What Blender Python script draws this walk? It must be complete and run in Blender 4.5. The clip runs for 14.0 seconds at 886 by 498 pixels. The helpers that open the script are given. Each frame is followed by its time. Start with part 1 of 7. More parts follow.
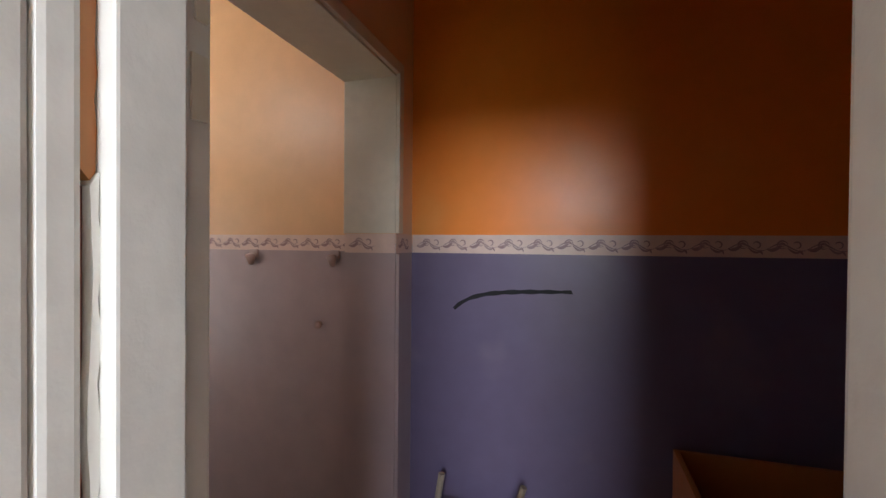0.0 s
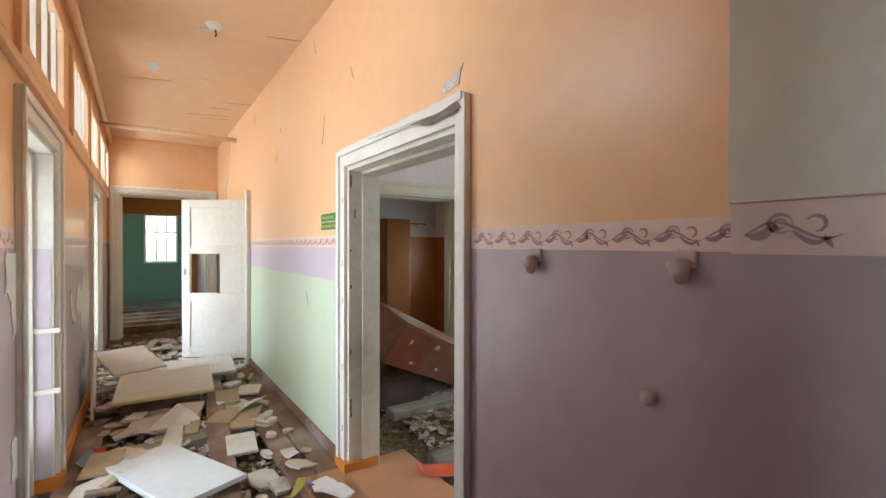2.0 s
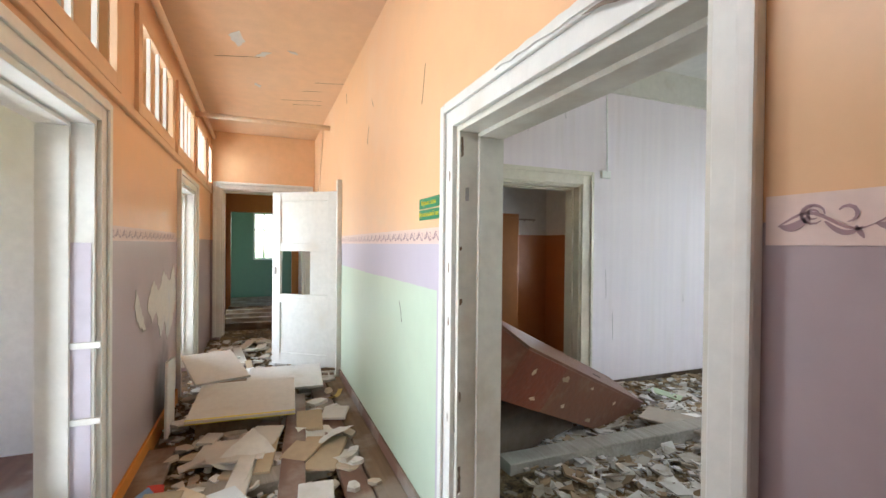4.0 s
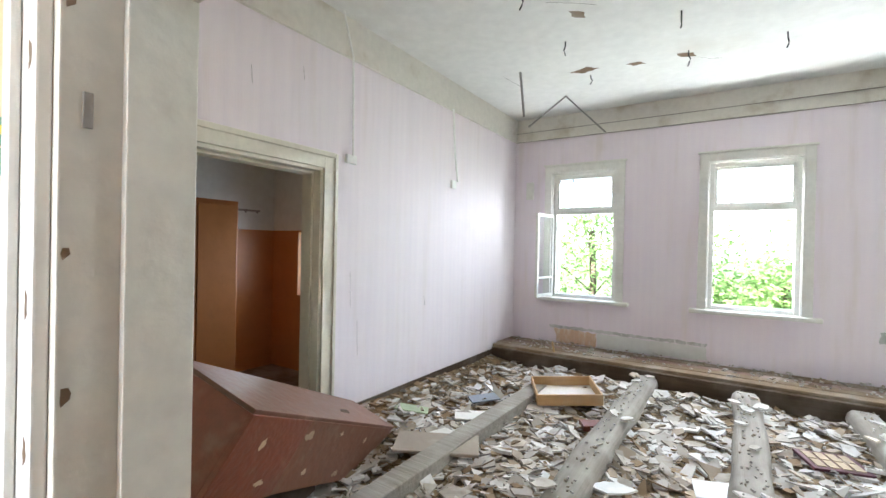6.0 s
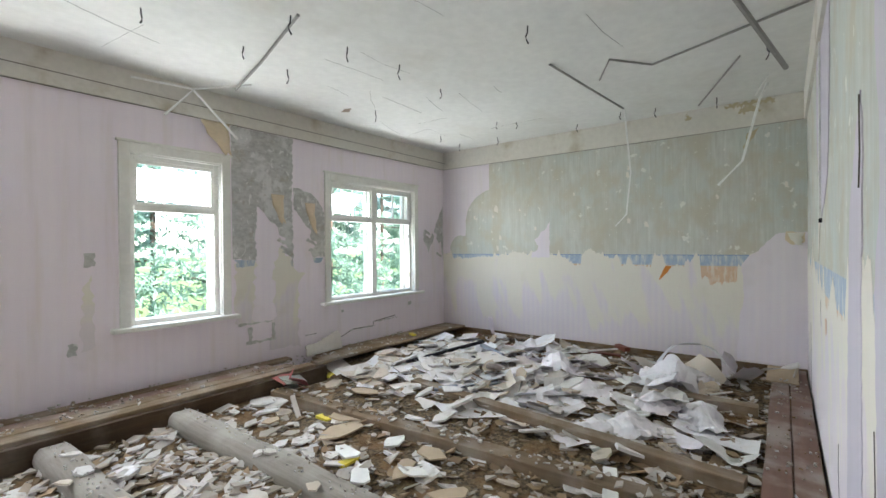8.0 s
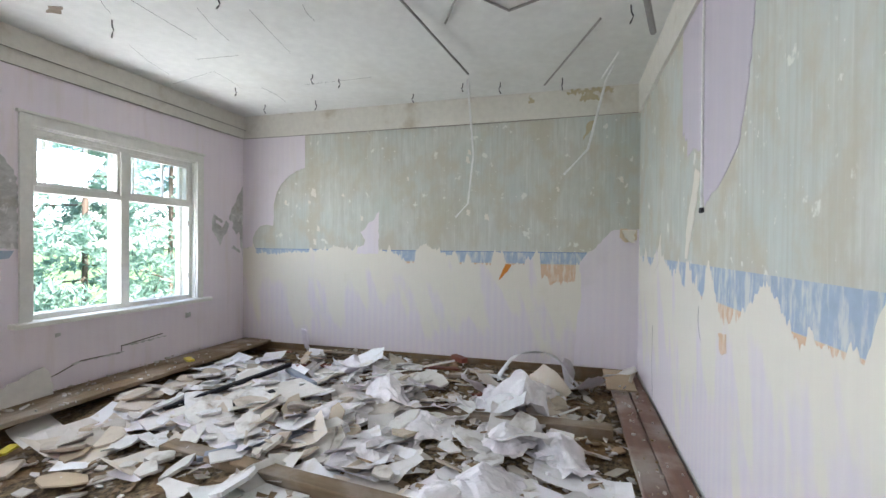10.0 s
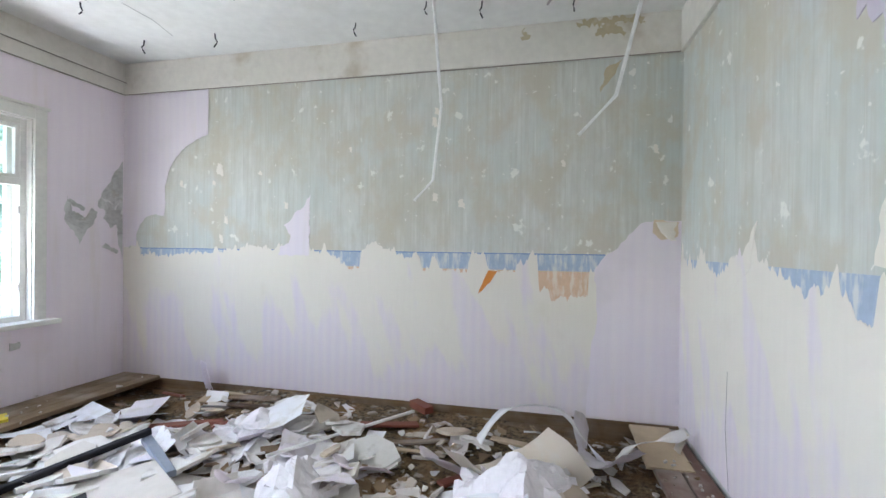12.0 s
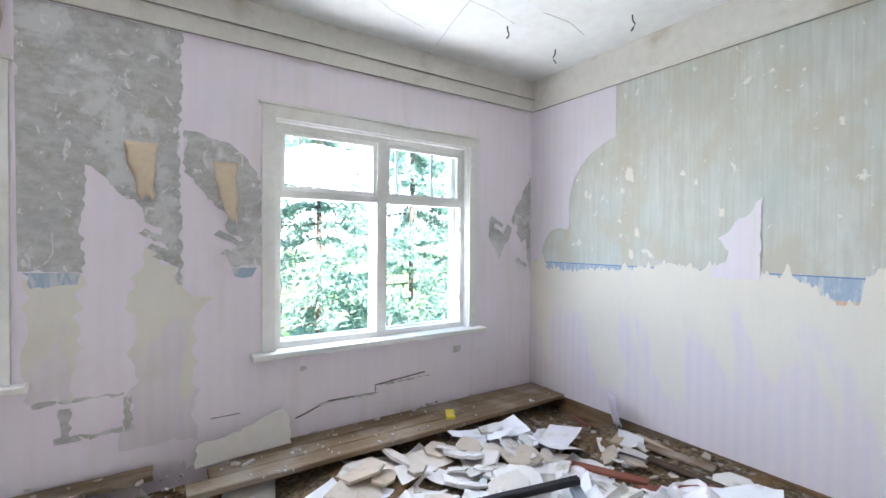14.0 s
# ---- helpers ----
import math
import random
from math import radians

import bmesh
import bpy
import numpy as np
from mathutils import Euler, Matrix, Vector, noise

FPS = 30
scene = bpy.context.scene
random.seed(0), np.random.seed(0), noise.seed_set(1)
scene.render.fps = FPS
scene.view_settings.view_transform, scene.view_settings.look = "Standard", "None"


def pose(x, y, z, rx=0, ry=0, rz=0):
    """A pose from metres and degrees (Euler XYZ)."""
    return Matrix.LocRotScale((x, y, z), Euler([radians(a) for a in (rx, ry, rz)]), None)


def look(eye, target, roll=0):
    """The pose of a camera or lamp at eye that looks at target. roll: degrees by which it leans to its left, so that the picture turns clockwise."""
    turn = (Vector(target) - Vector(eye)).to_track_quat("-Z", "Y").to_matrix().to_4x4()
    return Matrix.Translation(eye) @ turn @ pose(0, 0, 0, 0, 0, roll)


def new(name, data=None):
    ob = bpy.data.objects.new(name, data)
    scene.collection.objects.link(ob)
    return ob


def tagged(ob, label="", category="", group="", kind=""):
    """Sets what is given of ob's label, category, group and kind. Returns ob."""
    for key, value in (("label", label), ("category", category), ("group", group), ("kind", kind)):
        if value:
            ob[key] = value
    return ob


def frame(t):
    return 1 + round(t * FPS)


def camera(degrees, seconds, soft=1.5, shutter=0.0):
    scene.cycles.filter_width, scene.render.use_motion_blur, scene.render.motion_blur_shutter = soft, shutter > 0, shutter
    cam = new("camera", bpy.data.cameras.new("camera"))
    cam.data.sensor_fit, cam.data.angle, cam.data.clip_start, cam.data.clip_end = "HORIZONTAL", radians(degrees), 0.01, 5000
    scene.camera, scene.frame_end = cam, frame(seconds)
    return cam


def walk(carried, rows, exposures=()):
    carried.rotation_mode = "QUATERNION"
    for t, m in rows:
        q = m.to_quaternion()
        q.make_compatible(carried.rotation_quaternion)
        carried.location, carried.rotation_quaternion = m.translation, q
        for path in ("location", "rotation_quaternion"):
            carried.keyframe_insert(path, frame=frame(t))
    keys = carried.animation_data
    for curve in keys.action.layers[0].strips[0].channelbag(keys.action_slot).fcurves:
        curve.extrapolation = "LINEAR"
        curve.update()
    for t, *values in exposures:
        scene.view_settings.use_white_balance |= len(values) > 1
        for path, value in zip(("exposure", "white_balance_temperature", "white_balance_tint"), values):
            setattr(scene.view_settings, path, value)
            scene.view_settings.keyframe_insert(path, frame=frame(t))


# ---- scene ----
cam = camera(90.2, 14.0)
PATH = [
    (0, (0.527, -0.249, 1.491), (-0.06, 1.663, 1.469), 0.5),
    (0.5, (0.399, 0.01, 1.462), (-0.513, 1.789, 1.44), -0.0),
    (1, (0.252, 0.295, 1.453), (-0.936, 1.904, 1.432), 0.1),
    (1.5, (0.059, 0.486, 1.482), (-1.339, 1.916, 1.464), 0.2),
    (2, (-0.109, 0.647, 1.464), (-1.759, 1.777, 1.449), 0.1),
    (2.5, (-0.254, 0.802, 1.484), (-2.081, 1.615, 1.471), 0.2),
    (2.7, (-0.344, 0.815, 1.474), (-2.201, 1.557, 1.457), 0.4),
    (4.8, (-1.428, 1.074, 1.444), (-3.258, 1.882, 1.425), 1.2),
    (5, (-1.516, 1.105, 1.453), (-3.304, 2.0, 1.419), 1.2),
    (5.5, (-1.716, 1.263, 1.485), (-3.228, 2.572, 1.459), 1.2),
    (6, (-1.882, 1.495, 1.455), (-2.974, 3.17, 1.444), 1.2),
    (6.5, (-1.927, 1.894, 1.463), (-2.364, 3.845, 1.468), 0.6),
    (6.6, (-1.919, 1.942, 1.465), (-2.203, 3.922, 1.469), 0.5),
    (7, (-1.899, 2.138, 1.422), (-1.53, 4.103, 1.459), -0.1),
    (7.5, (-1.845, 2.351, 1.527), (-0.703, 3.993, 1.531), -0.4),
    (8, (-1.684, 2.478, 1.551), (-0.102, 3.701, 1.542), -0.5),
    (8.5, (-1.486, 2.652, 1.652), (0.261, 3.625, 1.608), -0.5),
    (8.7, (-1.429, 2.685, 1.663), (0.35, 3.599, 1.614), -0.3),
    (10.8, (0.5, 3.22, 1.385), (2.449, 3.668, 1.382), 0.7),
    (11, (0.689, 3.228, 1.374), (2.636, 3.682, 1.378), 0.8),
    (11.5, (1.082, 3.241, 1.392), (3.031, 3.687, 1.384), 0.7),
    (12, (1.366, 3.351, 1.466), (3.316, 3.798, 1.454), 0.7),
    (12.5, (1.588, 3.556, 1.472), (3.516, 4.087, 1.466), 1.4),
    (13, (1.681, 3.829, 1.589), (3.515, 4.627, 1.545), 1.2),
    (13.5, (1.734, 4.009, 1.639), (3.313, 5.236, 1.575), 0.4),
    (14, (1.724, 4.266, 1.614), (2.832, 5.931, 1.584), 0.4),
]
walk(cam, [(t, look(eye, target, roll)) for t, eye, target, roll in PATH],
     [(0.0, 2.4, 7000, 14), (0.5, 2.8, 6600, 13), (1.5, 2.75, 6350, 10), (2.5, 2.85, 6300, 9), (5.0, 3.02, 6050, 9), (6.0, 3.25, 6150, 11), (6.6, 3.1, 6250, 10), (7.5, 2.75, 6300, 12), (8.5, 2.6, 6300, 14), (11.0, 2.9, 6050, 18), (14.0, 3.15, 5900, 18)])
HALL_W, CORR_W, ENTRY_W = 5.2, 1.3, 8.5      # watts of each stand-in for the sky

# ---- world, sun, exposure ----
world = bpy.data.worlds.new("daylight")
scene.world = world
world.use_nodes = True
wn = world.node_tree.nodes
sky = wn.new("ShaderNodeTexSky")
sky.sky_type, sky.sun_disc = "NISHITA", False
sky.sun_elevation, sky.sun_rotation = radians(50), radians(200)
wn["Background"].inputs["Strength"].default_value = 0.15
world.node_tree.links.new(sky.outputs["Color"], wn["Background"].inputs["Color"])

sun_data = bpy.data.lights.new("sun", "SUN")
sun_data.energy, sun_data.angle, sun_data.color = 5.0, radians(0.6), (1.0, 0.95, 0.87)
sun = new("sun", sun_data)
_az, _el = radians(200), radians(50)
_dir = Vector((math.sin(_az) * math.cos(_el), math.cos(_az) * math.cos(_el), math.sin(_el)))
sun.matrix_world = look(_dir * 40, (0, 0, 0))


# ---- materials ----
class Nodes:
    """Short calls to write a node material."""

    def __init__(self, name):
        self.mat = bpy.data.materials.new(name)
        self.mat.use_nodes = True
        self.tree = self.mat.node_tree
        self.bsdf = self.tree.nodes["Principled BSDF"]
        self.pos = self.tree.nodes.new("ShaderNodeNewGeometry").outputs["Position"]
        self.local = self.tree.nodes.new("ShaderNodeTexCoord").outputs["Object"]

    def link(self, a, socket):
        if hasattr(a, "links"):
            self.tree.links.new(a, socket)
        else:
            socket.default_value = a

    def math(self, op, a, b=0.0, clamp=False):
        n = self.tree.nodes.new("ShaderNodeMath")
        n.operation, n.use_clamp = op, clamp
        self.link(a, n.inputs[0])
        self.link(b, n.inputs[1])
        return n.outputs[0]

    def axes(self, v=None):
        n = self.tree.nodes.new("ShaderNodeSeparateXYZ")
        self.link(v if v is not None else self.pos, n.inputs[0])
        return n.outputs[0], n.outputs[1], n.outputs[2]

    def stretch(self, v, sx, sy, sz):
        n = self.tree.nodes.new("ShaderNodeMapping")
        self.link(v, n.inputs["Vector"])
        n.inputs["Scale"].default_value = (sx, sy, sz)
        return n.outputs[0]

    def noise(self, scale, detail=4.0, v=None, rough=0.55, distort=0.0):
        n = self.tree.nodes.new("ShaderNodeTexNoise")
        self.link(v if v is not None else self.pos, n.inputs["Vector"])
        n.inputs["Scale"].default_value, n.inputs["Detail"].default_value = scale, detail
        n.inputs["Roughness"].default_value, n.inputs["Distortion"].default_value = rough, distort
        return n.outputs["Fac"]

    def step(self, value, low, high):
        n = self.tree.nodes.new("ShaderNodeMapRange")
        n.interpolation_type = "SMOOTHSTEP"
        self.link(value, n.inputs[0])
        n.inputs[1].default_value, n.inputs[2].default_value = low, high
        return n.outputs[0]

    def mix(self, fac, a, b):
        n = self.tree.nodes.new("ShaderNodeMix")
        n.data_type = "RGBA"
        self.link(fac, n.inputs[0])
        for s, c in ((n.inputs[6], a), (n.inputs[7], b)):
            self.link(c if hasattr(c, "links") else (*c, 1.0), s)
        return n.outputs[2]

    def island(self):
        return self.tree.nodes.new("ShaderNodeNewGeometry").outputs["Random Per Island"]

    def each(self):
        return self.tree.nodes.new("ShaderNodeObjectInfo").outputs["Random"]

    def bump(self, height, strength=0.3, distance=0.01):
        n = self.tree.nodes.new("ShaderNodeBump")
        n.inputs["Strength"].default_value, n.inputs["Distance"].default_value = strength, distance
        self.link(height, n.inputs["Height"])
        self.tree.links.new(n.outputs[0], self.bsdf.inputs["Normal"])

    def done(self, colour, rough=0.6, metal=0.0):
        self.link(colour if hasattr(colour, "links") else (*colour, 1.0), self.bsdf.inputs["Base Color"])
        self.link(rough, self.bsdf.inputs["Roughness"])
        self.bsdf.inputs["Metallic"].default_value = metal
        return self.mat


def scaled(c, k):
    return tuple(min(1.0, v * k) for v in c)


def worn(name, colour, dirt, rough=0.6, big=1.2, fine=14.0, amount=0.5, relief=0.25, local=False, tone=0.12):
    """A painted or raw surface with broad stains, fine grain and a slight relief."""
    m = Nodes(name)
    v = m.local if local else m.pos
    stain = m.step(m.noise(big, 5.0, v), 0.52, 0.78)
    grain = m.noise(fine, 5.0, v)
    c = m.mix(grain, scaled(colour, 1 - tone), scaled(colour, 1 + tone))
    c = m.mix(m.math("MULTIPLY", stain, amount), c, dirt)
    m.bump(m.math("ADD", grain, m.math("MULTIPLY", m.noise(big * 3, 3.0, v), 1.5)), relief, 0.006)
    return m.done(c, m.math("ADD", m.math("MULTIPLY", grain, 0.2), rough - 0.1))


def pieces(name, colours, rough=0.8, fine=20.0, per_island=False, dirt=(0.22, 0.18, 0.13)):
    """Loose scraps whose colour differs from one to the next."""
    m = Nodes(name)
    r = m.island() if per_island else m.each()
    ramp = m.tree.nodes.new("ShaderNodeValToRGB")
    ramp.color_ramp.interpolation = "CONSTANT"
    while len(ramp.color_ramp.elements) < len(colours):
        ramp.color_ramp.elements.new(0.5)
    for i, (e, c) in enumerate(zip(ramp.color_ramp.elements, colours)):
        e.position, e.color = i / len(colours), (*c, 1.0)
    m.link(r, ramp.inputs[0])
    g = m.noise(fine, 5.0)
    c = m.mix(m.step(m.noise(6.0, 4.0), 0.5, 0.75), ramp.outputs[0], dirt)
    c = m.mix(m.math("MULTIPLY", g, 0.35), c, dirt)
    m.bump(g, 0.4, 0.004)
    return m.done(c, rough)


ORANGE, LILAC, MINT = (0.80, 0.49, 0.265), (0.44, 0.345, 0.355), (0.53, 0.63, 0.49)


def corridor_paint(name, mint_from=None, soot=False, shaded=False):
    """Oil paint: orange above, lilac dado below, pale green panels past the doorway. The vestibule copy has shade and
    blue sheen in its colours.
    """
    m = Nodes(name)
    x, y, z = m.axes()
    wob = m.math("MULTIPLY", m.math("SUBTRACT", m.noise(3.0, 3.0), 0.5), 0.03)
    zz = m.math("ADD", z, wob)
    grain = m.noise(9.0, 5.0)
    orange, lilac = ((0.90, 0.25, 0.028), (0.155, 0.125, 0.215)) if shaded else (ORANGE, LILAC)
    up = m.mix(grain, scaled(orange, 0.9), scaled(orange, 1.08))
    up = m.mix(m.step(m.noise(0.9, 4.0), 0.5, 0.8), up, (0.82, 0.36, 0.10) if shaded else (0.80, 0.54, 0.35))
    low = m.mix(grain, scaled(lilac, 0.88), scaled(lilac, 1.1))
    low = m.mix(m.math("MULTIPLY", m.step(m.noise(1.6, 4.0), 0.55, 0.8), 0.5), low, (0.38, 0.30, 0.30))
    if mint_from is not None:
        mint = m.mix(grain, scaled(MINT, 0.92), scaled(MINT, 1.08))
        inside = m.math("MULTIPLY", m.math("LESS_THAN", x, mint_from), m.math("LESS_THAN", zz, 1.22))
        lilac_band = m.mix(grain, (0.48, 0.43, 0.50), (0.56, 0.50, 0.57))
        low = m.mix(m.math("LESS_THAN", x, mint_from + 0.06), low, lilac_band)
        low = m.mix(inside, low, mint)
    chips = m.step(m.noise(5.0, 6.0, rough=0.7), 0.80, 0.82)
    c = m.mix(m.math("GREATER_THAN", z, 1.49), low, up)
    c = m.mix(m.math("MULTIPLY", chips, 0.7), c, (0.55, 0.50, 0.46))
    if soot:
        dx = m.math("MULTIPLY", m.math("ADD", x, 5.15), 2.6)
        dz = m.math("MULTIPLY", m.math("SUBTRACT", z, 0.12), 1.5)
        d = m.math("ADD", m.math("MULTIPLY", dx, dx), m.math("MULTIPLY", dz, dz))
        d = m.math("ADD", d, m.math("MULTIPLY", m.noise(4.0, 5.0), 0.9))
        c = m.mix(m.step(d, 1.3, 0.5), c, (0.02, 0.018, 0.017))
    m.bump(m.math("ADD", m.math("MULTIPLY", m.noise(4.0, 3.0), 2.0), grain), 0.18, 0.006)
    return m.done(c, m.math("ADD", 0.25, m.math("MULTIPLY", grain, 0.2)))


def striped_paper(name, base, stripe, stain, run="x", amount=0.45):
    """Pale wallpaper with fine vertical stripes and drip stains."""
    m = Nodes(name)
    x, y, z = m.axes()
    a = x if run == "x" else y
    wave = m.math("SINE", m.math("MULTIPLY", a, 70.0))
    wide = m.math("SINE", m.math("MULTIPLY", a, 22.0))
    f = m.math("ADD", m.math("MULTIPLY", wave, 0.12), m.math("ADD", m.math("MULTIPLY", wide, 0.1), m.noise(4.0, 4.0, m.stretch(m.pos, 4, 4, 0.3))))
    c = m.mix(m.math("MULTIPLY", f, 1.0, True), base, stripe)
    v = m.stretch(m.pos, 5.0, 5.0, 0.5)
    drip = m.step(m.noise(1.5, 5.0, v), 0.52, 0.75)
    c = m.mix(m.math("MULTIPLY", drip, amount), c, stain)
    blot = m.step(m.noise(1.3, 5.0), 0.58, 0.8)
    c = m.mix(m.math("MULTIPLY", blot, amount), c, scaled(stain, 0.85))
    m.bump(m.math("ADD", m.noise(30.0, 3.0, m.stretch(m.pos, 3, 3, 0.3)), m.noise(3.0, 3.0)), 0.15, 0.005)
    return m.done(c, 0.75)


def bare_paper(name, run="y"):
    """The stripped wall: grey-green old paper with vertical scratches and pale flecks."""
    m = Nodes(name)
    v = m.stretch(m.pos, 5.0, 5.0, 1.5)
    s = m.noise(2.2, 6.0, v, 0.65)
    c = m.mix(m.step(s, 0.25, 0.8), (0.53, 0.53, 0.475), (0.65, 0.655, 0.60))
    c = m.mix(m.math("MULTIPLY", m.step(m.noise(1.1, 5.0), 0.40, 0.66), 0.75), c, (0.53, 0.575, 0.54))
    c = m.mix(m.math("MULTIPLY", m.step(m.noise(1.0, 5.0, m.stretch(m.pos, 42, 42, 0.9)), 0.45, 0.66), 0.3), c, (0.44, 0.42, 0.34))
    c = m.mix(m.math("MULTIPLY", m.step(m.noise(1.0, 4.0, m.stretch(m.pos, 60, 60, 1.6)), 0.56, 0.70), 0.45), c, (0.72, 0.72, 0.67))
    c = m.mix(m.math("MULTIPLY", m.step(m.noise(2.6, 7.0, m.stretch(m.pos, 1, 1, 0.7), 0.65), 0.44, 0.64), 0.8), c, (0.53, 0.49, 0.39))
    c = m.mix(m.math("MULTIPLY", m.step(m.noise(0.8, 5.0), 0.52, 0.74), 0.4), c, (0.46, 0.42, 0.30))
    c = m.mix(m.math("MULTIPLY", m.step(m.noise(7.0, 5.0), 0.64, 0.69), 0.85), c, (0.77, 0.77, 0.70))
    c = m.mix(m.math("MULTIPLY", m.step(m.noise(16.0, 4.0, distort=0.5), 0.68, 0.71), 0.8), c, (0.78, 0.77, 0.71))
    m.bump(m.math("ADD", s, m.noise(12.0, 4.0)), 0.25, 0.005)
    return m.done(c, 0.9)


def cream_paper(name, run="y"):
    """The cream backing left under the torn paper; lilac tongues of the top paper stay on it, more towards the floor."""
    m = Nodes(name)
    x, y, z = m.axes()
    along = m.math("ADD", y if run == "y" else x, m.math("MULTIPLY", z, -0.22))
    v = m.tree.nodes.new("ShaderNodeCombineXYZ")
    m.link(m.math("MULTIPLY", along, 2.0), v.inputs[0])
    m.link(m.math("MULTIPLY", z, 0.55), v.inputs[1])
    left = m.math("ADD", m.noise(1.6, 5.0, v.outputs[0], 0.5), m.math("MULTIPLY", m.math("SUBTRACT", 0.62, z), 0.24))
    cream = m.mix(m.noise(1.2, 3.0), (0.785, 0.745, 0.64), (0.765, 0.72, 0.65))
    wave = m.math("MULTIPLY", m.math("ADD", m.math("SINE", m.math("MULTIPLY", y if run == "y" else x, 70.0)), 1.0), 0.5)
    lilac = m.mix(wave, (0.755, 0.69, 0.715), (0.725, 0.655, 0.715))
    c = m.mix(m.math("MULTIPLY", m.step(left, 0.43, 0.53), 0.9), cream, lilac)
    c = m.mix(m.math("MULTIPLY", m.noise(14.0, 4.0, m.stretch(m.pos, 3, 3, 0.2)), 0.3), c, (0.62, 0.58, 0.52))
    c = m.mix(m.math("MULTIPLY", m.step(m.noise(2.2, 5.0), 0.6, 0.78), 0.35), c, (0.60, 0.54, 0.42))
    m.bump(m.noise(10.0, 4.0, m.stretch(m.pos, 3, 3, 0.4)), 0.2, 0.005)
    return m.done(c, 0.8)


def faded_band(name, colour, bare):
    """A painted band rubbed off in vertical streaks and flecks."""
    m = Nodes(name)
    g = m.noise(24.0, 4.0)
    c = m.mix(g, scaled(colour, 0.85), scaled(colour, 1.15))
    rubbed = m.math("ADD", m.noise(1.6, 5.0, m.stretch(m.pos, 16, 16, 3.0), 0.65), m.math("MULTIPLY", m.noise(9.0, 4.0), 0.4))
    c = m.mix(m.math("MULTIPLY", m.step(rubbed, 0.66, 0.86), 0.9), c, bare)
    m.bump(g, 0.3, 0.004)
    return m.done(c, 0.85)


def bare_plaster(name):
    """Grey skim showing where the paper went: clouded, scraped pale, with brown glue left on."""
    m = Nodes(name)
    a, b = m.noise(3.0, 6.0, rough=0.65, distort=0.4), m.noise(13.0, 6.0, m.stretch(m.pos, 1, 1, 1.6), 0.7)
    c = m.mix(m.step(b, 0.3, 0.7), (0.40, 0.39, 0.37), (0.56, 0.55, 0.53))
    c = m.mix(m.math("MULTIPLY", m.step(a, 0.50, 0.60), 0.75), c, (0.68, 0.67, 0.65))
    c = m.mix(m.math("MULTIPLY", m.step(m.noise(5.5, 6.0, rough=0.7), 0.56, 0.64), 0.6), c, (0.40, 0.36, 0.29))
    c = m.mix(m.math("MULTIPLY", m.step(m.noise(8.0, 5.0, m.stretch(m.pos, 1.5, 1.5, 0.8), 0.6, 1.2), 0.60, 0.64), 0.8), c, (0.76, 0.74, 0.72))
    m.bump(m.math("ADD", a, b), 0.4, 0.006)
    return m.done(c, 0.9)


def timber(name, light, dark, along=(0.6, 14, 14), rough=0.8, dusty=0.35, relief=0.5):
    m = Nodes(name)
    v = m.stretch(m.local, *along)
    g = m.noise(2.0, 6.0, v, 0.6, 0.4)
    c = m.mix(g, dark, light)
    dust = m.math("MULTIPLY", m.step(m.noise(2.5, 5.0), 0.42, 0.68), dusty)
    c = m.mix(dust, c, (0.42, 0.39, 0.34))
    m.bump(g, relief, 0.008)
    return m.done(c, rough)


def rubble(name):
    m = Nodes(name)
    a, b = m.noise(3.0, 6.0), m.noise(26.0, 6.0, rough=0.7)
    c = m.mix(m.step(b, 0.3, 0.75), (0.012, 0.008, 0.005), (0.30, 0.21, 0.105))
    c = m.mix(m.math("MULTIPLY", m.step(a, 0.45, 0.65), 0.7), c, (0.23, 0.125, 0.045))
    c = m.mix(m.math("MULTIPLY", m.step(m.noise(9.0, 5.0), 0.58, 0.66), 0.5), c, (0.52, 0.48, 0.41))
    m.bump(m.math("ADD", b, a), 0.9, 0.02)
    return m.done(c, 0.95)


M_CORR_N = corridor_paint("corridor_paint_mint", -3.04)
M_CORR = corridor_paint("corridor_paint")
# same paint as the corridor, with vestibule shade and warm bounce coloured in
M_VEST_SHADED = corridor_paint("vestibule_shaded_paint", shaded=True)
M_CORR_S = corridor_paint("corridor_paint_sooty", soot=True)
M_WHITE = worn("white_gloss_paint", (0.76, 0.75, 0.70), (0.50, 0.42, 0.30), 0.42, 2.5, 20, 0.35, 0.25)
M_JAMB = worn("aged_ivory_gloss", (0.69, 0.67, 0.59), (0.44, 0.37, 0.27), 0.42, 3.5, 18, 0.5, 0.3, tone=0.16)
# darkened only to weaken light bounced off the unseen entrance walls
M_DIM = worn("bounce_cut_grey", (0.42, 0.41, 0.40), (0.30, 0.27, 0.23), 0.8, 1.5, 12, 0.4, 0.3)
M_CREAM = worn("cream_gloss_paint", (0.70, 0.66, 0.55), (0.48, 0.40, 0.28), 0.4, 2.5, 20, 0.35, 0.25)
M_CEIL = worn("limewashed_ceiling", (0.73, 0.73, 0.70), (0.54, 0.50, 0.42), 0.9, 0.8, 10, 0.45, 0.3)
M_CEIL_CORR = worn("orange_ceiling_paint", (0.77, 0.515, 0.315), (0.70, 0.55, 0.42), 0.5, 0.7, 8, 0.5, 0.3)
M_FRIEZE = worn("grey_plaster_frieze", (0.70, 0.67, 0.60), (0.40, 0.32, 0.20), 0.9, 2.4, 16, 0.7, 0.5)
M_PAPER_W = striped_paper("lilac_striped_paper_west", (0.86, 0.79, 0.81), (0.80, 0.73, 0.77), (0.66, 0.58, 0.52), "y", 0.22)
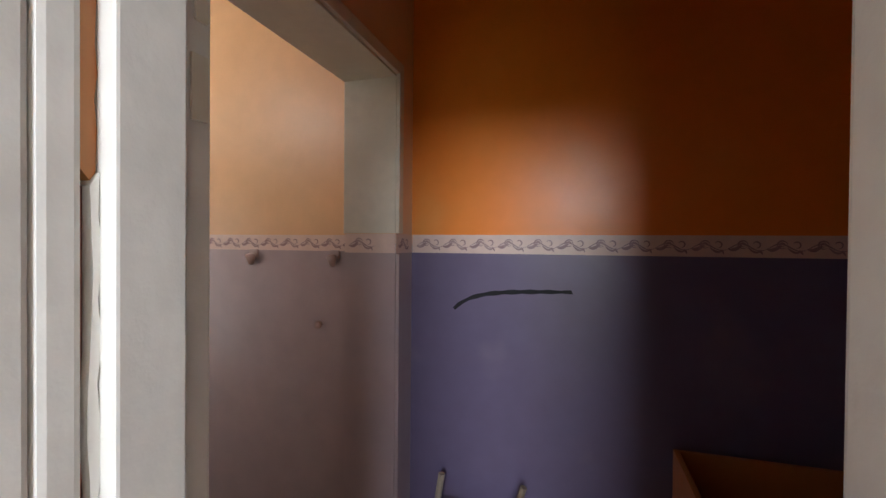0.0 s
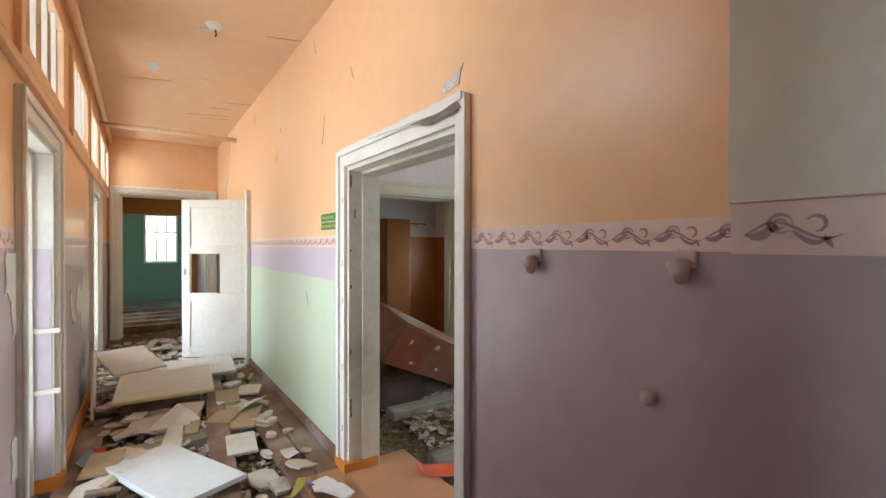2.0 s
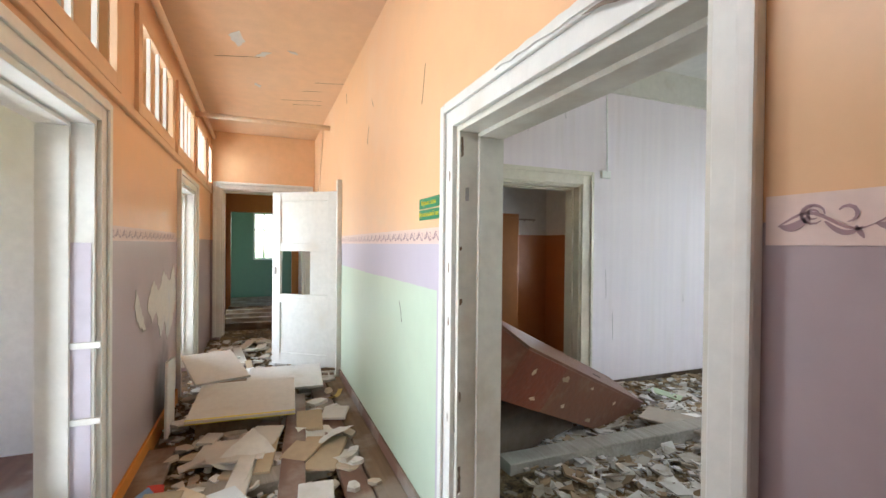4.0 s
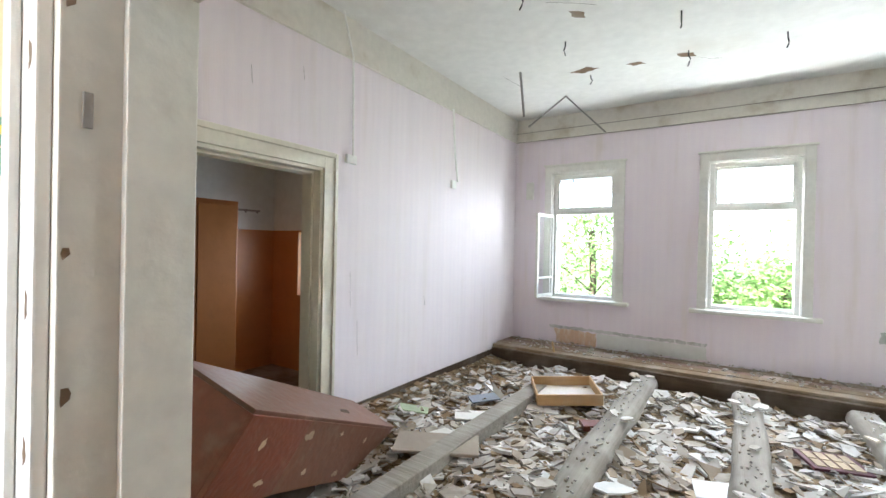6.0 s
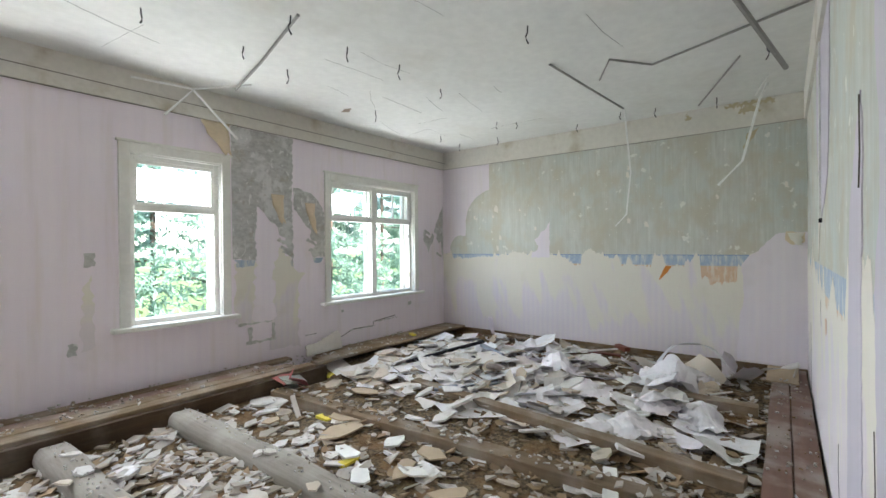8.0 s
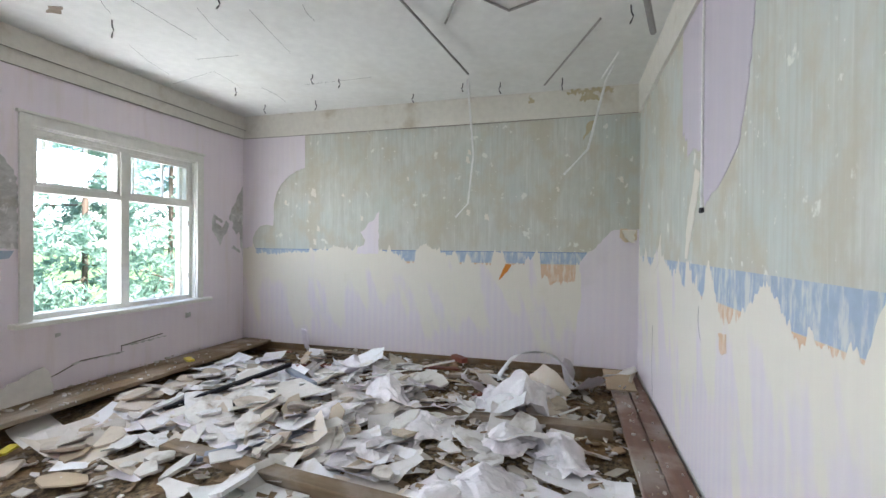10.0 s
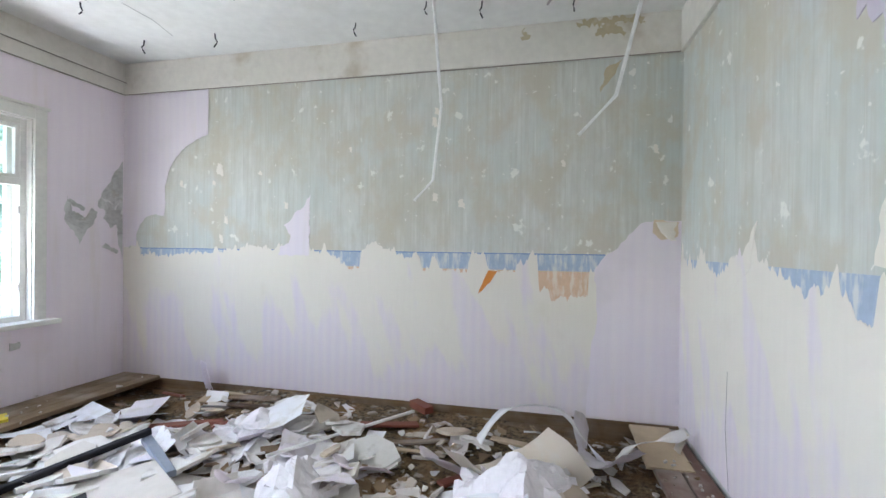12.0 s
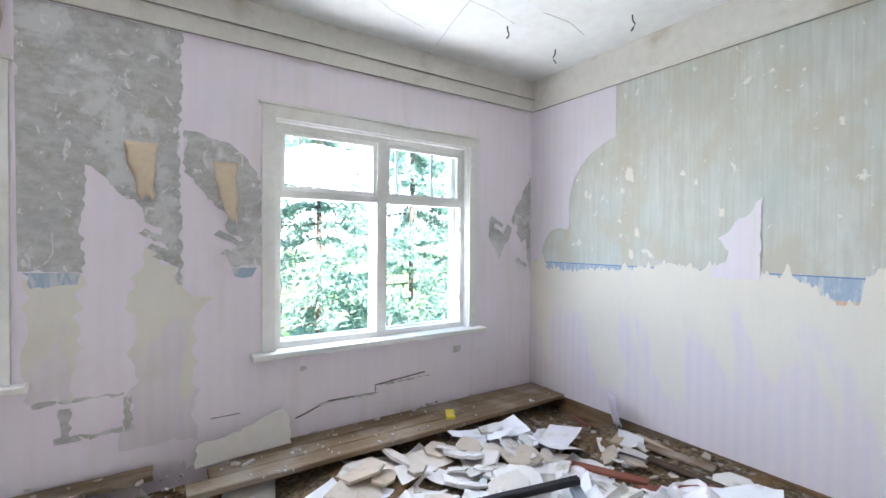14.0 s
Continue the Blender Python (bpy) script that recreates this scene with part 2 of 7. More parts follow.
M_PAPER_N = striped_paper("lilac_striped_paper_north", (0.85, 0.775, 0.81), (0.81, 0.73, 0.79), (0.68, 0.60, 0.52), "x", 0.32)
M_PAPER_E = striped_paper("lilac_striped_paper_east", (0.78, 0.72, 0.74), (0.73, 0.665, 0.72), (0.66, 0.60, 0.54), "y", 0.3)
# same paper, its colour lowered to dim the brightly lit south wall
M_PAPER_S_DIM = striped_paper("lilac_striped_paper_south_dimmed", (0.60, 0.55, 0.60), (0.55, 0.50, 0.57), (0.54, 0.50, 0.45), "x", 0.3)
M_BARE = bare_paper("stripped_green_grey_paper")
M_BARE_N = bare_plaster("bare_grey_plaster")
M_BACKING = cream_paper("cream_paper_backing")
M_BACKING_S = cream_paper("cream_paper_backing_south", "x")
M_BLUE = faded_band("old_blue_paint_band", (0.36, 0.44, 0.55), (0.64, 0.65, 0.61))
M_KRAFT = worn("brown_hardboard", (0.46, 0.36, 0.24), (0.30, 0.23, 0.16), 0.8, 4, 20, 0.5, 0.2)
M_BLUE_LINE = worn("dark_blue_line", (0.16, 0.25, 0.46), (0.35, 0.42, 0.52), 0.8, 9, 30, 0.7, 0.2)
M_OCHRE = faded_band("old_ochre_paint", (0.66, 0.46, 0.31), (0.74, 0.66, 0.55))
M_TAN = worn("tan_paper_back", (0.66, 0.54, 0.38), (0.72, 0.64, 0.52), 0.8, 5, 25, 0.5, 0.3)
M_RUST = worn("rust_orange_paint", (0.62, 0.22, 0.03), (0.5, 0.3, 0.12), 0.8, 6, 30, 0.3, 0.3)
M_LOG = timber("grey_weathered_log", (0.47, 0.43, 0.37), (0.13, 0.105, 0.08), (14, 0.6, 14), 0.95, 0.65, 0.8)
M_OLD_BOARD = timber("old_brown_board", (0.29, 0.19, 0.11), (0.08, 0.05, 0.028), (0.6, 14, 14), 0.9, 0.5, 0.7)
M_DUSTY = timber("dusty_splintered_board", (0.31, 0.22, 0.13), (0.10, 0.065, 0.035), (0.6, 14, 14), 0.95, 0.45, 0.8)
M_ROT_PALE = timber("rotten_ochre_wood", (0.26, 0.16, 0.07), (0.035, 0.02, 0.011), (6, 0.6, 14), 0.95, 0.2)
# rotten wood, darkened further to stand for shaded gaps too
M_ROT_SHADE = timber("rotten_shaded_wood", (0.10, 0.06, 0.03), (0.03, 0.018, 0.01), (0.6, 14, 14), 0.95, 0.15)
M_FLOOR_PAINT = timber("red_brown_floor_paint", (0.23, 0.12, 0.08), (0.11, 0.055, 0.038), (0.6, 8, 8), 0.6, 0.6, 0.35)
M_RUBBLE = rubble("dirt_and_rubble")
M_BROWN = worn("brown_oil_paint", (0.46, 0.18, 0.055), (0.30, 0.11, 0.04), 0.4, 1.5, 10, 0.4, 0.2)
M_DARKGREEN = worn("green_oil_paint", (0.09, 0.17, 0.11), (0.12, 0.17, 0.12), 0.5, 1.5, 10, 0.4, 0.2)
M_CHEST = worn("red_brown_varnish", (0.20, 0.055, 0.028), (0.28, 0.15, 0.09), 0.55, 3.0, 12, 0.4, 0.25)
M_BLACK = worn("black_paint", (0.012, 0.012, 0.016), (0.02, 0.02, 0.025), 0.8, 5, 30, 0.3, 0.1)
M_METAL = worn("dull_metal", (0.30, 0.28, 0.25), (0.18, 0.10, 0.06), 0.5, 6, 30, 0.6, 0.2)
M_PIPE = worn("painted_pipe", (0.80, 0.60, 0.42), (0.5, 0.4, 0.3), 0.5, 6, 30, 0.3, 0.2)
M_PLASTER = pieces("plaster_shards", [(0.74, 0.72, 0.68), (0.80, 0.79, 0.77), (0.64, 0.60, 0.54), (0.54, 0.45, 0.34), (0.76, 0.74, 0.70), (0.60, 0.52, 0.42), (0.78, 0.77, 0.76)], dirt=(0.36, 0.31, 0.25))
M_CHIPS = pieces("fine_rubble_chips", [(0.64, 0.62, 0.58), (0.48, 0.43, 0.36), (0.33, 0.23, 0.13), (0.70, 0.69, 0.66), (0.20, 0.13, 0.07), (0.54, 0.50, 0.45)], per_island=True, dirt=(0.25, 0.17, 0.09))
M_FLAKE = pieces("plaster_flakes", [(0.58, 0.56, 0.52), (0.70, 0.69, 0.67), (0.46, 0.42, 0.36), (0.62, 0.60, 0.57), (0.38, 0.31, 0.23), (0.54, 0.51, 0.46)], per_island=True, dirt=(0.26, 0.20, 0.14))
M_SCRAP = pieces("wallpaper_scraps", [(0.78, 0.78, 0.79), (0.74, 0.70, 0.66), (0.75, 0.71, 0.75), (0.62, 0.54, 0.43), (0.80, 0.80, 0.82), (0.70, 0.68, 0.66)], 0.7, 12.0, dirt=(0.60, 0.56, 0.50))


# ---- mesh helpers ----
def mesh_of(bm, name, material, smooth=False):
    me = bpy.data.meshes.new(name)
    bm.normal_update()
    bm.to_mesh(me)
    bm.free()
    me.materials.append(material)
    if smooth:
        for p in me.polygons:
            p.use_smooth = True
    return me


def part(name, bm, material, parent=None, label="", smooth=False, at=None):
    ob = new(name, mesh_of(bm, name, material, smooth))
    if at is not None:
        ob.matrix_basis = at
    if parent is not None:
        ob.parent = parent
    if label:
        ob["label"] = label
    return ob


def thing(name, label, category, at=None, group="", kind=""):
    ob = new(name)
    ob.empty_display_size = 0.1
    if at is not None:
        ob.matrix_basis = at
    return tagged(ob, label, category, group, kind)


def solid(*boxes, bevel=0.0):
    """One bmesh out of boxes (x0, x1, y0, y1, z0, z1)."""
    bm = bmesh.new()
    for x0, x1, y0, y1, z0, z1 in boxes:
        m = Matrix.Translation(((x0 + x1) / 2, (y0 + y1) / 2, (z0 + z1) / 2)) @ Matrix.Diagonal((x1 - x0, y1 - y0, z1 - z0, 1))
        bmesh.ops.create_cube(bm, size=1, matrix=m)
    if bevel:
        bmesh.ops.bevel(bm, geom=list(bm.edges), offset=bevel, segments=2, profile=0.6, affect="EDGES")
    return bm


def pierced(axis, a0, a1, t0, t1, z0, z1, holes=()):
    """A wall slab along 'x' or 'y' from a0 to a1, t0 to t1 thick, with holes (a, a, z, z) through it."""
    cuts_a = sorted({a0, a1, *[v for h in holes for v in h[:2]]})
    cuts_z = sorted({z0, z1, *[v for h in holes for v in h[2:]]})
    cuts_a = [v for v in cuts_a if a0 <= v <= a1]
    cuts_z = [v for v in cuts_z if z0 <= v <= z1]
    na, nz = len(cuts_a) - 1, len(cuts_z) - 1

    def full(i, k):
        if not (0 <= i < na and 0 <= k < nz):
            return False
        ca, cz = (cuts_a[i] + cuts_a[i + 1]) / 2, (cuts_z[k] + cuts_z[k + 1]) / 2
        return not any(h[0] < ca < h[1] and h[2] < cz < h[3] for h in holes)

    bm = bmesh.new()

    def quad(*pts):
        vs = [bm.verts.new((a, t, z) if axis == "x" else (t, a, z)) for a, t, z in pts]
        bm.faces.new(vs)

    for i in range(na):
        for k in range(nz):
            if not full(i, k):
                continue
            p, q, r, s = cuts_a[i], cuts_a[i + 1], cuts_z[k], cuts_z[k + 1]
            quad((p, t0, r), (q, t0, r), (q, t0, s), (p, t0, s))
            quad((p, t1, r), (p, t1, s), (q, t1, s), (q, t1, r))
            if not full(i - 1, k):
                quad((p, t0, r), (p, t0, s), (p, t1, s), (p, t1, r))
            if not full(i + 1, k):
                quad((q, t0, r), (q, t1, r), (q, t1, s), (q, t0, s))
            if not full(i, k - 1):
                quad((p, t0, r), (p, t1, r), (q, t1, r), (q, t0, r))
            if not full(i, k + 1):
                quad((p, t0, s), (q, t0, s), (q, t1, s), (p, t1, s))
    bmesh.ops.remove_doubles(bm, verts=list(bm.verts), dist=1e-5)
    bmesh.ops.recalc_face_normals(bm, faces=list(bm.faces))
    return bm


def structure(name, bm, material, label, category="wall"):
    return tagged(part(name, bm, material), label, category, kind="structure")


def tube(points, radius, sides=8):
    """A bent rod through points, as a bmesh."""
    bm = bmesh.new()
    pts = [Vector(p) for p in points]
    rings = []
    for i, p in enumerate(pts):
        d = (pts[min(i + 1, len(pts) - 1)] - pts[max(i - 1, 0)]).normalized()
        side = d.cross(Vector((0, 0, 1)) if abs(d.z) < 0.9 else Vector((1, 0, 0))).normalized()
        up = side.cross(d)
        rings.append([bm.verts.new(p + radius * (math.cos(a) * side + math.sin(a) * up)) for a in [2 * math.pi * k / sides for k in range(sides)]])
    for a, b in zip(rings, rings[1:]):
        for k in range(sides):
            bm.faces.new((a[k], a[(k + 1) % sides], b[(k + 1) % sides], b[k]))
    bm.faces.new(rings[0][::-1])
    bm.faces.new(rings[-1])
    bmesh.ops.recalc_face_normals(bm, faces=list(bm.faces))
    return bm


def torn(axis, plane, corners, seed, jag=0.02, step=0.04, thick=0.003, sharp=()):
    """A sheet of paper on a wall, torn along its edges. corners: (a, z) round the sheet; edges in sharp stay straight."""
    rnd = random.Random(seed)
    loop = []
    n = len(corners)
    for i in range(n):
        (a0, z0), (a1, z1) = corners[i], corners[(i + 1) % n]
        length = math.hypot(a1 - a0, z1 - z0)
        k = 1 if i in sharp else max(1, int(length / step))
        for j in range(k):
            f = j / k
            w = 0 if (j == 0 or i in sharp) else jag * rnd.uniform(-1, 1)
            nx, nz = -(z1 - z0) / (length or 1), (a1 - a0) / (length or 1)
            loop.append((a0 + f * (a1 - a0) + w * nx, z0 + f * (z1 - z0) + w * nz))
    bm = bmesh.new()
    low = [bm.verts.new((a, plane, z) if axis == "x" else (plane, a, z)) for a, z in loop]
    face = bm.faces.new(low)
    ext = bmesh.ops.extrude_face_region(bm, geom=[face])
    off = Vector((0, thick, 0)) if axis == "x" else Vector((thick, 0, 0))
    for v in ext["geom"]:
        if isinstance(v, bmesh.types.BMVert):
            v.co += off
    bmesh.ops.triangulate(bm, faces=[f for f in bm.faces if len(f.verts) > 4])
    bmesh.ops.recalc_face_normals(bm, faces=list(bm.faces))
    return bm


# ---- the plan ----
RX0, RX1, RY0, RY1 = -4.73, 5.36, 2.25, 7.91      # the hall
CEIL, FRIEZE = 3.43, 3.09
CY0, CY1, CCEIL = 0.22, 1.75, 3.15                # the corridor
CX_END = -8.6
NWIN = [(-4.14, -3.21), (-2.13, -1.20), (-0.03, 0.93), (2.55, 4.46)]
WZ0, WZ1 = 0.74, 2.58
DA = (-2.82, -1.60, 1.975)                         # doorway from the corridor to the hall
DB = (2.86, 4.02, 2.09)                           # doorway in the hall's west wall
S_DOORS = [(-3.62, -2.70), (-6.90, -5.86), (-1.30, -0.56)]
TRANSOMS = [(-2.28, -1.42), (-3.86, -2.66), (-5.42, -4.34), (-6.68, -5.72), (-7.80, -6.94), (-8.50, -8.08)]

# hall walls
wall_n = structure("wall_north", pierced("x", RX0 - 0.3, RX1 + 0.3, RY1, RY1 + 0.35, -0.6, 3.7, [(a, b, WZ0, WZ1) for a, b in NWIN]), M_PAPER_N, "lilac striped wallpaper on a plastered window wall, torn and stained")
wall_w = structure("wall_west", pierced("y", 1.95, RY1, RX0 - 0.2, RX0, -0.6, 3.7, [(DB[0], DB[1], -0.6, DB[2])]), M_PAPER_W, "pale pink striped wallpaper on a plastered wall, faded")
wall_e = structure("wall_east", pierced("y", RY0 - 0.3, RY1, RX1, RX1 + 0.3, -0.6, 3.7), M_BARE, "stripped wall with old grey-green paper")
wall_s = structure("wall_south", pierced("x", DA[1] + 0.02, RX1, 1.95, RY0, -0.6, 3.7), M_BARE, "stripped wall with old grey-green paper beside the doorway")
wall_c = structure("wall_corridor_north", pierced("x", CX_END, -0.47, CY1, 1.95, -0.6, 3.7, [(DA[0], DA[1], -0.6, DA[2])]), M_CORR_N, "corridor wall in orange oil paint over lilac and pale green")
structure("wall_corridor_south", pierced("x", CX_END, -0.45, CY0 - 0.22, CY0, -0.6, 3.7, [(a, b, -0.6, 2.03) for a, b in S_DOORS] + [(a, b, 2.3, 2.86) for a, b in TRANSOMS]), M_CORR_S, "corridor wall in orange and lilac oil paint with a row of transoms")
structure("wall_corridor_end", pierced("y", CY0 - 0.2, 1.95, CX_END - 0.2, CX_END, -0.6, 3.7, [(0.36, 1.62, -0.6, 2.28)]), M_CORR, "end wall of the corridor in orange oil paint")
structure("ceiling_hall", solid((RX0 - 0.3, RX1 + 0.3, 1.95, RY1 + 0.3, CEIL, CEIL + 0.2)), M_CEIL, "flaking whitewashed ceiling with cracks", "ceiling")
structure("ceiling_corridor", solid((CX_END - 6, 2.6, -0.3, 1.75, CCEIL, CCEIL + 0.2)), M_CEIL_CORR, "glossy orange painted ceiling", "ceiling")

# partition with the wide opening between the vestibule and the corridor
structure("partition", pierced("y", 0.0, 1.75, -0.45, -0.21, -0.6, 3.3, [(0.25, 1.47, -0.6, 2.2)]), M_CORR, "orange and lilac painted partition with a wide opening")
structure("wall_vestibule_north", solid((-0.21, 2.4, 1.66, 1.94, -0.6, 3.3)), M_VEST_SHADED, "orange and lilac oil-painted wall, glossy")
structure("wall_vestibule_south", pierced("x", -0.45, 2.4, -0.14, 0.085, -0.6, 3.3, [(0.165, 0.715, -0.6, 2.1)]), M_VEST_SHADED, "orange and lilac painted wall round the entrance door")
structure("wall_vestibule_east", solid((2.4, 2.6, -0.06, 1.94, -0.6, 3.3)), M_VEST_SHADED, "orange and lilac painted wall")
# entrance room behind the first doorway: unseen, its grey walls cut bounced light
structure("wall_entry_west", solid((-0.55, -0.4, -2.6, -0.14, -0.6, 3.3)), M_DIM, "plain grey wall, out of view")
structure("wall_entry_east", solid((1.6, 1.75, -2.6, -0.14, -0.6, 3.3)), M_DIM, "plain grey wall, out of view")
structure("wall_entry_back", pierced("x", -0.55, 1.75, -2.75, -2.6, -0.6, 3.3, [(0.4, 1.34, 0.0, 2.7)]), M_DIM, "plain grey wall, out of view, with a doorway added for light")
structure("ceiling_entry", solid((-0.55, 1.75, -2.75, -0.06, 3.15, 3.3)), M_CEIL, "plain white ceiling, out of view", "ceiling")
# bright rooms south of the corridor
structure("wall_side_room_south", pierced("x", -9.0, -0.55, -2.95, -2.75, -0.6, 3.3, [(a, a + 1.5, 0.7, 2.6) for a in (-8.6, -6.6, -4.6)]), M_WHITE, "plain grey wall, out of view with windows")
structure("wall_side_room_middle", solid((-5.0, -4.88, -2.75, 0.0, -0.6, 3.3)), M_WHITE, "plain white cross wall added to close a side room")
# unseen wall added to keep daylight out of the third doorway's room
structure("light_block_side_room", solid((-1.95, -1.83, -2.75, 0.0, -0.6, 3.3)), M_WHITE, "plain white cross wall added to close a side room")
structure("wall_side_room_west", solid((-9.1, -8.98, -2.75, 0.0, -0.6, 3.3)), M_WHITE, "plain white cross wall added to close a side room")
structure("ceiling_side_room", solid((-9.1, -0.55, -2.95, 0.0, 3.16, 3.3)), M_CEIL, "plain white ceiling, out of view", "ceiling")
# second stretch of corridor and the green room at its end
structure("wall_far_north", solid((-12.0, CX_END - 0.2, 1.75, 1.95, -0.6, 3.3)), M_CORR, "far corridor wall in orange and lilac paint")
structure("wall_far_south", pierced("x", -12.0, CX_END - 0.2, 0.0, 0.2, -0.6, 3.3, [(-11.2, -9.6, -0.6, 2.0)]), M_CORR, "far corridor wall in orange and lilac paint")
structure("wall_far_lintel", pierced("y", 0.0, 1.95, -12.15, -12.0, -0.6, 3.3, [(0.3, 1.6, -0.6, 2.15)]), M_BROWN, "brown painted doorway wall")
structure("wall_green_end", pierced("y", -1.2, 3.2, -14.6, -14.4, -0.6, 3.3, [(0.72, 1.5, 0.98, 2.3)]), M_DARKGREEN, "green oil-painted wall with a window")
structure("wall_green_south", solid((-14.4, -12.15, -1.35, -1.2, -0.6, 3.3)), M_DARKGREEN, "green oil-painted wall")
structure("wall_green_north", solid((-14.4, -12.15, 3.2, 3.35, -0.6, 3.3)), M_DARKGREEN, "green oil-painted wall")
structure("ceiling_green", solid((-14.6, -12.15, -1.35, 3.35, 3.36, 3.5)), M_CEIL, "plain white ceiling, out of view", "ceiling")
# unseen slab added to keep the sun off the far corridor floor
structure("sun_block_far_room", solid((-12.15, -9.1, -3.6, 0.0, 3.3, 3.45)), M_CEIL, "plain white ceiling, out of view", "ceiling")
# dark room west of the hall
structure("wall_dark_west", solid((-7.2, -7.0, 1.95, 5.4, -0.6, 3.5)), M_BROWN, "brown and white wall of the dark side room")
# opening out of view, assumed so that a lamp can light this room
structure("wall_dark_north", pierced("x", -7.0, RX0 - 0.2, 5.2, 5.4, -0.6, 3.5, [(-6.5, -5.5, 0.8, 1.6)]), M_BROWN, "brown wall of the dark side room")
structure("ceiling_dark", solid((-7.2, RX0 - 0.2, 1.95, 5.4, 3.3, 3.5)), M_CEIL, "dim whitewashed ceiling", "ceiling")


# ---- ground and floors ----
def rough_ground(x0, x1, y0, y1, z, amp, step):
    bm = bmesh.new()
    nx, ny = int((x1 - x0) / step), int((y1 - y0) / step)
    rows = [[bm.verts.new((x0 + (x1 - x0) * i / nx, y0 + (y1 - y0) * j / ny,
             z + amp * noise.fractal((x0 + (x1 - x0) * i / nx, (y0 + (y1 - y0) * j / ny), z), 0.9, 2.1, 4)))
             for j in range(ny + 1)] for i in range(nx + 1)]
    for i in range(nx):
        for j in range(ny):
            bm.faces.new((rows[i][j], rows[i + 1][j], rows[i + 1][j + 1], rows[i][j + 1]))
    return bm


floor = structure("floor", rough_ground(RX0, RX1, RY0 - 0.3, RY1, -0.14, 0.05, 0.08), M_RUBBLE, "dirt and plaster rubble where the floorboards were torn up", "floor")
structure("floor_corridor", rough_ground(-12.2, -0.4, CY0 - 0.25, CY1 + 0.25, -0.05, 0.03, 0.08), M_RUBBLE, "dirt and rubble in the corridor", "floor")
structure("floor_vestibule", solid((-0.5, 2.6, -2.75, 1.75, -0.1, 0.0)), M_FLOOR_PAINT, "red-brown painted board floor", "floor")
structure("floor_side_room", solid((-9.1, -0.55, -2.95, 0.0, -0.12, -0.01)), M_FLOOR_PAINT, "red-brown painted board floor", "floor")
structure("floor_green", solid((-14.6, -12.2, -1.35, 3.35, -0.2, -0.05)), M_OLD_BOARD, "dark board floor", "floor")
structure("floor_dark", solid((-7.2, RX0 - 0.0, 1.95, 5.4, -0.3, -0.16)), M_OLD_BOARD, "dark board floor", "floor")
structure("ground", rough_ground(-150, 150, -150, 150, -0.9, 0.0, 10), worn("meadow", (0.07, 0.12, 0.03), (0.12, 0.11, 0.05), 0.95, 0.5, 6, 0.6, 0.6), "grassy ground outside", "ground")


# ---- lamps that stand in for the sky in the openings, with added fill ----
def sky_lamp(name, centre, toward, width, height, watts):
    d = bpy.data.lights.new(name, "AREA")
    d.shape, d.size, d.size_y, d.energy, d.color = "RECTANGLE", width, height, watts, (0.89, 0.955, 1.0)
    d.spread = radians(130)
    ob = new(name, d)
    ob.matrix_world = look(centre, Vector(centre) + Vector(toward))
    return ob


for (a, b), k, aim in zip(NWIN, (0.5, 1.05, 1.05), (0.05, -0.2, 0.1)):
    sky_lamp("sky_light", ((a + b) / 2, RY1 + 0.27, 2.28), (aim, -1, -1.0), b - a - 0.16, 0.44, HALL_W * k * 1.15)
    # light thrown up by the sunlit ground outside
    sky_lamp("ground_light", ((a + b) / 2, RY1 + 0.34, 0.80), (0.1, -0.6, 1), b - a - 0.16, 0.22, HALL_W * k * 0.95).data.color = (0.96, 1.0, 0.97)
sky_lamp("sky_light", (3.02, RY1 + 0.27, 2.28), (0.3, -1, -0.9), 0.78, 0.42, HALL_W * 1.0)
sky_lamp("ground_light", (3.5, RY1 + 0.34, 0.80), (0.1, -0.6, 1), 1.7, 0.14, HALL_W * 1.2).data.color = (0.96, 1.0, 0.97)
for a, b in TRANSOMS:
    sky_lamp("sky_light", ((a + b) / 2, CY0 - 0.008, 2.58), (0, 1, 0), b - a - 0.02, 0.54, CORR_W * (1.2 if a > -2.5 else 0.8))
sky_lamp("sky_light", (-3.16, CY0 - 0.21, 1.1), (0, 1, 0), 0.7, 1.6, CORR_W * 2)
# weak fill lamp added in the unseen third doorway; its room has no window
sky_lamp("sky_light", (-0.93, CY0 - 0.21, 1.6), (0, 1, 0.2), 0.6, 0.8, CORR_W * 0.12)
sky_lamp("sky_light", (0.87, -2.68, 2.3), (-0.22, 1, -0.3), 0.88, 0.7, ENTRY_W).data.color = (0.74, 0.84, 1.0)
sky_lamp("sky_light", (-6.38, CY0 - 0.21, 1.1), (0, 1, 0), 0.8, 1.6, CORR_W * 2)

# lamp added in that unseen opening to brighten the dark side room
sky_lamp("sky_light", (-6.0, 5.28, 1.2), (0, -1, 0), 0.9, 0.7, CORR_W * 0.6)


# ---- windows ----
def glass(name="window_glass"):
    m = Nodes(name)
    m.bsdf.inputs["Transmission Weight"].default_value = 1.0
    m.bsdf.inputs["IOR"].default_value = 1.1
    return m.done((0.97, 0.98, 0.98), 0.03)


M_GLASS = glass()


def rect_frame(x0, x1, z0, z1, w, y0, y1, bevel=0.004):
    return solid((x0, x0 + w, y0, y1, z0, z1), (x1 - w, x1, y0, y1, z0, z1), (x0 + w, x1 - w, y0, y1, z0, z0 + w), (x0 + w, x1 - w, y0, y1, z1 - w, z1), bevel=bevel)


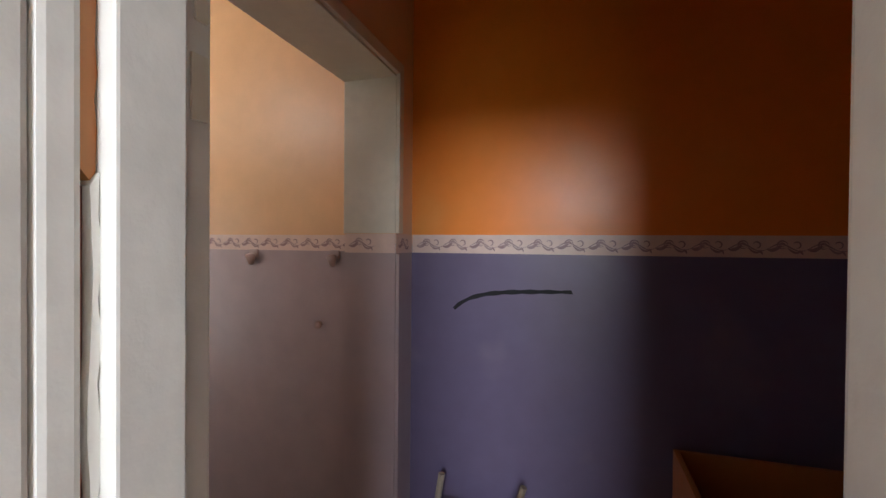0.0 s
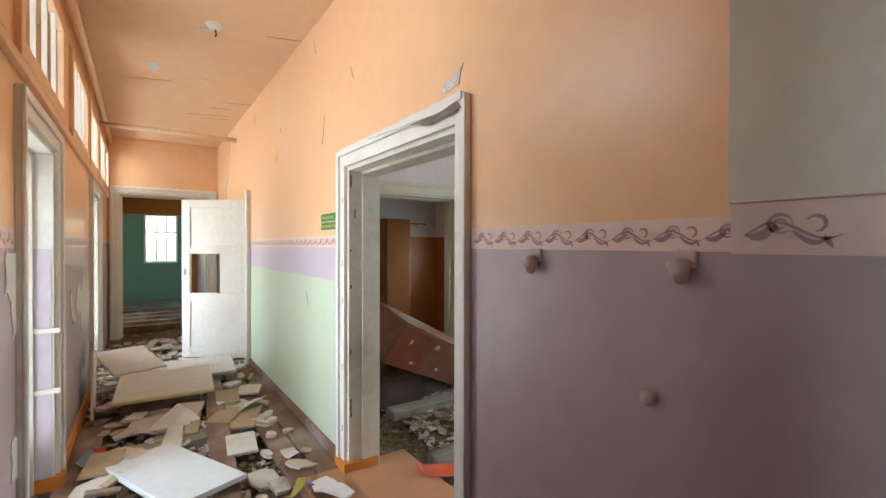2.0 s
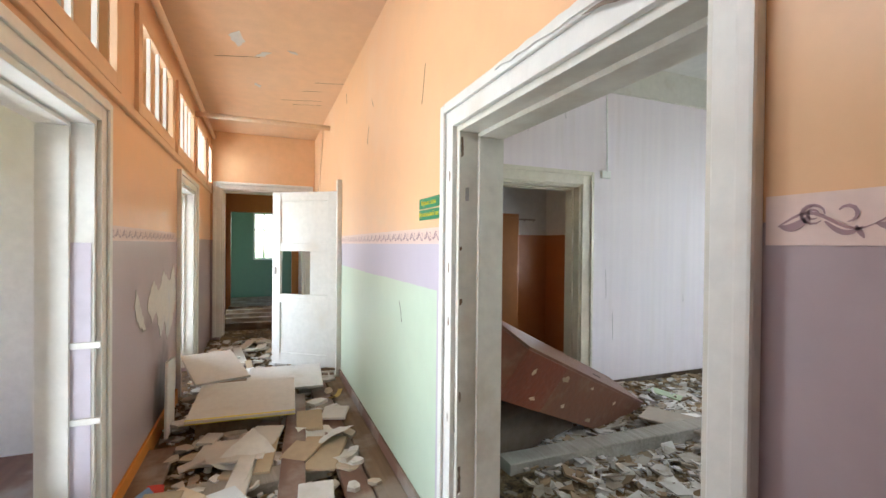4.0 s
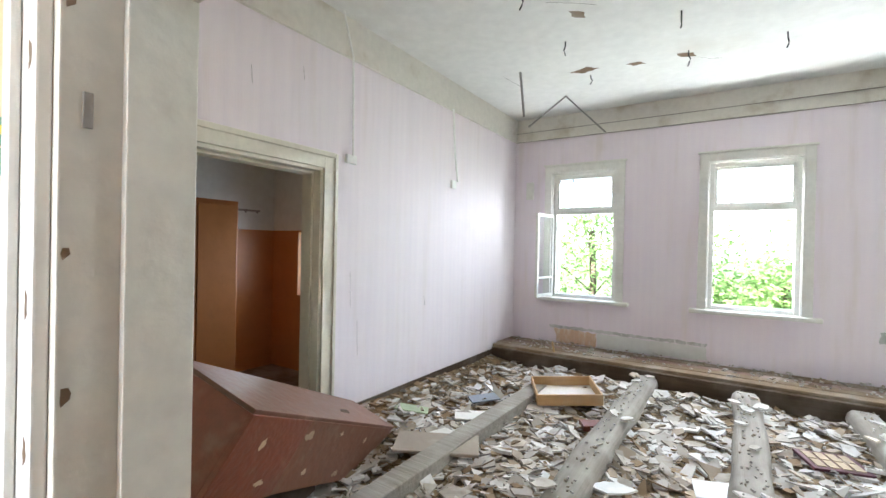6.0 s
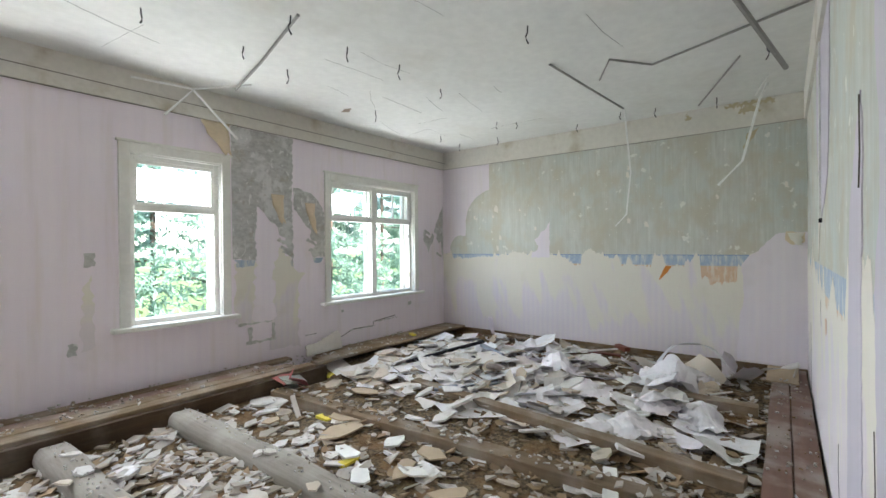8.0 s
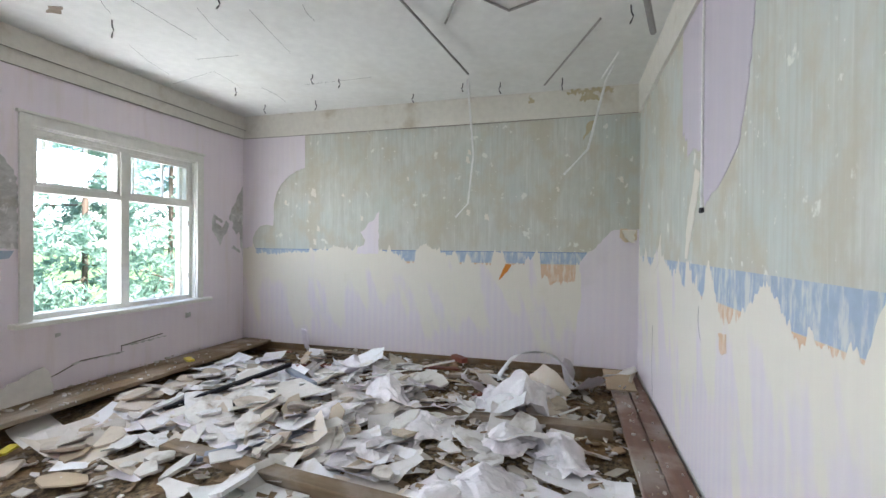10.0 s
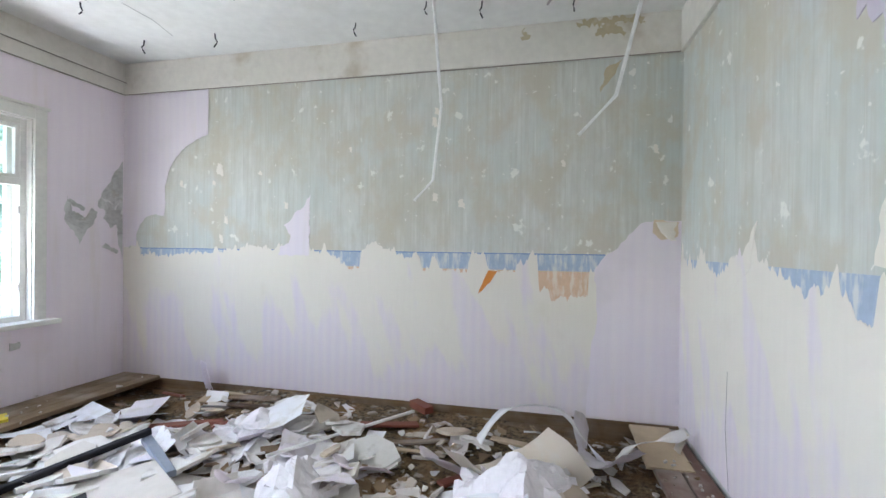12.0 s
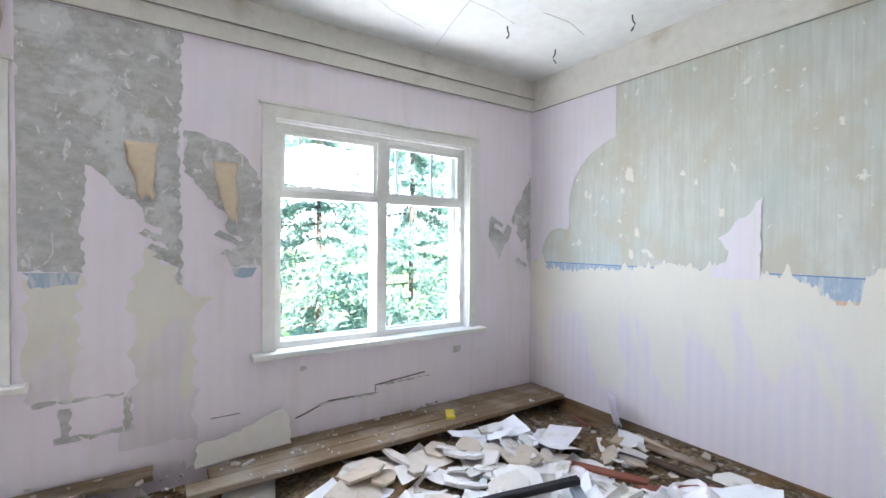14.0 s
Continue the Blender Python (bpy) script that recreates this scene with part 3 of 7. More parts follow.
def window(name, a, b, double=False):
    w = thing(name, "white painted wooden window, glazing mostly missing, chipped sill", "window", kind="structure")
    part("casing", solid((a - 0.10, a + 0.002, RY1 - 0.028, RY1 + 0.0, WZ0, WZ1 + 0.1), (b - 0.002, b + 0.10, RY1 - 0.028, RY1 + 0.0, WZ0, WZ1 + 0.1),
                         (a + 0.002, b - 0.002, RY1 - 0.028, RY1, WZ1, WZ1 + 0.1), bevel=0.005), M_WHITE, w)
    part("casing_cap", solid((a - 0.12, b + 0.12, RY1 - 0.045, RY1, WZ1 + 0.1, WZ1 + 0.125), bevel=0.004), M_WHITE, w)
    part("window_sill", solid((a - 0.18, b + 0.18, RY1 - 0.11, RY1 + 0.34, WZ0 - 0.045, WZ0 + 0.003), bevel=0.01), M_WHITE, w)
    part("reveal_lining", solid((a, a + 0.012, RY1, RY1 + 0.34, WZ0, WZ1), (b - 0.012, b, RY1, RY1 + 0.34, WZ0, WZ1), (a, b, RY1, RY1 + 0.34, WZ1 - 0.012, WZ1)), M_WHITE, w)
    part("window_frame", rect_frame(a + 0.012, b - 0.012, WZ0 + 0.003, WZ1 - 0.012, 0.05, RY1 + 0.06, RY1 + 0.12), M_WHITE, w)
    part("outer_frame", rect_frame(a + 0.012, b - 0.012, WZ0 + 0.003, WZ1 - 0.012, 0.045, RY1 + 0.23, RY1 + 0.28), M_WHITE, w)
    part("transom_bar", solid((a + 0.06, b - 0.06, RY1 + 0.05, RY1 + 0.125, 1.97, 2.03), (a + 0.06, b - 0.06, RY1 + 0.235, RY1 + 0.275, 1.98, 2.02), bevel=0.004), M_WHITE, w)
    halves = [(a + 0.062, b - 0.062)]
    if double:
        mid = (a + b) / 2
        part("mullion", solid((mid - 0.05, mid + 0.05, RY1 + 0.046, RY1 + 0.134, WZ0 + 0.05, WZ1 - 0.06), (mid - 0.03, mid + 0.03, RY1 + 0.231, RY1 + 0.279, WZ0 + 0.05, WZ1 - 0.06), bevel=0.004), M_WHITE, w)
        halves = [(a + 0.062, mid - 0.05), (mid + 0.05, b - 0.062)]
    for p, q in halves:
        sash = part("upper_sash", rect_frame(p, q, 2.032, WZ1 - 0.064, 0.035, RY1 + 0.065, RY1 + 0.105), M_WHITE, w)
        pane = part("pane", solid((p + 0.03, q - 0.03, RY1 + 0.083, RY1 + 0.087, 2.06, WZ1 - 0.095)), M_GLASS, sash)
        pane.visible_shadow = False
        for f in ((0.24, 0.72) if double else (0.22,)):
            xx = p + f * (q - p)
            part("muntin", solid((xx - 0.012, xx + 0.012, RY1 + 0.24, RY1 + 0.27, 2.02, WZ1 - 0.058)), M_WHITE, sash)
    for zz in (1.05, 1.75):
        for xx, s in ((b - 0.066, -1), (a + 0.066, 1)):
            part("hinge", solid((min(xx, xx + s * 0.008), max(xx, xx + s * 0.008), RY1 + 0.055, RY1 + 0.075, zz - 0.035, zz + 0.035), bevel=0.002), M_METAL, w)
    return w


for i, (a, b) in enumerate(NWIN):
    window("window_%d" % (i + 1), a, b, i == 3)

far_window = thing("window_5", "white window with thin bars in the green room", "window", kind="structure")
part("window_frame", solid((-14.5, -14.45, 0.72, 0.77, 0.98, 2.3), (-14.5, -14.45, 1.45, 1.5, 0.98, 2.3), (-14.5, -14.45, 0.77, 1.45, 0.98, 1.03), (-14.5, -14.45, 0.77, 1.45, 2.25, 2.3), bevel=0.004), M_WHITE, far_window)
for y in (0.98, 1.22):
    part("muntin", solid((-14.49, -14.46, y, y + 0.035, 1.03, 2.25)), M_WHITE, far_window)
part("muntin", solid((-14.488, -14.462, 0.77, 1.45, 1.8, 1.84)), M_WHITE, far_window)
sash = thing("casement_sash", "open white casement sash with a low crossbar, hinged at the window", "window sash", pose(-4.13, RY1 + 0.05, 0, 0, 0, -97))
sash_body = part("sash_frame", rect_frame(0, 0.5, 0.76, 1.96, 0.042, -0.02, 0.02), M_WHITE, sash)
for z in (0.95, 1.75):
    part("hinge", solid((-0.006, 0.006, -0.024, -0.018, z - 0.04, z + 0.04)), M_METAL, sash_body)
part("crossbar", solid((0.042, 0.458, -0.015, 0.015, 1.02, 1.05), bevel=0.003), M_WHITE, sash)
part("pane", solid((0.04, 0.46, -0.003, 0.001, 1.05, 1.92)), M_GLASS, sash).visible_shadow = False


# ---- door surrounds ----
def surround(name, axis, a, b, top, face, depth, material, cw=0.13, side=-1, label="white gloss-painted door surround, chipped", cb=0.0, inner=None):
    """Casing round an opening on one face of a wall, and the lining of the reveal behind it."""
    d = thing(name, label, "door frame", kind="structure")
    cb = cb or cw

    def box(p, q, t0, t1, z0, z1):
        t0, t1 = min(t0, t1), max(t0, t1)
        return (p, q, t0, t1, z0, z1) if axis == "x" else (t0, t1, p, q, z0, z1)
    f0, f1, f2 = face, face + side * 0.022, face + side * 0.038
    part("casing", solid(box(a - cw, a + 0.004, f0, f1, 0, top + cw), box(b - 0.004, b + cb, f0, f1, 0, top + cw), box(a + 0.004, b - 0.004, f0, f1, top - 0.004, top + cw), bevel=0.004), material, d)
    part("moulding", solid(box(a - cw - 0.004, a - cw + 0.04, f1, f2, 0.0, top + cw), box(b + cb - 0.03, b + cb + 0.004, f1, f2, 0.0, top + cw), box(a - cw + 0.04, b + cb - 0.03, f1, f2, top + cw - 0.04, top + cw + 0.004), bevel=0.007), material, d)
    e = face - side * depth
    part("lining", solid(box(a, a + 0.03, f0, e, 0, top - 0.03), box(b - 0.03, b, f0, e, 0, top - 0.03), box(a, b, f0, e, top - 0.03, top), bevel=0.003), inner or material, d)
    mid = face - side * depth * 0.42
    part("stop_bead", solid(box(a + 0.03, a + 0.05, mid, e, 0, top - 0.05), box(b - 0.05, b - 0.03, mid, e, 0, top - 0.05), box(a + 0.03, b - 0.03, mid, e, top - 0.05, top - 0.03), bevel=0.003), inner or material, d)
    return d


door_1 = surround("door_1", "x", DA[0], DA[1], DA[2], CY1, 0.21, M_WHITE, 0.105, cb=0.08, inner=M_JAMB)
part("loose_head_strip", torn("x", CY1 - 0.046, [(-2.4, 2.075), (-1.53, 2.085), (-1.53, 2.055), (-1.72, 2.035), (-2.1, 2.05), (-2.4, 2.062)], 501, jag=0.005, step=0.05, thick=0.012), M_WHITE, door_1, "split strip of moulding coming off the head")
part("bare_gap", torn("x", CY1 - 0.0395, [(-1.95, 2.04), (-1.56, 2.05), (-1.535, 2.02), (-1.75, 2.0)], 502, jag=0.005, step=0.04, thick=0.002), M_OLD_BOARD, door_1, "bare wood in the split")
for _k, (_z, _h, _w) in enumerate([(0.35, 0.12, 0.014), (0.75, 0.05, 0.01), (1.18, 0.03, 0.012), (1.42, 0.02, 0.01), (1.83, 0.09, 0.012)]):
    part("paint_chip", torn("y", DA[0] + 0.0292, [(CY1 + 0.008, _z), (CY1 + 0.008 + _w, _z + 0.01), (CY1 + 0.006 + _w, _z + _h), (CY1 + 0.008, _z + _h)], 510 + _k, jag=0.003, step=0.01, thick=0.002), M_OLD_BOARD, door_1, "bare brown wood under chipped paint")
    part("paint_chip", torn("x", CY1 - 0.0225, [(DA[0] - 0.03, _z - 0.1), (DA[0] - 0.03 + _w, _z - 0.09), (DA[0] - 0.03 + _w, _z - 0.06), (DA[0] - 0.03, _z - 0.05)], 520 + _k, jag=0.003, step=0.01, thick=0.0012), M_OLD_BOARD, door_1, "bare brown wood under chipped paint")
part("painted_foot", solid((DA[0] - 0.112, DA[0] + 0.06, CY1 - 0.042, CY1 + 0.2, 0.0, 0.07), bevel=0.003), M_RUST, door_1, "orange-brown painted foot")
part("hinge", solid((DA[0] + 0.03, DA[0] + 0.036, CY1 + 0.03, CY1 + 0.045, 1.64, 1.70), bevel=0.002), M_METAL, door_1)
surround("door_2", "y", DB[0], DB[1], DB[2], RX0, 0.2, M_CREAM, 0.13, 1, "cream door surround of the dark side room")
for i, (a, b) in enumerate(S_DOORS):
    surround("door_%d" % (3, 4, 7)[i], "x", a, b, 2.03, CY0, 0.22, M_WHITE, 0.10, 1, "white door surround of a bright side room")
surround("door_5", "y", 0.36, 1.62, 2.28, CX_END, 0.2, M_WHITE, 0.10, 1, "white door surround at the end of the corridor")
surround("door_6", "x", 0.165, 0.715, 2.1, 0.085, 0.104, M_WHITE, 0.09, 1, "white gloss-painted entrance surround, chipped to brown wood")
_d3 = bpy.data.objects["door_3"]
part("painted_reveal", solid((-3.592, -3.586, CY0 - 0.21, CY0 - 0.012, 0.07, 1.44), bevel=0.001), worn("pale_lilac_paint", (0.60, 0.55, 0.62), (0.5, 0.44, 0.46), 0.4, 3, 14, 0.4, 0.2), _d3, "pale lilac painted reveal")
for _z in (0.58, 0.94):
    part("strap_plate", solid((-3.59, -3.575, CY0 - 0.2, CY0 + 0.03, _z, _z + 0.03), bevel=0.003), M_WHITE, _d3, "white overpainted strap")
part("painted_foot", solid((-3.725, -3.58, CY0 - 0.2, CY0 + 0.042, 0.0, 0.08), bevel=0.003), M_RUST, _d3, "orange-brown painted foot")
# the entrance leaf stands open behind the first jamb
entry = thing("entrance_frame", "thick white entrance frame, paint chipped to brown wood", "door frame", kind="structure")
part("post", solid((0.16, 0.203, -0.14, -0.063, 0.0, 2.06), bevel=0.005), M_WHITE, entry)
part("post", solid((0.16, 0.204, -0.061, -0.033, 0.0, 2.06), bevel=0.006), M_WHITE, entry)
part("post", solid((0.70, 0.718, -0.14, -0.055, 0.0, 2.06), bevel=0.008), M_WHITE, entry)
part("bare_strip", torn("y", 0.162, [(-0.033, 1.545), (-0.020, 1.53), (-0.020, 2.06), (-0.033, 2.06)], 7, jag=0.002, step=0.02, thick=0.034), M_BROWN, entry, "bare brown wood where the paint has gone")
# dark red-brown strip that colours in the shadow between post and bead
part("shadow_gap_strip", solid((0.162, 0.192, -0.033, -0.026, 0.0, 1.53)), M_CHEST, entry, "dark strip put in for the shadow gap, chipped paint beside it")
part("gap_bead", torn("y", 0.162, [(-0.027, 0.0), (-0.0195, 0.0), (-0.0195, 1.54), (-0.026, 1.53)], 8, jag=0.0025, step=0.03, thick=0.038), M_WHITE, entry)
part("head", solid((0.16, 0.718, -0.14, -0.055, 2.06, 2.1), bevel=0.006), M_WHITE, entry)
for k, (z, h) in enumerate([(1.60, 0.06), (1.69, 0.035), (1.2, 0.02), (0.95, 0.02), (1.02, 0.02)]):
    part("paint_chip", solid((0.196, 0.199, 0.06 + 0.004 * k, 0.078, z, z + h), bevel=0.001), M_CREAM, entry)

# wide opening: cream lining and casing
opening = thing("opening_lining", "cream painted lining of the wide corridor opening", "door frame", kind="structure")
part("jamb_panel", solid((-0.452, -0.208, 1.462, 1.47, 1.535, 2.2), bevel=0.002), M_CREAM, opening)
part("soffit_panel", solid((-0.452, -0.208, 0.25, 1.462, 2.19, 2.2), bevel=0.002), M_CREAM, opening)
part("casing", solid((-0.21, -0.192, 1.465, 1.51, 1.535, 2.25), (-0.21, -0.192, 0.2, 1.465, 2.2, 2.25), bevel=0.004), M_CREAM, opening)
part("lower_casing", solid((-0.21, -0.194, 1.472, 1.508, 0.0, 1.448), bevel=0.004), worn("lilac_trim_paint", LILAC, (0.38, 0.30, 0.30), 0.35, 2, 14, 0.3, 0.2), opening)

# transom frames over the corridor
for a, b in TRANSOMS:
    t = thing("transom_window", "orange-painted transom frame with three white panes", "transom window", group="transoms over the corridor", kind="structure")
    part("transom_frame", rect_frame(a - 0.06, b + 0.06, 2.25, 2.92, 0.085, CY0 - 0.02, CY0 + 0.025), M_CEIL_CORR, t)
    for k in range(1, 4):
        xx = a + (b - a) * k / 4
        part("muntin", solid((xx - 0.013, xx + 0.013, CY0 - 0.004, CY0 + 0.018, 2.3, 2.86)), M_WHITE, t)
part("ledge", solid((CX_END, -0.46, CY0, CY0 + 0.03, 2.19, 2.24), bevel=0.008), M_CEIL_CORR, bpy.data.objects["wall_corridor_south"])

# white half-glazed leaf standing out from the corridor wall
_h, _f = Vector((-5.93, 1.71, 0)), Vector((-6.40, 1.07, 0))
_ang = math.degrees(math.atan2(_f.y - _h.y, _f.x - _h.x))
leaf2 = thing("white_door_leaf", "white panelled door leaf with one empty glazed light", "door", pose(_h.x, _h.y, 0, 0, 0, _ang))
part("stile", solid((0, 0.1, -0.02, 0.02, 0.09, 2.02), bevel=0.004), M_WHITE, leaf2)
free_stile = part("stile", solid((0.69, 0.79, -0.02, 0.02, 0.09, 2.02), bevel=0.004), M_WHITE, leaf2)
part("rail", solid((0.1, 0.69, -0.02, 0.02, 0.09, 0.22), bevel=0.004), M_WHITE, leaf2)
part("rail", solid((0.1, 0.69, -0.02, 0.02, 0.78, 0.88), bevel=0.004), M_WHITE, leaf2)
part("rail", solid((0.1, 0.69, -0.02, 0.02, 1.36, 1.45), bevel=0.004), M_WHITE, leaf2)
part("rail", solid((0.1, 0.69, -0.02, 0.02, 1.92, 2.02), bevel=0.004), M_WHITE, leaf2)
part("panel", solid((0.1, 0.69, -0.006, 0.006, 0.22, 0.78)), M_WHITE, leaf2)
part("panel", solid((0.1, 0.69, -0.006, 0.006, 1.45, 1.92)), M_WHITE, leaf2)
part("filler", solid((0.1, 0.32, -0.006, 0.006, 0.88, 1.36)), M_WHITE, leaf2)
part("lock", solid((0.74, 0.765, -0.03, 0.03, 1.1, 1.18), bevel=0.003), M_METAL, free_stile, "dark metal lock")
structure("leaf_jamb", solid((-5.94, -5.86, 1.70, 1.752, 0.0, 2.14), bevel=0.004), M_WHITE, "narrow white jamb on the corridor wall", "door frame")


# ---- frieze, border, baseboards ----
structure("frieze_north", solid((RX0, RX1, RY1 - 0.03, RY1 + 0.01, FRIEZE, CEIL), (RX0, RX1, RY1 - 0.055, RY1 - 0.03, FRIEZE + 0.13, FRIEZE + 0.165), bevel=0.004), M_FRIEZE, "dirty plaster frieze under the ceiling", "trim")
structure("frieze_west", solid((RX0 - 0.01, RX0 + 0.03, 1.95, RY1 - 0.03, FRIEZE, CEIL), bevel=0.004), M_FRIEZE, "dirty plaster frieze under the ceiling", "trim")
structure("frieze_east", solid((RX1 - 0.03, RX1 + 0.01, RY0, RY1 - 0.03, FRIEZE, CEIL), bevel=0.004), M_FRIEZE, "dirty plaster frieze under the ceiling", "trim")
structure("frieze_south", solid((-1.5, RX1 - 0.03, RY0 - 0.01, RY0 + 0.03, FRIEZE, CEIL), bevel=0.004), M_FRIEZE, "dirty plaster frieze under the ceiling", "trim")
M_FRIEZE_LINE = worn("dark_frieze_line", (0.26, 0.235, 0.2), (0.42, 0.38, 0.31), 0.9, 6, 30, 0.6, 0.2)
for _n, _p in (("picture_rail_east", [(RX1 - 0.028, RY0 + 0.03, FRIEZE), (RX1 - 0.034, 4.0, FRIEZE - 0.012), (RX1 - 0.034, 6.2, FRIEZE - 0.006), (RX1 - 0.028, RY1 - 0.03, FRIEZE)]),
               ("picture_rail_north", [(RX0 + 0.03, RY1 - 0.031, FRIEZE - 0.002), (-1.6, RY1 - 0.033, FRIEZE - 0.012), (1.8, RY1 - 0.033, FRIEZE - 0.008), (RX1 - 0.03, RY1 - 0.031, FRIEZE)]),
               ("picture_rail_upper", [(RX0 + 0.03, RY1 - 0.058, FRIEZE + 0.128), (0.0, RY1 - 0.058, FRIEZE + 0.126), (RX1 - 0.03, RY1 - 0.058, FRIEZE + 0.128)])):
    structure(_n, tube(_p, 0.0045, 6), M_FRIEZE_LINE, "thin dark line along the foot of the frieze", "trim")
M_BORDER = worn("pink_paper_border", (0.76, 0.58, 0.51), (0.66, 0.48, 0.42), 0.4, 4, 20, 0.4, 0.15)
M_SCROLL = worn("mauve_scroll_print", (0.36, 0.22, 0.23), (0.58, 0.44, 0.42), 0.4, 14, 30, 0.7, 0.1)


def scroll(length, thick=0.0015, pitch=0.125):
    """A row of curling vine strokes, along x, facing -y."""
    bm = bmesh.new()

    def stroke(pts, w):
        prev = None
        for i, (px, pz) in enumerate(pts):
            qx, qz = pts[min(i + 1, len(pts) - 1)]
            rx, rz = pts[max(i - 1, 0)]
            d = math.hypot(qx - rx, qz - rz) or 1
            nx, nz = -(qz - rz) / d, (qx - rx) / d
            t = w * math.sin(math.pi * (0.12 + 0.8 * i / (len(pts) - 1)))
            cur = (bm.verts.new((px + nx * t, 0, pz + nz * t)), bm.verts.new((px - nx * t, 0, pz - nz * t)))
            if prev:
                bm.faces.new((prev[0], cur[0], cur[1], prev[1]))
            prev = cur
    n = max(1, int(length / pitch))
    for k in range(n):
        o = k * pitch + 0.02
        # a rosette of two rings on a running stem, a long leaf to either side and a hooked tendril
        stroke([(o + pitch * f, 0.013 * math.sin(2 * math.pi * f - 0.6) - 0.003) for f in [j / 12 for j in range(13)]], 0.0026)
        for rr, ww in ((0.016, 0.0028), (0.008, 0.0022)):
            stroke([(o + 0.05 + rr * math.cos(0.5 * j), 0.007 + rr * 0.9 * math.sin(0.5 * j)) for j in range(12)], ww)
        stroke([(o + 0.046 - 0.044 * f, 0.004 - 0.026 * math.sin(1.9 * f) + 0.012 * f) for f in [j / 8 for j in range(9)]], 0.0068)
        stroke([(o + 0.066 + 0.046 * f, -0.004 - 0.018 * math.sin(2.6 * f)) for f in [j / 8 for j in range(9)]], 0.004)
        stroke([(o + 0.094 + 0.012 * math.cos(2.6 - 0.6 * j), 0.006 + 0.012 * math.sin(2.6 - 0.6 * j)) for j in range(8)], 0.003)
        stroke([(o + 0.104 + 0.01 * f, -0.012 - 0.018 * f) for f in [j / 4 for j in range(5)]], 0.0036)
    return bm


def border(name, origin, angle, length):
    b = tagged(part(name, solid((0, length, -0.0025, 0.002, -0.041, 0.041)), M_BORDER, at=pose(*origin, 0, 0, angle)), "pink wallpaper border printed with curling vines", "wallpaper border", kind="structure")
    part("vine_print", scroll(length), M_SCROLL, b, at=pose(0, -0.004, 0))
    return b


BZ = 1.492
border("border_1", (-1.515, CY1, BZ), 0, 1.065)
border("border_2", (CX_END + 0.1, CY1, BZ), 0, -2.95 - 0.03 - (CX_END + 0.1))
border("border_3", (-0.449, 1.47, BZ), 0, 0.237)
border("border_4", (-0.21, 1.47, BZ), 90, 0.187)
border("border_5", (-0.206, 1.66, BZ), 0, 2.6)
border("border_6", (-1.42, CY0, BZ), 180, 1.16)
border("border_7", (-3.74, CY0, BZ), 180, 1.98)
structure("baseboard_corridor", solid((-8.5, -2.97, CY1 - 0.018, CY1, -0.1, 0.09), bevel=0.004), M_FLOOR_PAINT, "red-brown painted skirting", "baseboard")
structure("baseboard_corridor_south", solid((-5.74, -3.74, CY0, CY0 + 0.018, -0.1, 0.09), bevel=0.004), M_RUST, "orange-brown painted skirting", "baseboard")
# the dark timber also paints in the shadow gap under the paper
structure("baseboard_west", solid((RX0, RX0 + 0.02, DB[1] + 0.14, RY1, -0.4, 0.005), bevel=0.004), M_ROT_SHADE, "rotten brown timber under the torn wallpaper", "baseboard")
structure("baseboard_east", solid((RX1 - 0.02, RX1, RY0, RY1, -0.4, 0.0), bevel=0.004), M_ROT_PALE, "rotten brown timber under the torn wallpaper", "baseboard")
structure("baseboard_east_rail", solid((RX1 - 0.11, RX1 - 0.02, 3.0, 7.4, -0.3, -0.09), bevel=0.012), M_ROT_PALE, "rotten brown floor rail along the wall", "baseboard")


# ---- layers of paper on the hall walls ----
def paper(axis, plane, corners, seed, material, wall, name="wallpaper_patch", **kw):
    return part(name, torn(axis, plane, corners, seed, **kw), material, wall)


def skirt(axis, plane, foot, rim, seed, teeth=0.05, thick=0.002, step=0.009):
    """A torn sheet standing from the foot of a wall: its rim runs through (a, z) and is torn into teeth."""
    rim = sorted(rim)
    n = int((rim[-1][0] - rim[0][0]) / step)
    rnd = random.Random(seed)
    bm = bmesh.new()
    prev, seg = None, 0
    for i in range(n + 1):
        a = rim[0][0] + (rim[-1][0] - rim[0][0]) * i / n
        while seg < len(rim) - 2 and a > rim[seg + 1][0]:
            seg += 1
        (p, zp), (q, zq) = rim[seg], rim[seg + 1]
        z = zp + (zq - zp) * (a - p) / (q - p)
        ragged = max(0.0, noise.noise((a * 16.0, seed * 1.3, 0.0))) ** 1.3 * 2.6 + 0.7 * noise.noise((a * 37.0, seed * 2.1, 3.0)) + rnd.uniform(-0.18, 0.18)
        z = max(foot + 0.01, z + teeth * ragged)
        cur = []
        for t in (0.0, thick):
            for zz in (z, foot):
                cur.append(bm.verts.new((a, plane + t, zz) if axis == "x" else (plane + t, a, zz)))
        if prev:
            for g, h in ((0, 1), (1, 3), (3, 2), (2, 0)):
                bm.faces.new((prev[g], prev[h], cur[h], cur[g]))
        prev = cur
    bmesh.ops.recalc_face_normals(bm, faces=list(bm.faces))
    return bm


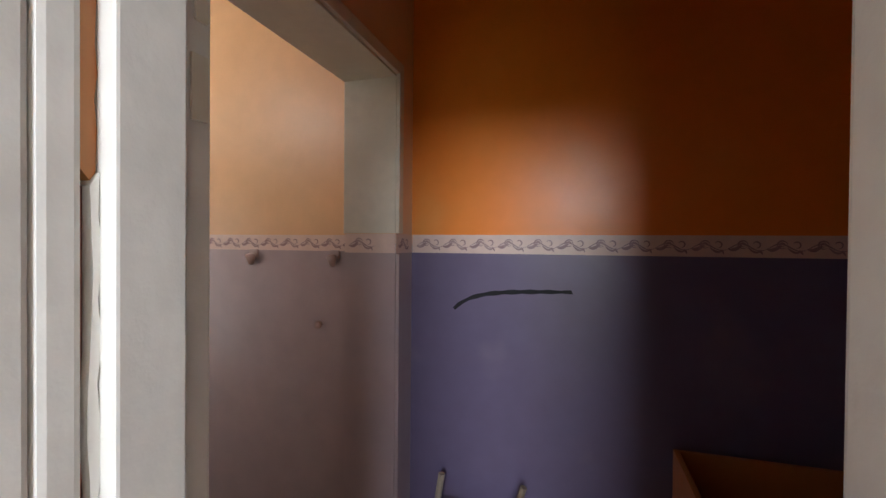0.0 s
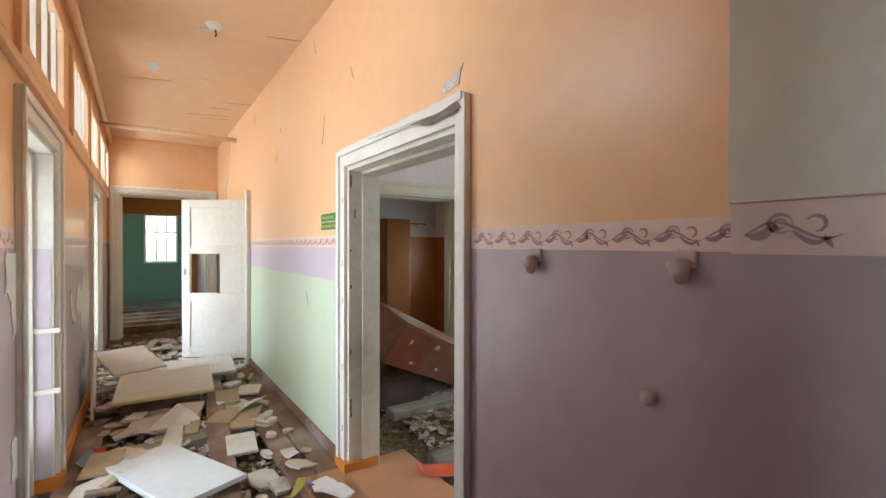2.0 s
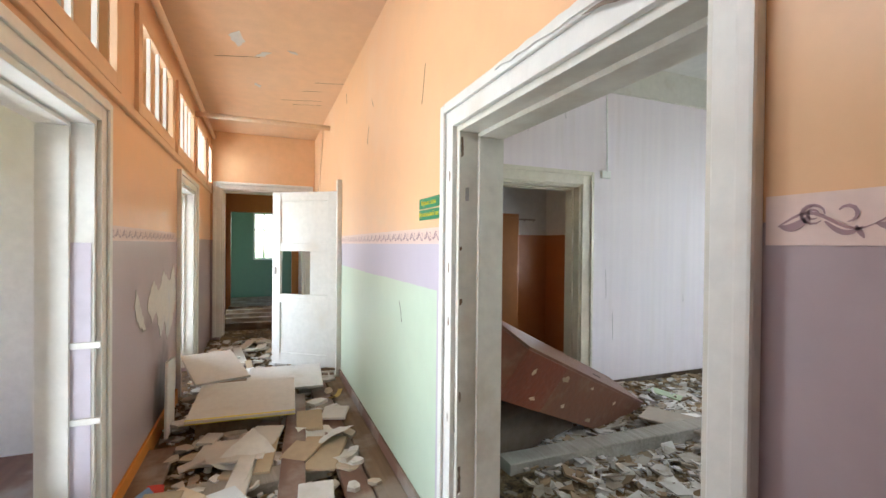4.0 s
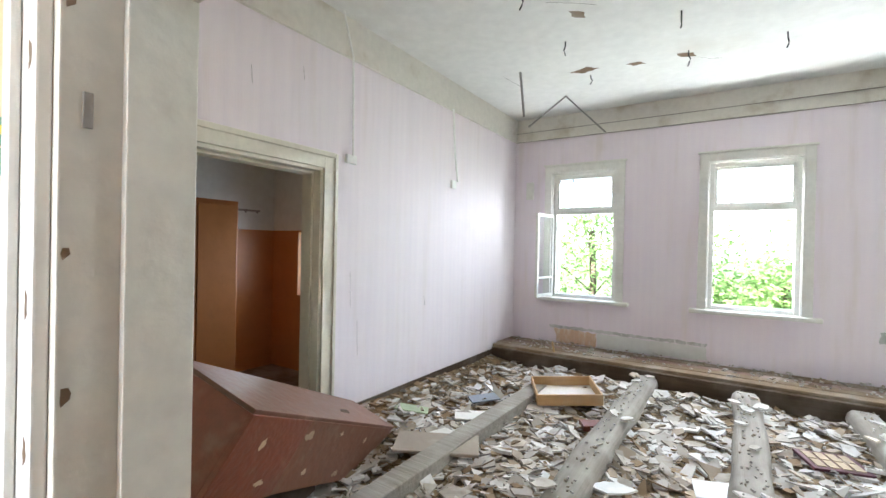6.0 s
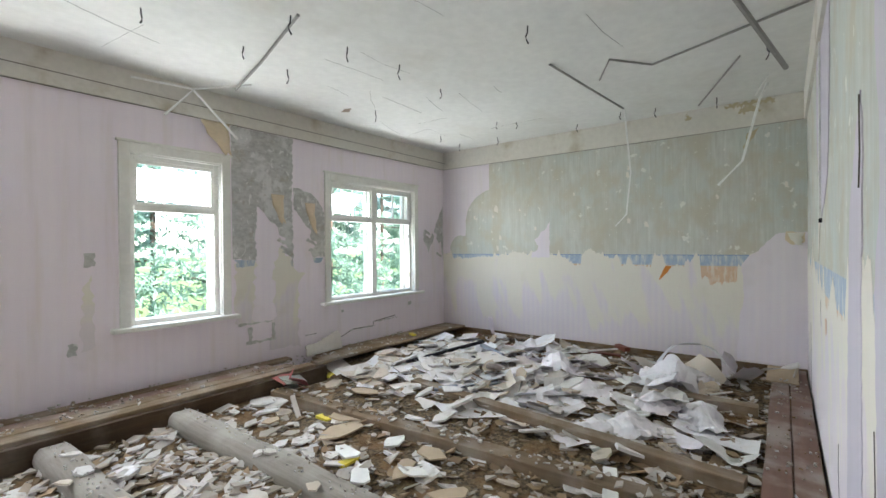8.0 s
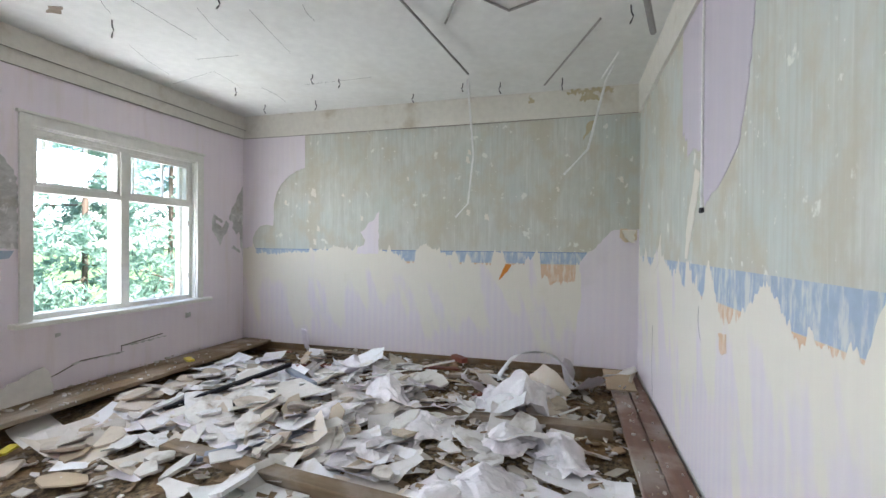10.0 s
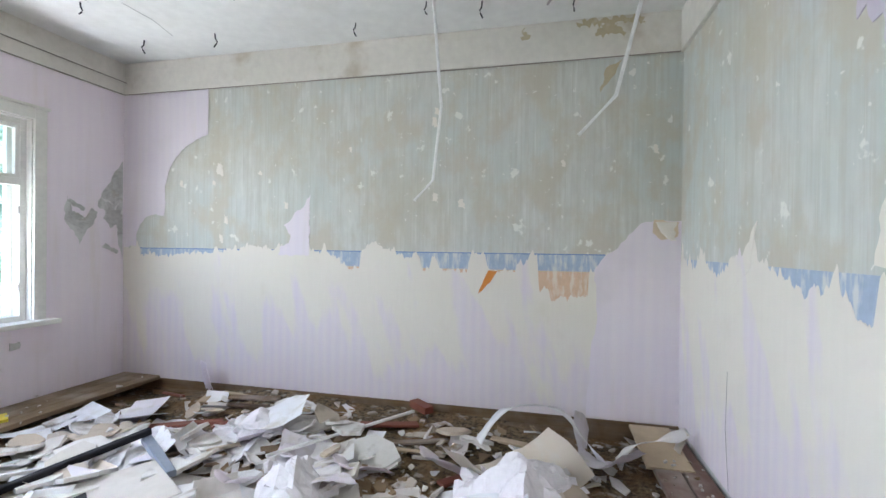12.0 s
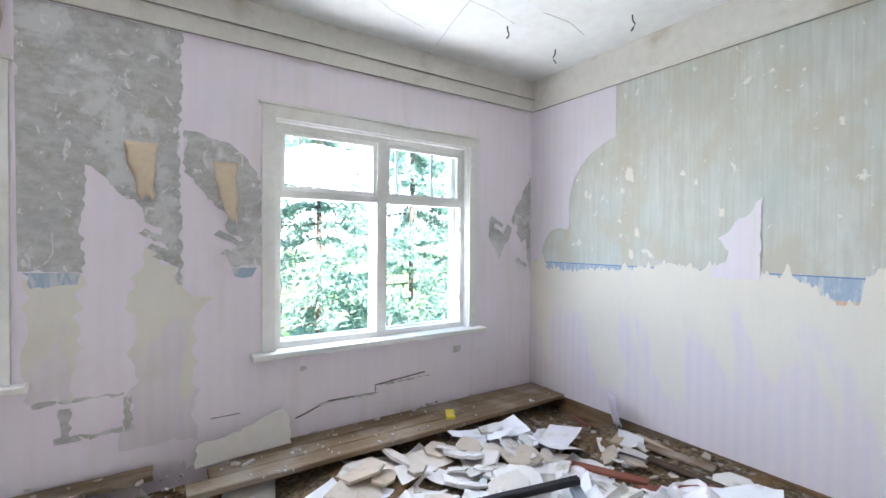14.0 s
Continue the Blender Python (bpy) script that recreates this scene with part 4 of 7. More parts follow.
# east wall (plane x = RX1, sheets stand a few millimetres into the room): the old blue and
# ochre bands lie on the wall, and the torn cream paper with lilac left on it covers them
E0, E1 = RX1 - 0.0045, RX1 - 0.008
part("blue_band", solid((RX1 - 0.0015, RX1 + 0.001, 2.5, 7.76, 1.262, 1.412)), M_BLUE, wall_e)
part("blue_line", solid((RX1 - 0.0022, RX1 + 0.001, 2.5, 7.76, 1.404, 1.413)), M_BLUE_LINE, wall_e)
part("ochre_band", solid((RX1 - 0.0015, RX1 + 0.001, 2.5, 7.76, 0.9, 1.26)), M_OCHRE, wall_e)
E_RIM = [(7.91, 1.42), (7.74, 1.40), (7.66, 1.33), (7.5, 1.36), (7.42, 1.31), (7.1, 1.36), (6.6, 1.385), (6.44, 1.40), (6.35, 1.46), (5.97, 1.40), (5.66, 1.39), (5.45, 1.39), (5.32, 1.33), (5.27, 1.25), (5.10, 1.24), (5.07, 1.43), (4.95, 1.49), (4.74, 1.40), (4.60, 1.36), (4.49, 1.37), (4.46, 1.24),
         (4.40, 1.25), (4.37, 1.38), (4.31, 1.25), (4.04, 1.245), (3.98, 1.40), (3.89, 1.40), (3.83, 1.24), (3.62, 1.26), (3.48, 1.37), (3.41, 1.41), (3.39, 1.07), (3.28, 1.01), (3.12, 1.04), (2.98, 1.05), (2.97, 1.25), (2.88, 1.33), (2.80, 1.42), (RY0, 1.42)]
part("paper_backing", skirt("y", E0, 0.0, E_RIM, 1, 0.06), M_BACKING, wall_e)
paper("y", E1, [(7.91, 1.42), (7.74, 1.43), (7.735, 1.56), (7.69, 1.66), (7.60, 1.75), (7.48, 1.78), (7.37, 1.76), (7.35, 1.90), (7.36, 2.08), (7.31, 2.24), (7.22, 2.39), (7.10, 2.50), (6.96, 2.57), (6.82, 2.62), (6.82, 3.09), (7.91, 3.09)], 2, M_PAPER_E, wall_e, jag=0.007, step=0.03, sharp=(13, 14, 15))
paper("y", E1, [(5.635, 1.36), (5.98, 1.36), (5.95, 1.45), (5.86, 1.48), (5.84, 1.56), (5.92, 1.66), (5.85, 1.70), (5.80, 1.78), (5.70, 1.84), (5.625, 1.97)], 3, M_PAPER_E, wall_e, jag=0.01, step=0.03)
paper("y", E1, [(RY0, 0.02), (2.98, 0.02), (2.95, 0.55), (2.90, 0.9), (2.93, 1.28), (2.86, 1.38), (2.74, 1.47), (2.66, 1.58), (2.56, 1.68), (2.44, 1.71), (RY0, 1.70)], 4, M_PAPER_E, wall_e, jag=0.01, sharp=(0, 10))
paper("y", E1 - 0.003, [(RY0 + 0.02, 1.69), (2.46, 1.71), (2.47, 1.60), (2.40, 1.54), (RY0 + 0.03, 1.57)], 41, M_TAN, wall_e, "paper_back", jag=0.008, step=0.03)
paper("y", E1, [(3.93, 1.04), (3.90, 1.12), (3.84, 1.255), (3.76, 1.25), (3.82, 1.15)], 32, M_RUST, wall_e, "rust_flake", jag=0.006)
for k, (y, z, s) in enumerate([(4.36, 2.62, 0.05), (4.34, 2.72, 0.04), (6.68, 2.24, 0.07), (6.75, 2.1, 0.03), (4.1, 1.86, 0.05), (6.6, 1.72, 0.05), (7.15, 2.1, 0.04), (6.2, 2.2, 0.03), (4.35, 1.92, 0.05), (5.2, 2.4, 0.03), (3.2, 2.2, 0.03), (2.45, 2.3, 0.04), (6.65, 1.52, 0.05), (5.9, 1.86, 0.04)]):
    paper("y", RX1 - 0.003, [(y - s * 0.6, z - s), (y + s * 0.5, z - s * 0.6), (y + s * 0.4, z + s), (y - s * 0.4, z + s * 0.7)], 240 + k, M_BACKING, wall_e, "paper_scrap", jag=0.012, step=0.012)
# south wall
S0, S1 = RY0 + 0.001, RY0 + 0.0004
part("blue_band", solid((0.1, RX1, RY0 - 0.001, RY0 + 0.0006, 1.19, 1.385)), M_BLUE, wall_s)
part("ochre_band", solid((0.1, RX1, RY0 - 0.001, RY0 + 0.0006, 0.88, 1.188)), M_OCHRE, wall_s)
S_RIM = [(5.36, 1.37), (5.14, 1.29), (5.0, 1.26), (4.88, 1.37), (4.66, 1.27), (4.5, 1.25), (4.36, 1.37), (4.03, 1.36), (3.8, 1.31), (3.55, 1.22), (3.36, 1.24), (3.24, 1.16), (3.17, 1.17), (3.12, 1.36), (3.02, 1.3), (2.95, 1.19), (2.88, 1.2), (2.76, 1.15), (2.69, 1.15), (2.66, 1.33), (2.55, 1.28), (2.44, 1.14), (2.36, 1.05), (2.2, 1.06),
         (2.05, 1.14), (1.8, 1.30), (1.5, 1.1), (1.15, 1.15), (1.02, 1.42), (0.55, 1.38), (0.34, 1.44), (0.24, 1.2), (-1.57, 1.38)]
part("paper_backing", skirt("x", S0, 0.0, [(a, z + 0.05) for a, z in S_RIM], 5, 0.07, thick=0.0012), M_BACKING_S, wall_s)
paper("x", S1, [(3.30, 3.09), (3.27, 2.31), (3.22, 2.34), (3.19, 2.26), (3.14, 2.27), (3.12, 2.14), (2.98, 2.17), (2.86, 2.12), (2.76, 2.14), (2.70, 1.75), (2.55, 1.82), (2.40, 1.86), (2.27, 1.93), (2.12, 2.04), (2.02, 2.3), (1.95, 2.65), (1.92, 3.09)], 6, M_PAPER_S_DIM, wall_s, jag=0.012, sharp=(16,), thick=0.0046)
paper("x", S1, [(-1.57, 0.02), (0.22, 0.02), (0.20, 0.8), (0.24, 1.4), (0.13, 1.7), (0.14, 1.9), (0.22, 2.2), (0.18, 2.6), (0.3, 3.09), (-1.57, 3.09)], 7, M_PAPER_S_DIM, wall_s, jag=0.012, sharp=(0, 8, 9), thick=0.0046)
paper("x", S1, [(0.98, 1.2), (1.05, 0.4), (0.55, 0.3), (0.56, 1.3), (0.50, 1.9), (0.56, 2.12), (0.70, 1.95), (0.9, 1.7)], 8, M_PAPER_S_DIM, wall_s, jag=0.015, thick=0.0046)
paper("x", S1, [(3.16, 1.42), (3.10, 1.41), (2.97, 1.62), (2.84, 1.88), (2.81, 1.97), (2.92, 2.02), (3.03, 1.8), (3.13, 1.62)], 9, M_BACKING_S, wall_s, jag=0.012, thick=0.0046)
paper("x", S1, [(4.36, 1.22), (4.10, 1.36), (4.02, 1.62), (4.2, 1.42)], 10, M_BACKING_S, wall_s, jag=0.01, thick=0.0046)
paper("x", S1, [(2.4, 1.02), (2.28, 1.04), (2.27, 0.94), (2.36, 0.92)], 73, M_OCHRE, wall_s, "ochre_patch", jag=0.014, step=0.025, thick=0.0046)
# north wall
N1, N2 = RY1 - 0.0045, RY1 - 0.009
paper("x", N1, [(1.06, 1.42), (1.37, 1.40), (1.36, 1.75), (1.38, 2.10), (1.47, 2.04), (1.55, 1.93), (1.66, 1.86), (1.70, 1.74), (1.80, 1.70), (1.83, 1.52), (1.88, 1.46), (1.89, 1.30), (1.92, 1.30), (1.90, 2.1), (1.92, 3.08), (1.05, 3.08)], 11, M_BARE_N, wall_n, "bare_plaster", jag=0.016, step=0.03, sharp=(14, 15))
paper("x", N1, [(1.93, 2.40), (2.05, 2.39), (2.20, 2.35), (2.33, 2.26), (2.42, 2.14), (2.45, 2.0), (2.45, 1.42), (2.24, 1.42), (2.20, 1.50), (2.32, 1.62), (2.20, 1.70), (2.22, 1.80), (2.08, 1.92), (1.99, 2.06), (1.93, 2.10)], 12, M_BARE_N, wall_n, "bare_plaster", jag=0.014, step=0.03)
paper("x", N1, [(5.34, 2.36), (5.26, 2.25), (5.19, 2.10), (5.10, 1.98), (5.06, 1.84), (5.14, 1.80), (5.12, 1.72), (5.20, 1.62), (5.27, 1.66), (5.30, 1.42), (5.34, 1.28)], 13, M_BARE_N, wall_n, "bare_plaster", jag=0.012, step=0.025, sharp=(10,))
paper("x", N1, [(4.76, 1.92), (4.80, 1.78), (4.86, 1.70), (4.94, 1.72), (5.00, 1.82), (5.06, 1.78), (5.02, 1.66), (4.94, 1.58), (4.88, 1.44), (4.83, 1.56), (4.74, 1.66), (4.73, 1.80)], 14, M_BARE_N, wall_n, "bare_plaster", jag=0.01, step=0.025)
paper("x", N1, [(1.08, 1.41), (1.36, 1.40), (1.34, 1.33), (1.12, 1.31)], 16, M_BLUE, wall_n, "blue_band", jag=0.02, step=0.03, sharp=(0,))
paper("x", N1, [(2.24, 1.41), (2.42, 1.41), (2.38, 1.34), (2.26, 1.35)], 17, M_BLUE, wall_n, "blue_band", jag=0.015, sharp=(0,))
paper("x", N1, [(-4.02, 0.08), (-3.46, 0.07), (-3.45, 0.27), (-4.06, 0.29)], 15, M_OCHRE, wall_n, "ochre_patch", jag=0.015)
paper("x", N1, [(-4.12, 0.29), (-2.12, 0.27), (-2.10, 0.31), (-4.14, 0.33)], 18, M_BARE_N, wall_n, "bare_plaster", jag=0.01)
paper("x", N1, [(-3.44, 0.07), (-2.1, 0.1), (-2.12, 0.262), (-3.44, 0.268)], 19, M_CEIL, wall_n, "whitewash_patch", jag=0.008)
for k, (p, q, z, h) in enumerate([(1.12, 1.58, 0.57, 0.025), (1.22, 1.64, 0.32, 0.04), (2.9, 3.45, 0.24, 0.015), (3.45, 4.0, 0.31, 0.015), (-0.55, -0.48, 0.52, 0.12), (-0.42, -0.33, 1.38, 0.14), (1.25, 1.3, 0.34, 0.2), (1.58, 1.62, 0.36, 0.2), (4.28, 4.36, 0.5, 0.07), (2.75, 2.8, 0.55, 0.04)]):
    paper("x", N2, [(p, z), (q, z + 0.01), (q, z + h), (p, z + h)], 80 + k, M_BARE_N, wall_n, "bare_plaster", jag=0.012, step=0.03)
paper("x", N2, [(-0.45, 0.55), (-0.33, 0.6), (-0.36, 1.3), (-0.42, 1.2)], 90, M_BACKING, wall_n, jag=0.02)
paper("x", RY1 - 0.0035, [(1.08, 0.62), (1.33, 0.6), (1.36, 1.385), (1.08, 1.36)], 91, M_BACKING_S, wall_n, jag=0.04, step=0.05, thick=0.0025)
paper("x", RY1 - 0.0035, [(1.55, 0.2), (2.02, 0.16), (1.98, 1.0), (2.12, 1.2), (1.92, 1.28), (1.74, 1.6), (1.6, 1.2), (1.64, 0.7)], 92, M_BACKING_S, wall_n, jag=0.04, step=0.05, thick=0.0025)
for k, (x, z) in enumerate([(1.82, 1.56), (1.78, 1.66), (1.86, 1.50), (2.28, 1.52), (2.24, 1.66), (4.86, 1.86), (4.9, 1.74), (5.22, 1.42)]):
    paper("x", N2, [(x - 0.12, z), (x + 0.05, z - 0.08), (x + 0.07, z - 0.05), (x - 0.08, z + 0.035)], 93 + k, M_BARE_N, wall_n, "bare_plaster", jag=0.008, step=0.02)
# loose curling flaps
def flap(name, at, w, h, curl, material, label):
    bm = bmesh.new()
    nx, nz = 8, 10
    rnd = random.Random(int(w * 1000 + h * 77))
    rim = [rnd.uniform(0.85, 1.0) for _ in range(nx + 1)]
    g = [[bm.verts.new((w * (i / nx - 0.5) * (1 - 0.6 * (j / nz)) + 0.25 * w * (j / nz) ** 2 + 0.12 * w * noise.noise((0.4 * j, i * 0.3, w * 31)), -curl * (j / nz) ** 2 * math.sin(1.4 + 1.2 * i / nx) - 0.3 * curl * math.sin(3.1 * j / nz) * math.sin(3.1 * i / nx), -h * rim[i] * j / nz)) for j in range(nz + 1)] for i in range(nx + 1)]
    for i in range(nx):
        for j in range(nz):
            bm.faces.new((g[i][j], g[i + 1][j], g[i + 1][j + 1], g[i][j + 1]))
    ob = tagged(part(name, bm, material, at=at, smooth=True), label, "wallpaper")
    s = ob.modifiers.new("thickness", "SOLIDIFY")
    s.thickness = 0.003
    return ob


flap("paper_flap", pose(0.86, RY1 - 0.035, 3.08), 0.34, 0.42, 0.14, M_TAN, "ochre-backed flap of wallpaper curling off above the window")
flap("paper_flap", pose(1.68, RY1 - 0.006, 2.28), 0.19, 0.42, 0.10, M_TAN, "torn ochre strip of wallpaper hanging loose")
flap("paper_flap", pose(2.2, RY1 - 0.006, 2.2), 0.17, 0.46, 0.10, M_TAN, "torn ochre strip of wallpaper hanging loose")
flap("paper_flap", pose(RX1 - 0.008, 2.37, 1.69, 0, 0, -90), 0.16, 0.16, 0.06, M_BACKING, "torn cream corner of wallpaper hanging loose")


# ---- floor timbers ----
def log(x, y0, y1, r, z, seed, material=M_LOG):
    bm = bmesh.new()
    rnd = random.Random(seed)
    rings = []
    n = 28
    for i in range(n + 1):
        y = y0 + (y1 - y0) * i / n
        rr = r * (1 + 0.06 * math.sin(i * 0.9 + seed) + rnd.uniform(-0.03, 0.03))
        cx = 0.02 * math.sin(i * 0.25 + seed)
        ring = []
        for k in range(14):
            a = 2 * math.pi * k / 14
            zz = min(math.sin(a) * rr, rr * 0.72)
            ring.append(bm.verts.new((x + cx + math.cos(a) * rr, y, z + zz)))
        rings.append(ring)
    for a, b in zip(rings, rings[1:]):
        for k in range(14):
            bm.faces.new((a[k], a[(k + 1) % 14], b[(k + 1) % 14], b[k]))
    bm.faces.new(rings[0])
    bm.faces.new(rings[-1][::-1])
    bmesh.ops.recalc_face_normals(bm, faces=list(bm.faces))
    return tagged(part("log_joist", bm, material, smooth=True), "grey weathered log joist lying bare in the rubble", "joist", group="bare floor joists")


for k, x in enumerate((-2.70, -1.73, -0.80, 0.16)):
    log(x, 2.35, 7.12, 0.125, -0.10, k + 1)


def plank(name, p, q, width, thick, label, material=M_OLD_BOARD, category="plank", roll=0.0, group=""):
    """A board from p to q (its underside's middle line), with worn ends."""
    p, q = Vector(p), Vector(q)
    d = q - p
    m = Matrix.Translation(p) @ d.to_track_quat("X", "Z").to_matrix().to_4x4() @ pose(0, 0, 0, roll, 0, 0)
    L = d.length
    bm = bmesh.new()
    rnd = random.Random(int(L * 1000))
    n = max(2, int(L / 0.25))
    rows = []
    for i in range(n + 1):
        x = L * i / n + (rnd.uniform(-0.02, 0.02) if i in (0, n) else 0)
        w0, w1 = -width / 2 + rnd.uniform(-1, 1) * 0.004, width / 2 + rnd.uniform(-1, 1) * 0.004
        e = min(0.006, thick / 3)
        rows.append([bm.verts.new(c) for c in ((x, w0, 0), (x, w1, 0), (x, w1, thick - e), (x, w1 - e, thick), (x, w0 + e, thick), (x, w0, thick - e))])
    for a, b in zip(rows, rows[1:]):
        for k in range(6):
            bm.faces.new((a[k], a[(k + 1) % 6], b[(k + 1) % 6], b[k]))
    bm.faces.new(rows[0][::-1])
    bm.faces.new(rows[-1])
    bmesh.ops.recalc_face_normals(bm, faces=list(bm.faces))
    return tagged(part(name, bm, material, at=m), label, category, group)


plank("joist_board", (-3.66, 2.5, -0.16), (-3.60, 6.6, -0.16), 0.17, 0.14, "squared brown joist under plaster crumbs", M_LOG, "joist")
plank("joist_board", (1.42, 3.0, -0.21), (1.15, 7.1, -0.21), 0.17, 0.15, "squared brown joist with splintered edges", M_DUSTY, "joist")
plank("joist_board", (1.95, 2.7, -0.20), (2.3, 6.0, -0.18), 0.14, 0.15, "squared brown joist half under rubbish", M_DUSTY, "joist")
plank("joist_board", (3.6, 2.7, -0.16), (3.6, 6.2, -0.16), 0.15, 0.13, "squared brown joist half under rubbish", M_DUSTY, "joist")
for k in range(4):
    plank("floor_board", (RX0 + 0.01, 7.27 + 0.165 * k, 0.04 + 0.004 * (k % 2)), (1.75 - 0.2 * (k % 3), 7.27 + 0.165 * k, 0.04 + 0.004 * (k % 2)), 0.158, 0.04, "old brown floorboard left along the window wall", M_FLOOR_PAINT if k == 2 else M_DUSTY, "floorboard", group="floorboards along the windows")
for k in range(3):
    plank("floor_board", (1.9 + 0.15 * k, 7.45 + 0.165 * k, 0.0), (RX1 - 0.05, 7.45 + 0.165 * k, 0.0), 0.158, 0.04, "dusty brown floorboard along the window wall", M_DUSTY, "floorboard", group="floorboards along the windows")
plank("floor_bearer", (RX0 + 0.02, 7.19, -0.16), (1.9, 7.19, -0.16), 0.1, 0.2, "dark rotten bearer under the last floorboards", M_ROT_SHADE, "joist")
for k in range(2):
    plank("floor_board", (1.2 + 0.3 * k, RY0 + 0.1 + 0.17 * k, -0.06), (RX1 - 0.02, RY0 + 0.1 + 0.17 * k, -0.06), 0.163, 0.04, "red-brown painted floorboard along the stripped wall", M_FLOOR_PAINT, "floorboard", group="floorboards along the stripped wall")


# ---- fallen wardrobe ----
V, R = Vector((-3.43, 2.55, 0.80)), Vector((-4.22, 4.42, -0.08))
_L = (R - V).normalized()
_W = Vector((-0.967, 0.0, 0.25))
_W = (_W - _W.dot(_L) * _L).normalized()
_T = _L.cross(_W)
_T = _T if _T.z > 0 else -_T
chest_m = Matrix((( _L.x, _W.x, _T.x, V.x), (_L.y, _W.y, _T.y, V.y), (_L.z, _W.z, _T.z, V.z), (0, 0, 0, 1)))
M_PEEL = worn("peeling_red_varnish", (0.20, 0.048, 0.02), (0.26, 0.16, 0.10), 0.42, 7.0, 25, 0.45, 0.4, local=True, tone=0.3)
wardrobe = thing("wardrobe", "fallen red-brown wardrobe with peeling veneer, leaning on rubble", "wardrobe", chest_m)
LW = (R - V).length
part("top_panel", solid((0, LW, 0, 0.46, -0.02, 0), bevel=0.004), worn("dusty_brown_veneer", (0.17, 0.07, 0.038), (0.33, 0.24, 0.17), 0.45, 3, 18, 0.6, 0.3, local=True, tone=0.3), wardrobe, "dusty brown veneer")
part("side_panel", solid((0.55, LW, 0.0, 0.02, -0.40, -0.02), bevel=0.004), worn("faded_veneer", (0.20, 0.08, 0.042), (0.26, 0.17, 0.11), 0.5, 6, 22, 0.6, 0.3, local=True, tone=0.3), wardrobe, "faded grey-brown veneer")
part("door_panel", solid((0, 0.55, -0.006, 0.02, -0.40, -0.02), bevel=0.004), M_PEEL, wardrobe, "dark red varnished panel")
part("back_panel", solid((0, LW, 0.44, 0.46, -0.40, -0.02), bevel=0.004), M_PEEL, wardrobe)
part("end_panel", solid((LW - 0.02, LW, 0.02, 0.44, -0.40, -0.02), bevel=0.004), M_PEEL, wardrobe)
part("end_panel", solid((0, 0.02, 0.02, 0.44, -0.40, -0.02), bevel=0.004), M_PEEL, wardrobe)
rnd = random.Random(19)
for k, (x, z, a, b) in enumerate([(0.62, -0.10, 0.05, 0.03), (0.80, -0.30, 0.03, 0.02), (1.05, -0.08, 0.03, 0.015), (1.30, -0.34, 0.05, 0.02), (1.55, -0.12, 0.03, 0.02), (1.75, -0.30, 0.06, 0.03), (2.02, -0.20, 0.06, 0.09), (0.20, -0.14, 0.02, 0.03), (0.36, -0.32, 0.04, 0.02), (2.05, -0.38, 0.05, 0.02)]):
    part("bare_patch", torn("x", -0.0075 if x < 0.55 else -0.0015, [(x - a, z), (x - 0.2 * a, z - b), (x + a, z - 0.2 * b), (x + 0.3 * a, z + b)], 700 + k, jag=0.008, step=0.012, thick=0.001), M_TAN if k % 3 else M_KRAFT, wardrobe, "bare pale wood where the veneer flaked off")
part("split", torn("x", 0, [(-0.14, 0.0), (-0.02, 0.035), (0.12, 0.01), (0.02, -0.03)], 720, jag=0.006, step=0.02, thick=0.002), M_ROT_SHADE, wardrobe, "dark split in the top", at=pose(1.35, 0.16, 0.0005, -90, 0, 10))
# added support, coloured dark to stand for the shaded void below the wardrobe
plank("fallen_board", (-3.95, 2.35, -0.16), (-4.15, 3.3, -0.05), 0.35, 0.42, "dark block added under the wardrobe, standing for its shaded void", M_ROT_SHADE, "broken boards")
plank("fallen_board", (-4.0, 4.15, -0.05), (-3.45, 4.45, -0.06), 0.34, 0.02, "dusty grey-brown hardboard sheet beside the wardrobe", worn("grey_hardboard", (0.36, 0.30, 0.24), (0.5, 0.46, 0.4), 0.8, 4, 20, 0.5, 0.2), "board")

# cupboard seen through the side doorway
cupboard = thing("tall_cupboard", "tall orange-brown painted cupboard in the dark side room", "cupboard", pose(-6.6, 4.0, -0.16))
part("body", solid((-0.3, 0.3, -0.2, 0.25, 0, 2.05), bevel=0.006), M_BROWN, cupboard)
part("door", solid((0.3, 0.32, -0.18, 0.23, 0.08, 2.0), bevel=0.004), M_BROWN, cupboard)
structure("upper_wall_band", solid((-6.998, -6.99, 1.95, 5.2, 1.62, 3.3), (-6.99, RX0 - 0.21, 5.19, 5.198, 1.62, 3.3)), M_CEIL, "whitewashed upper wall of the dark side room")


peg_rail = thing("peg_rail", "small dark metal peg rail on a whitewashed wall", "peg rail", pose(-6.985, 4.75, 1.86))
part("rail", solid((0, 0.015, -0.22, 0.22, -0.012, 0.012), bevel=0.003), M_METAL, peg_rail)
for _y in (-0.16, 0.0, 0.16):
    part("peg", tube([(0.012, _y, 0.0), (0.05, _y, -0.03), (0.065, _y, 0.01)], 0.007, 6), M_METAL, peg_rail)


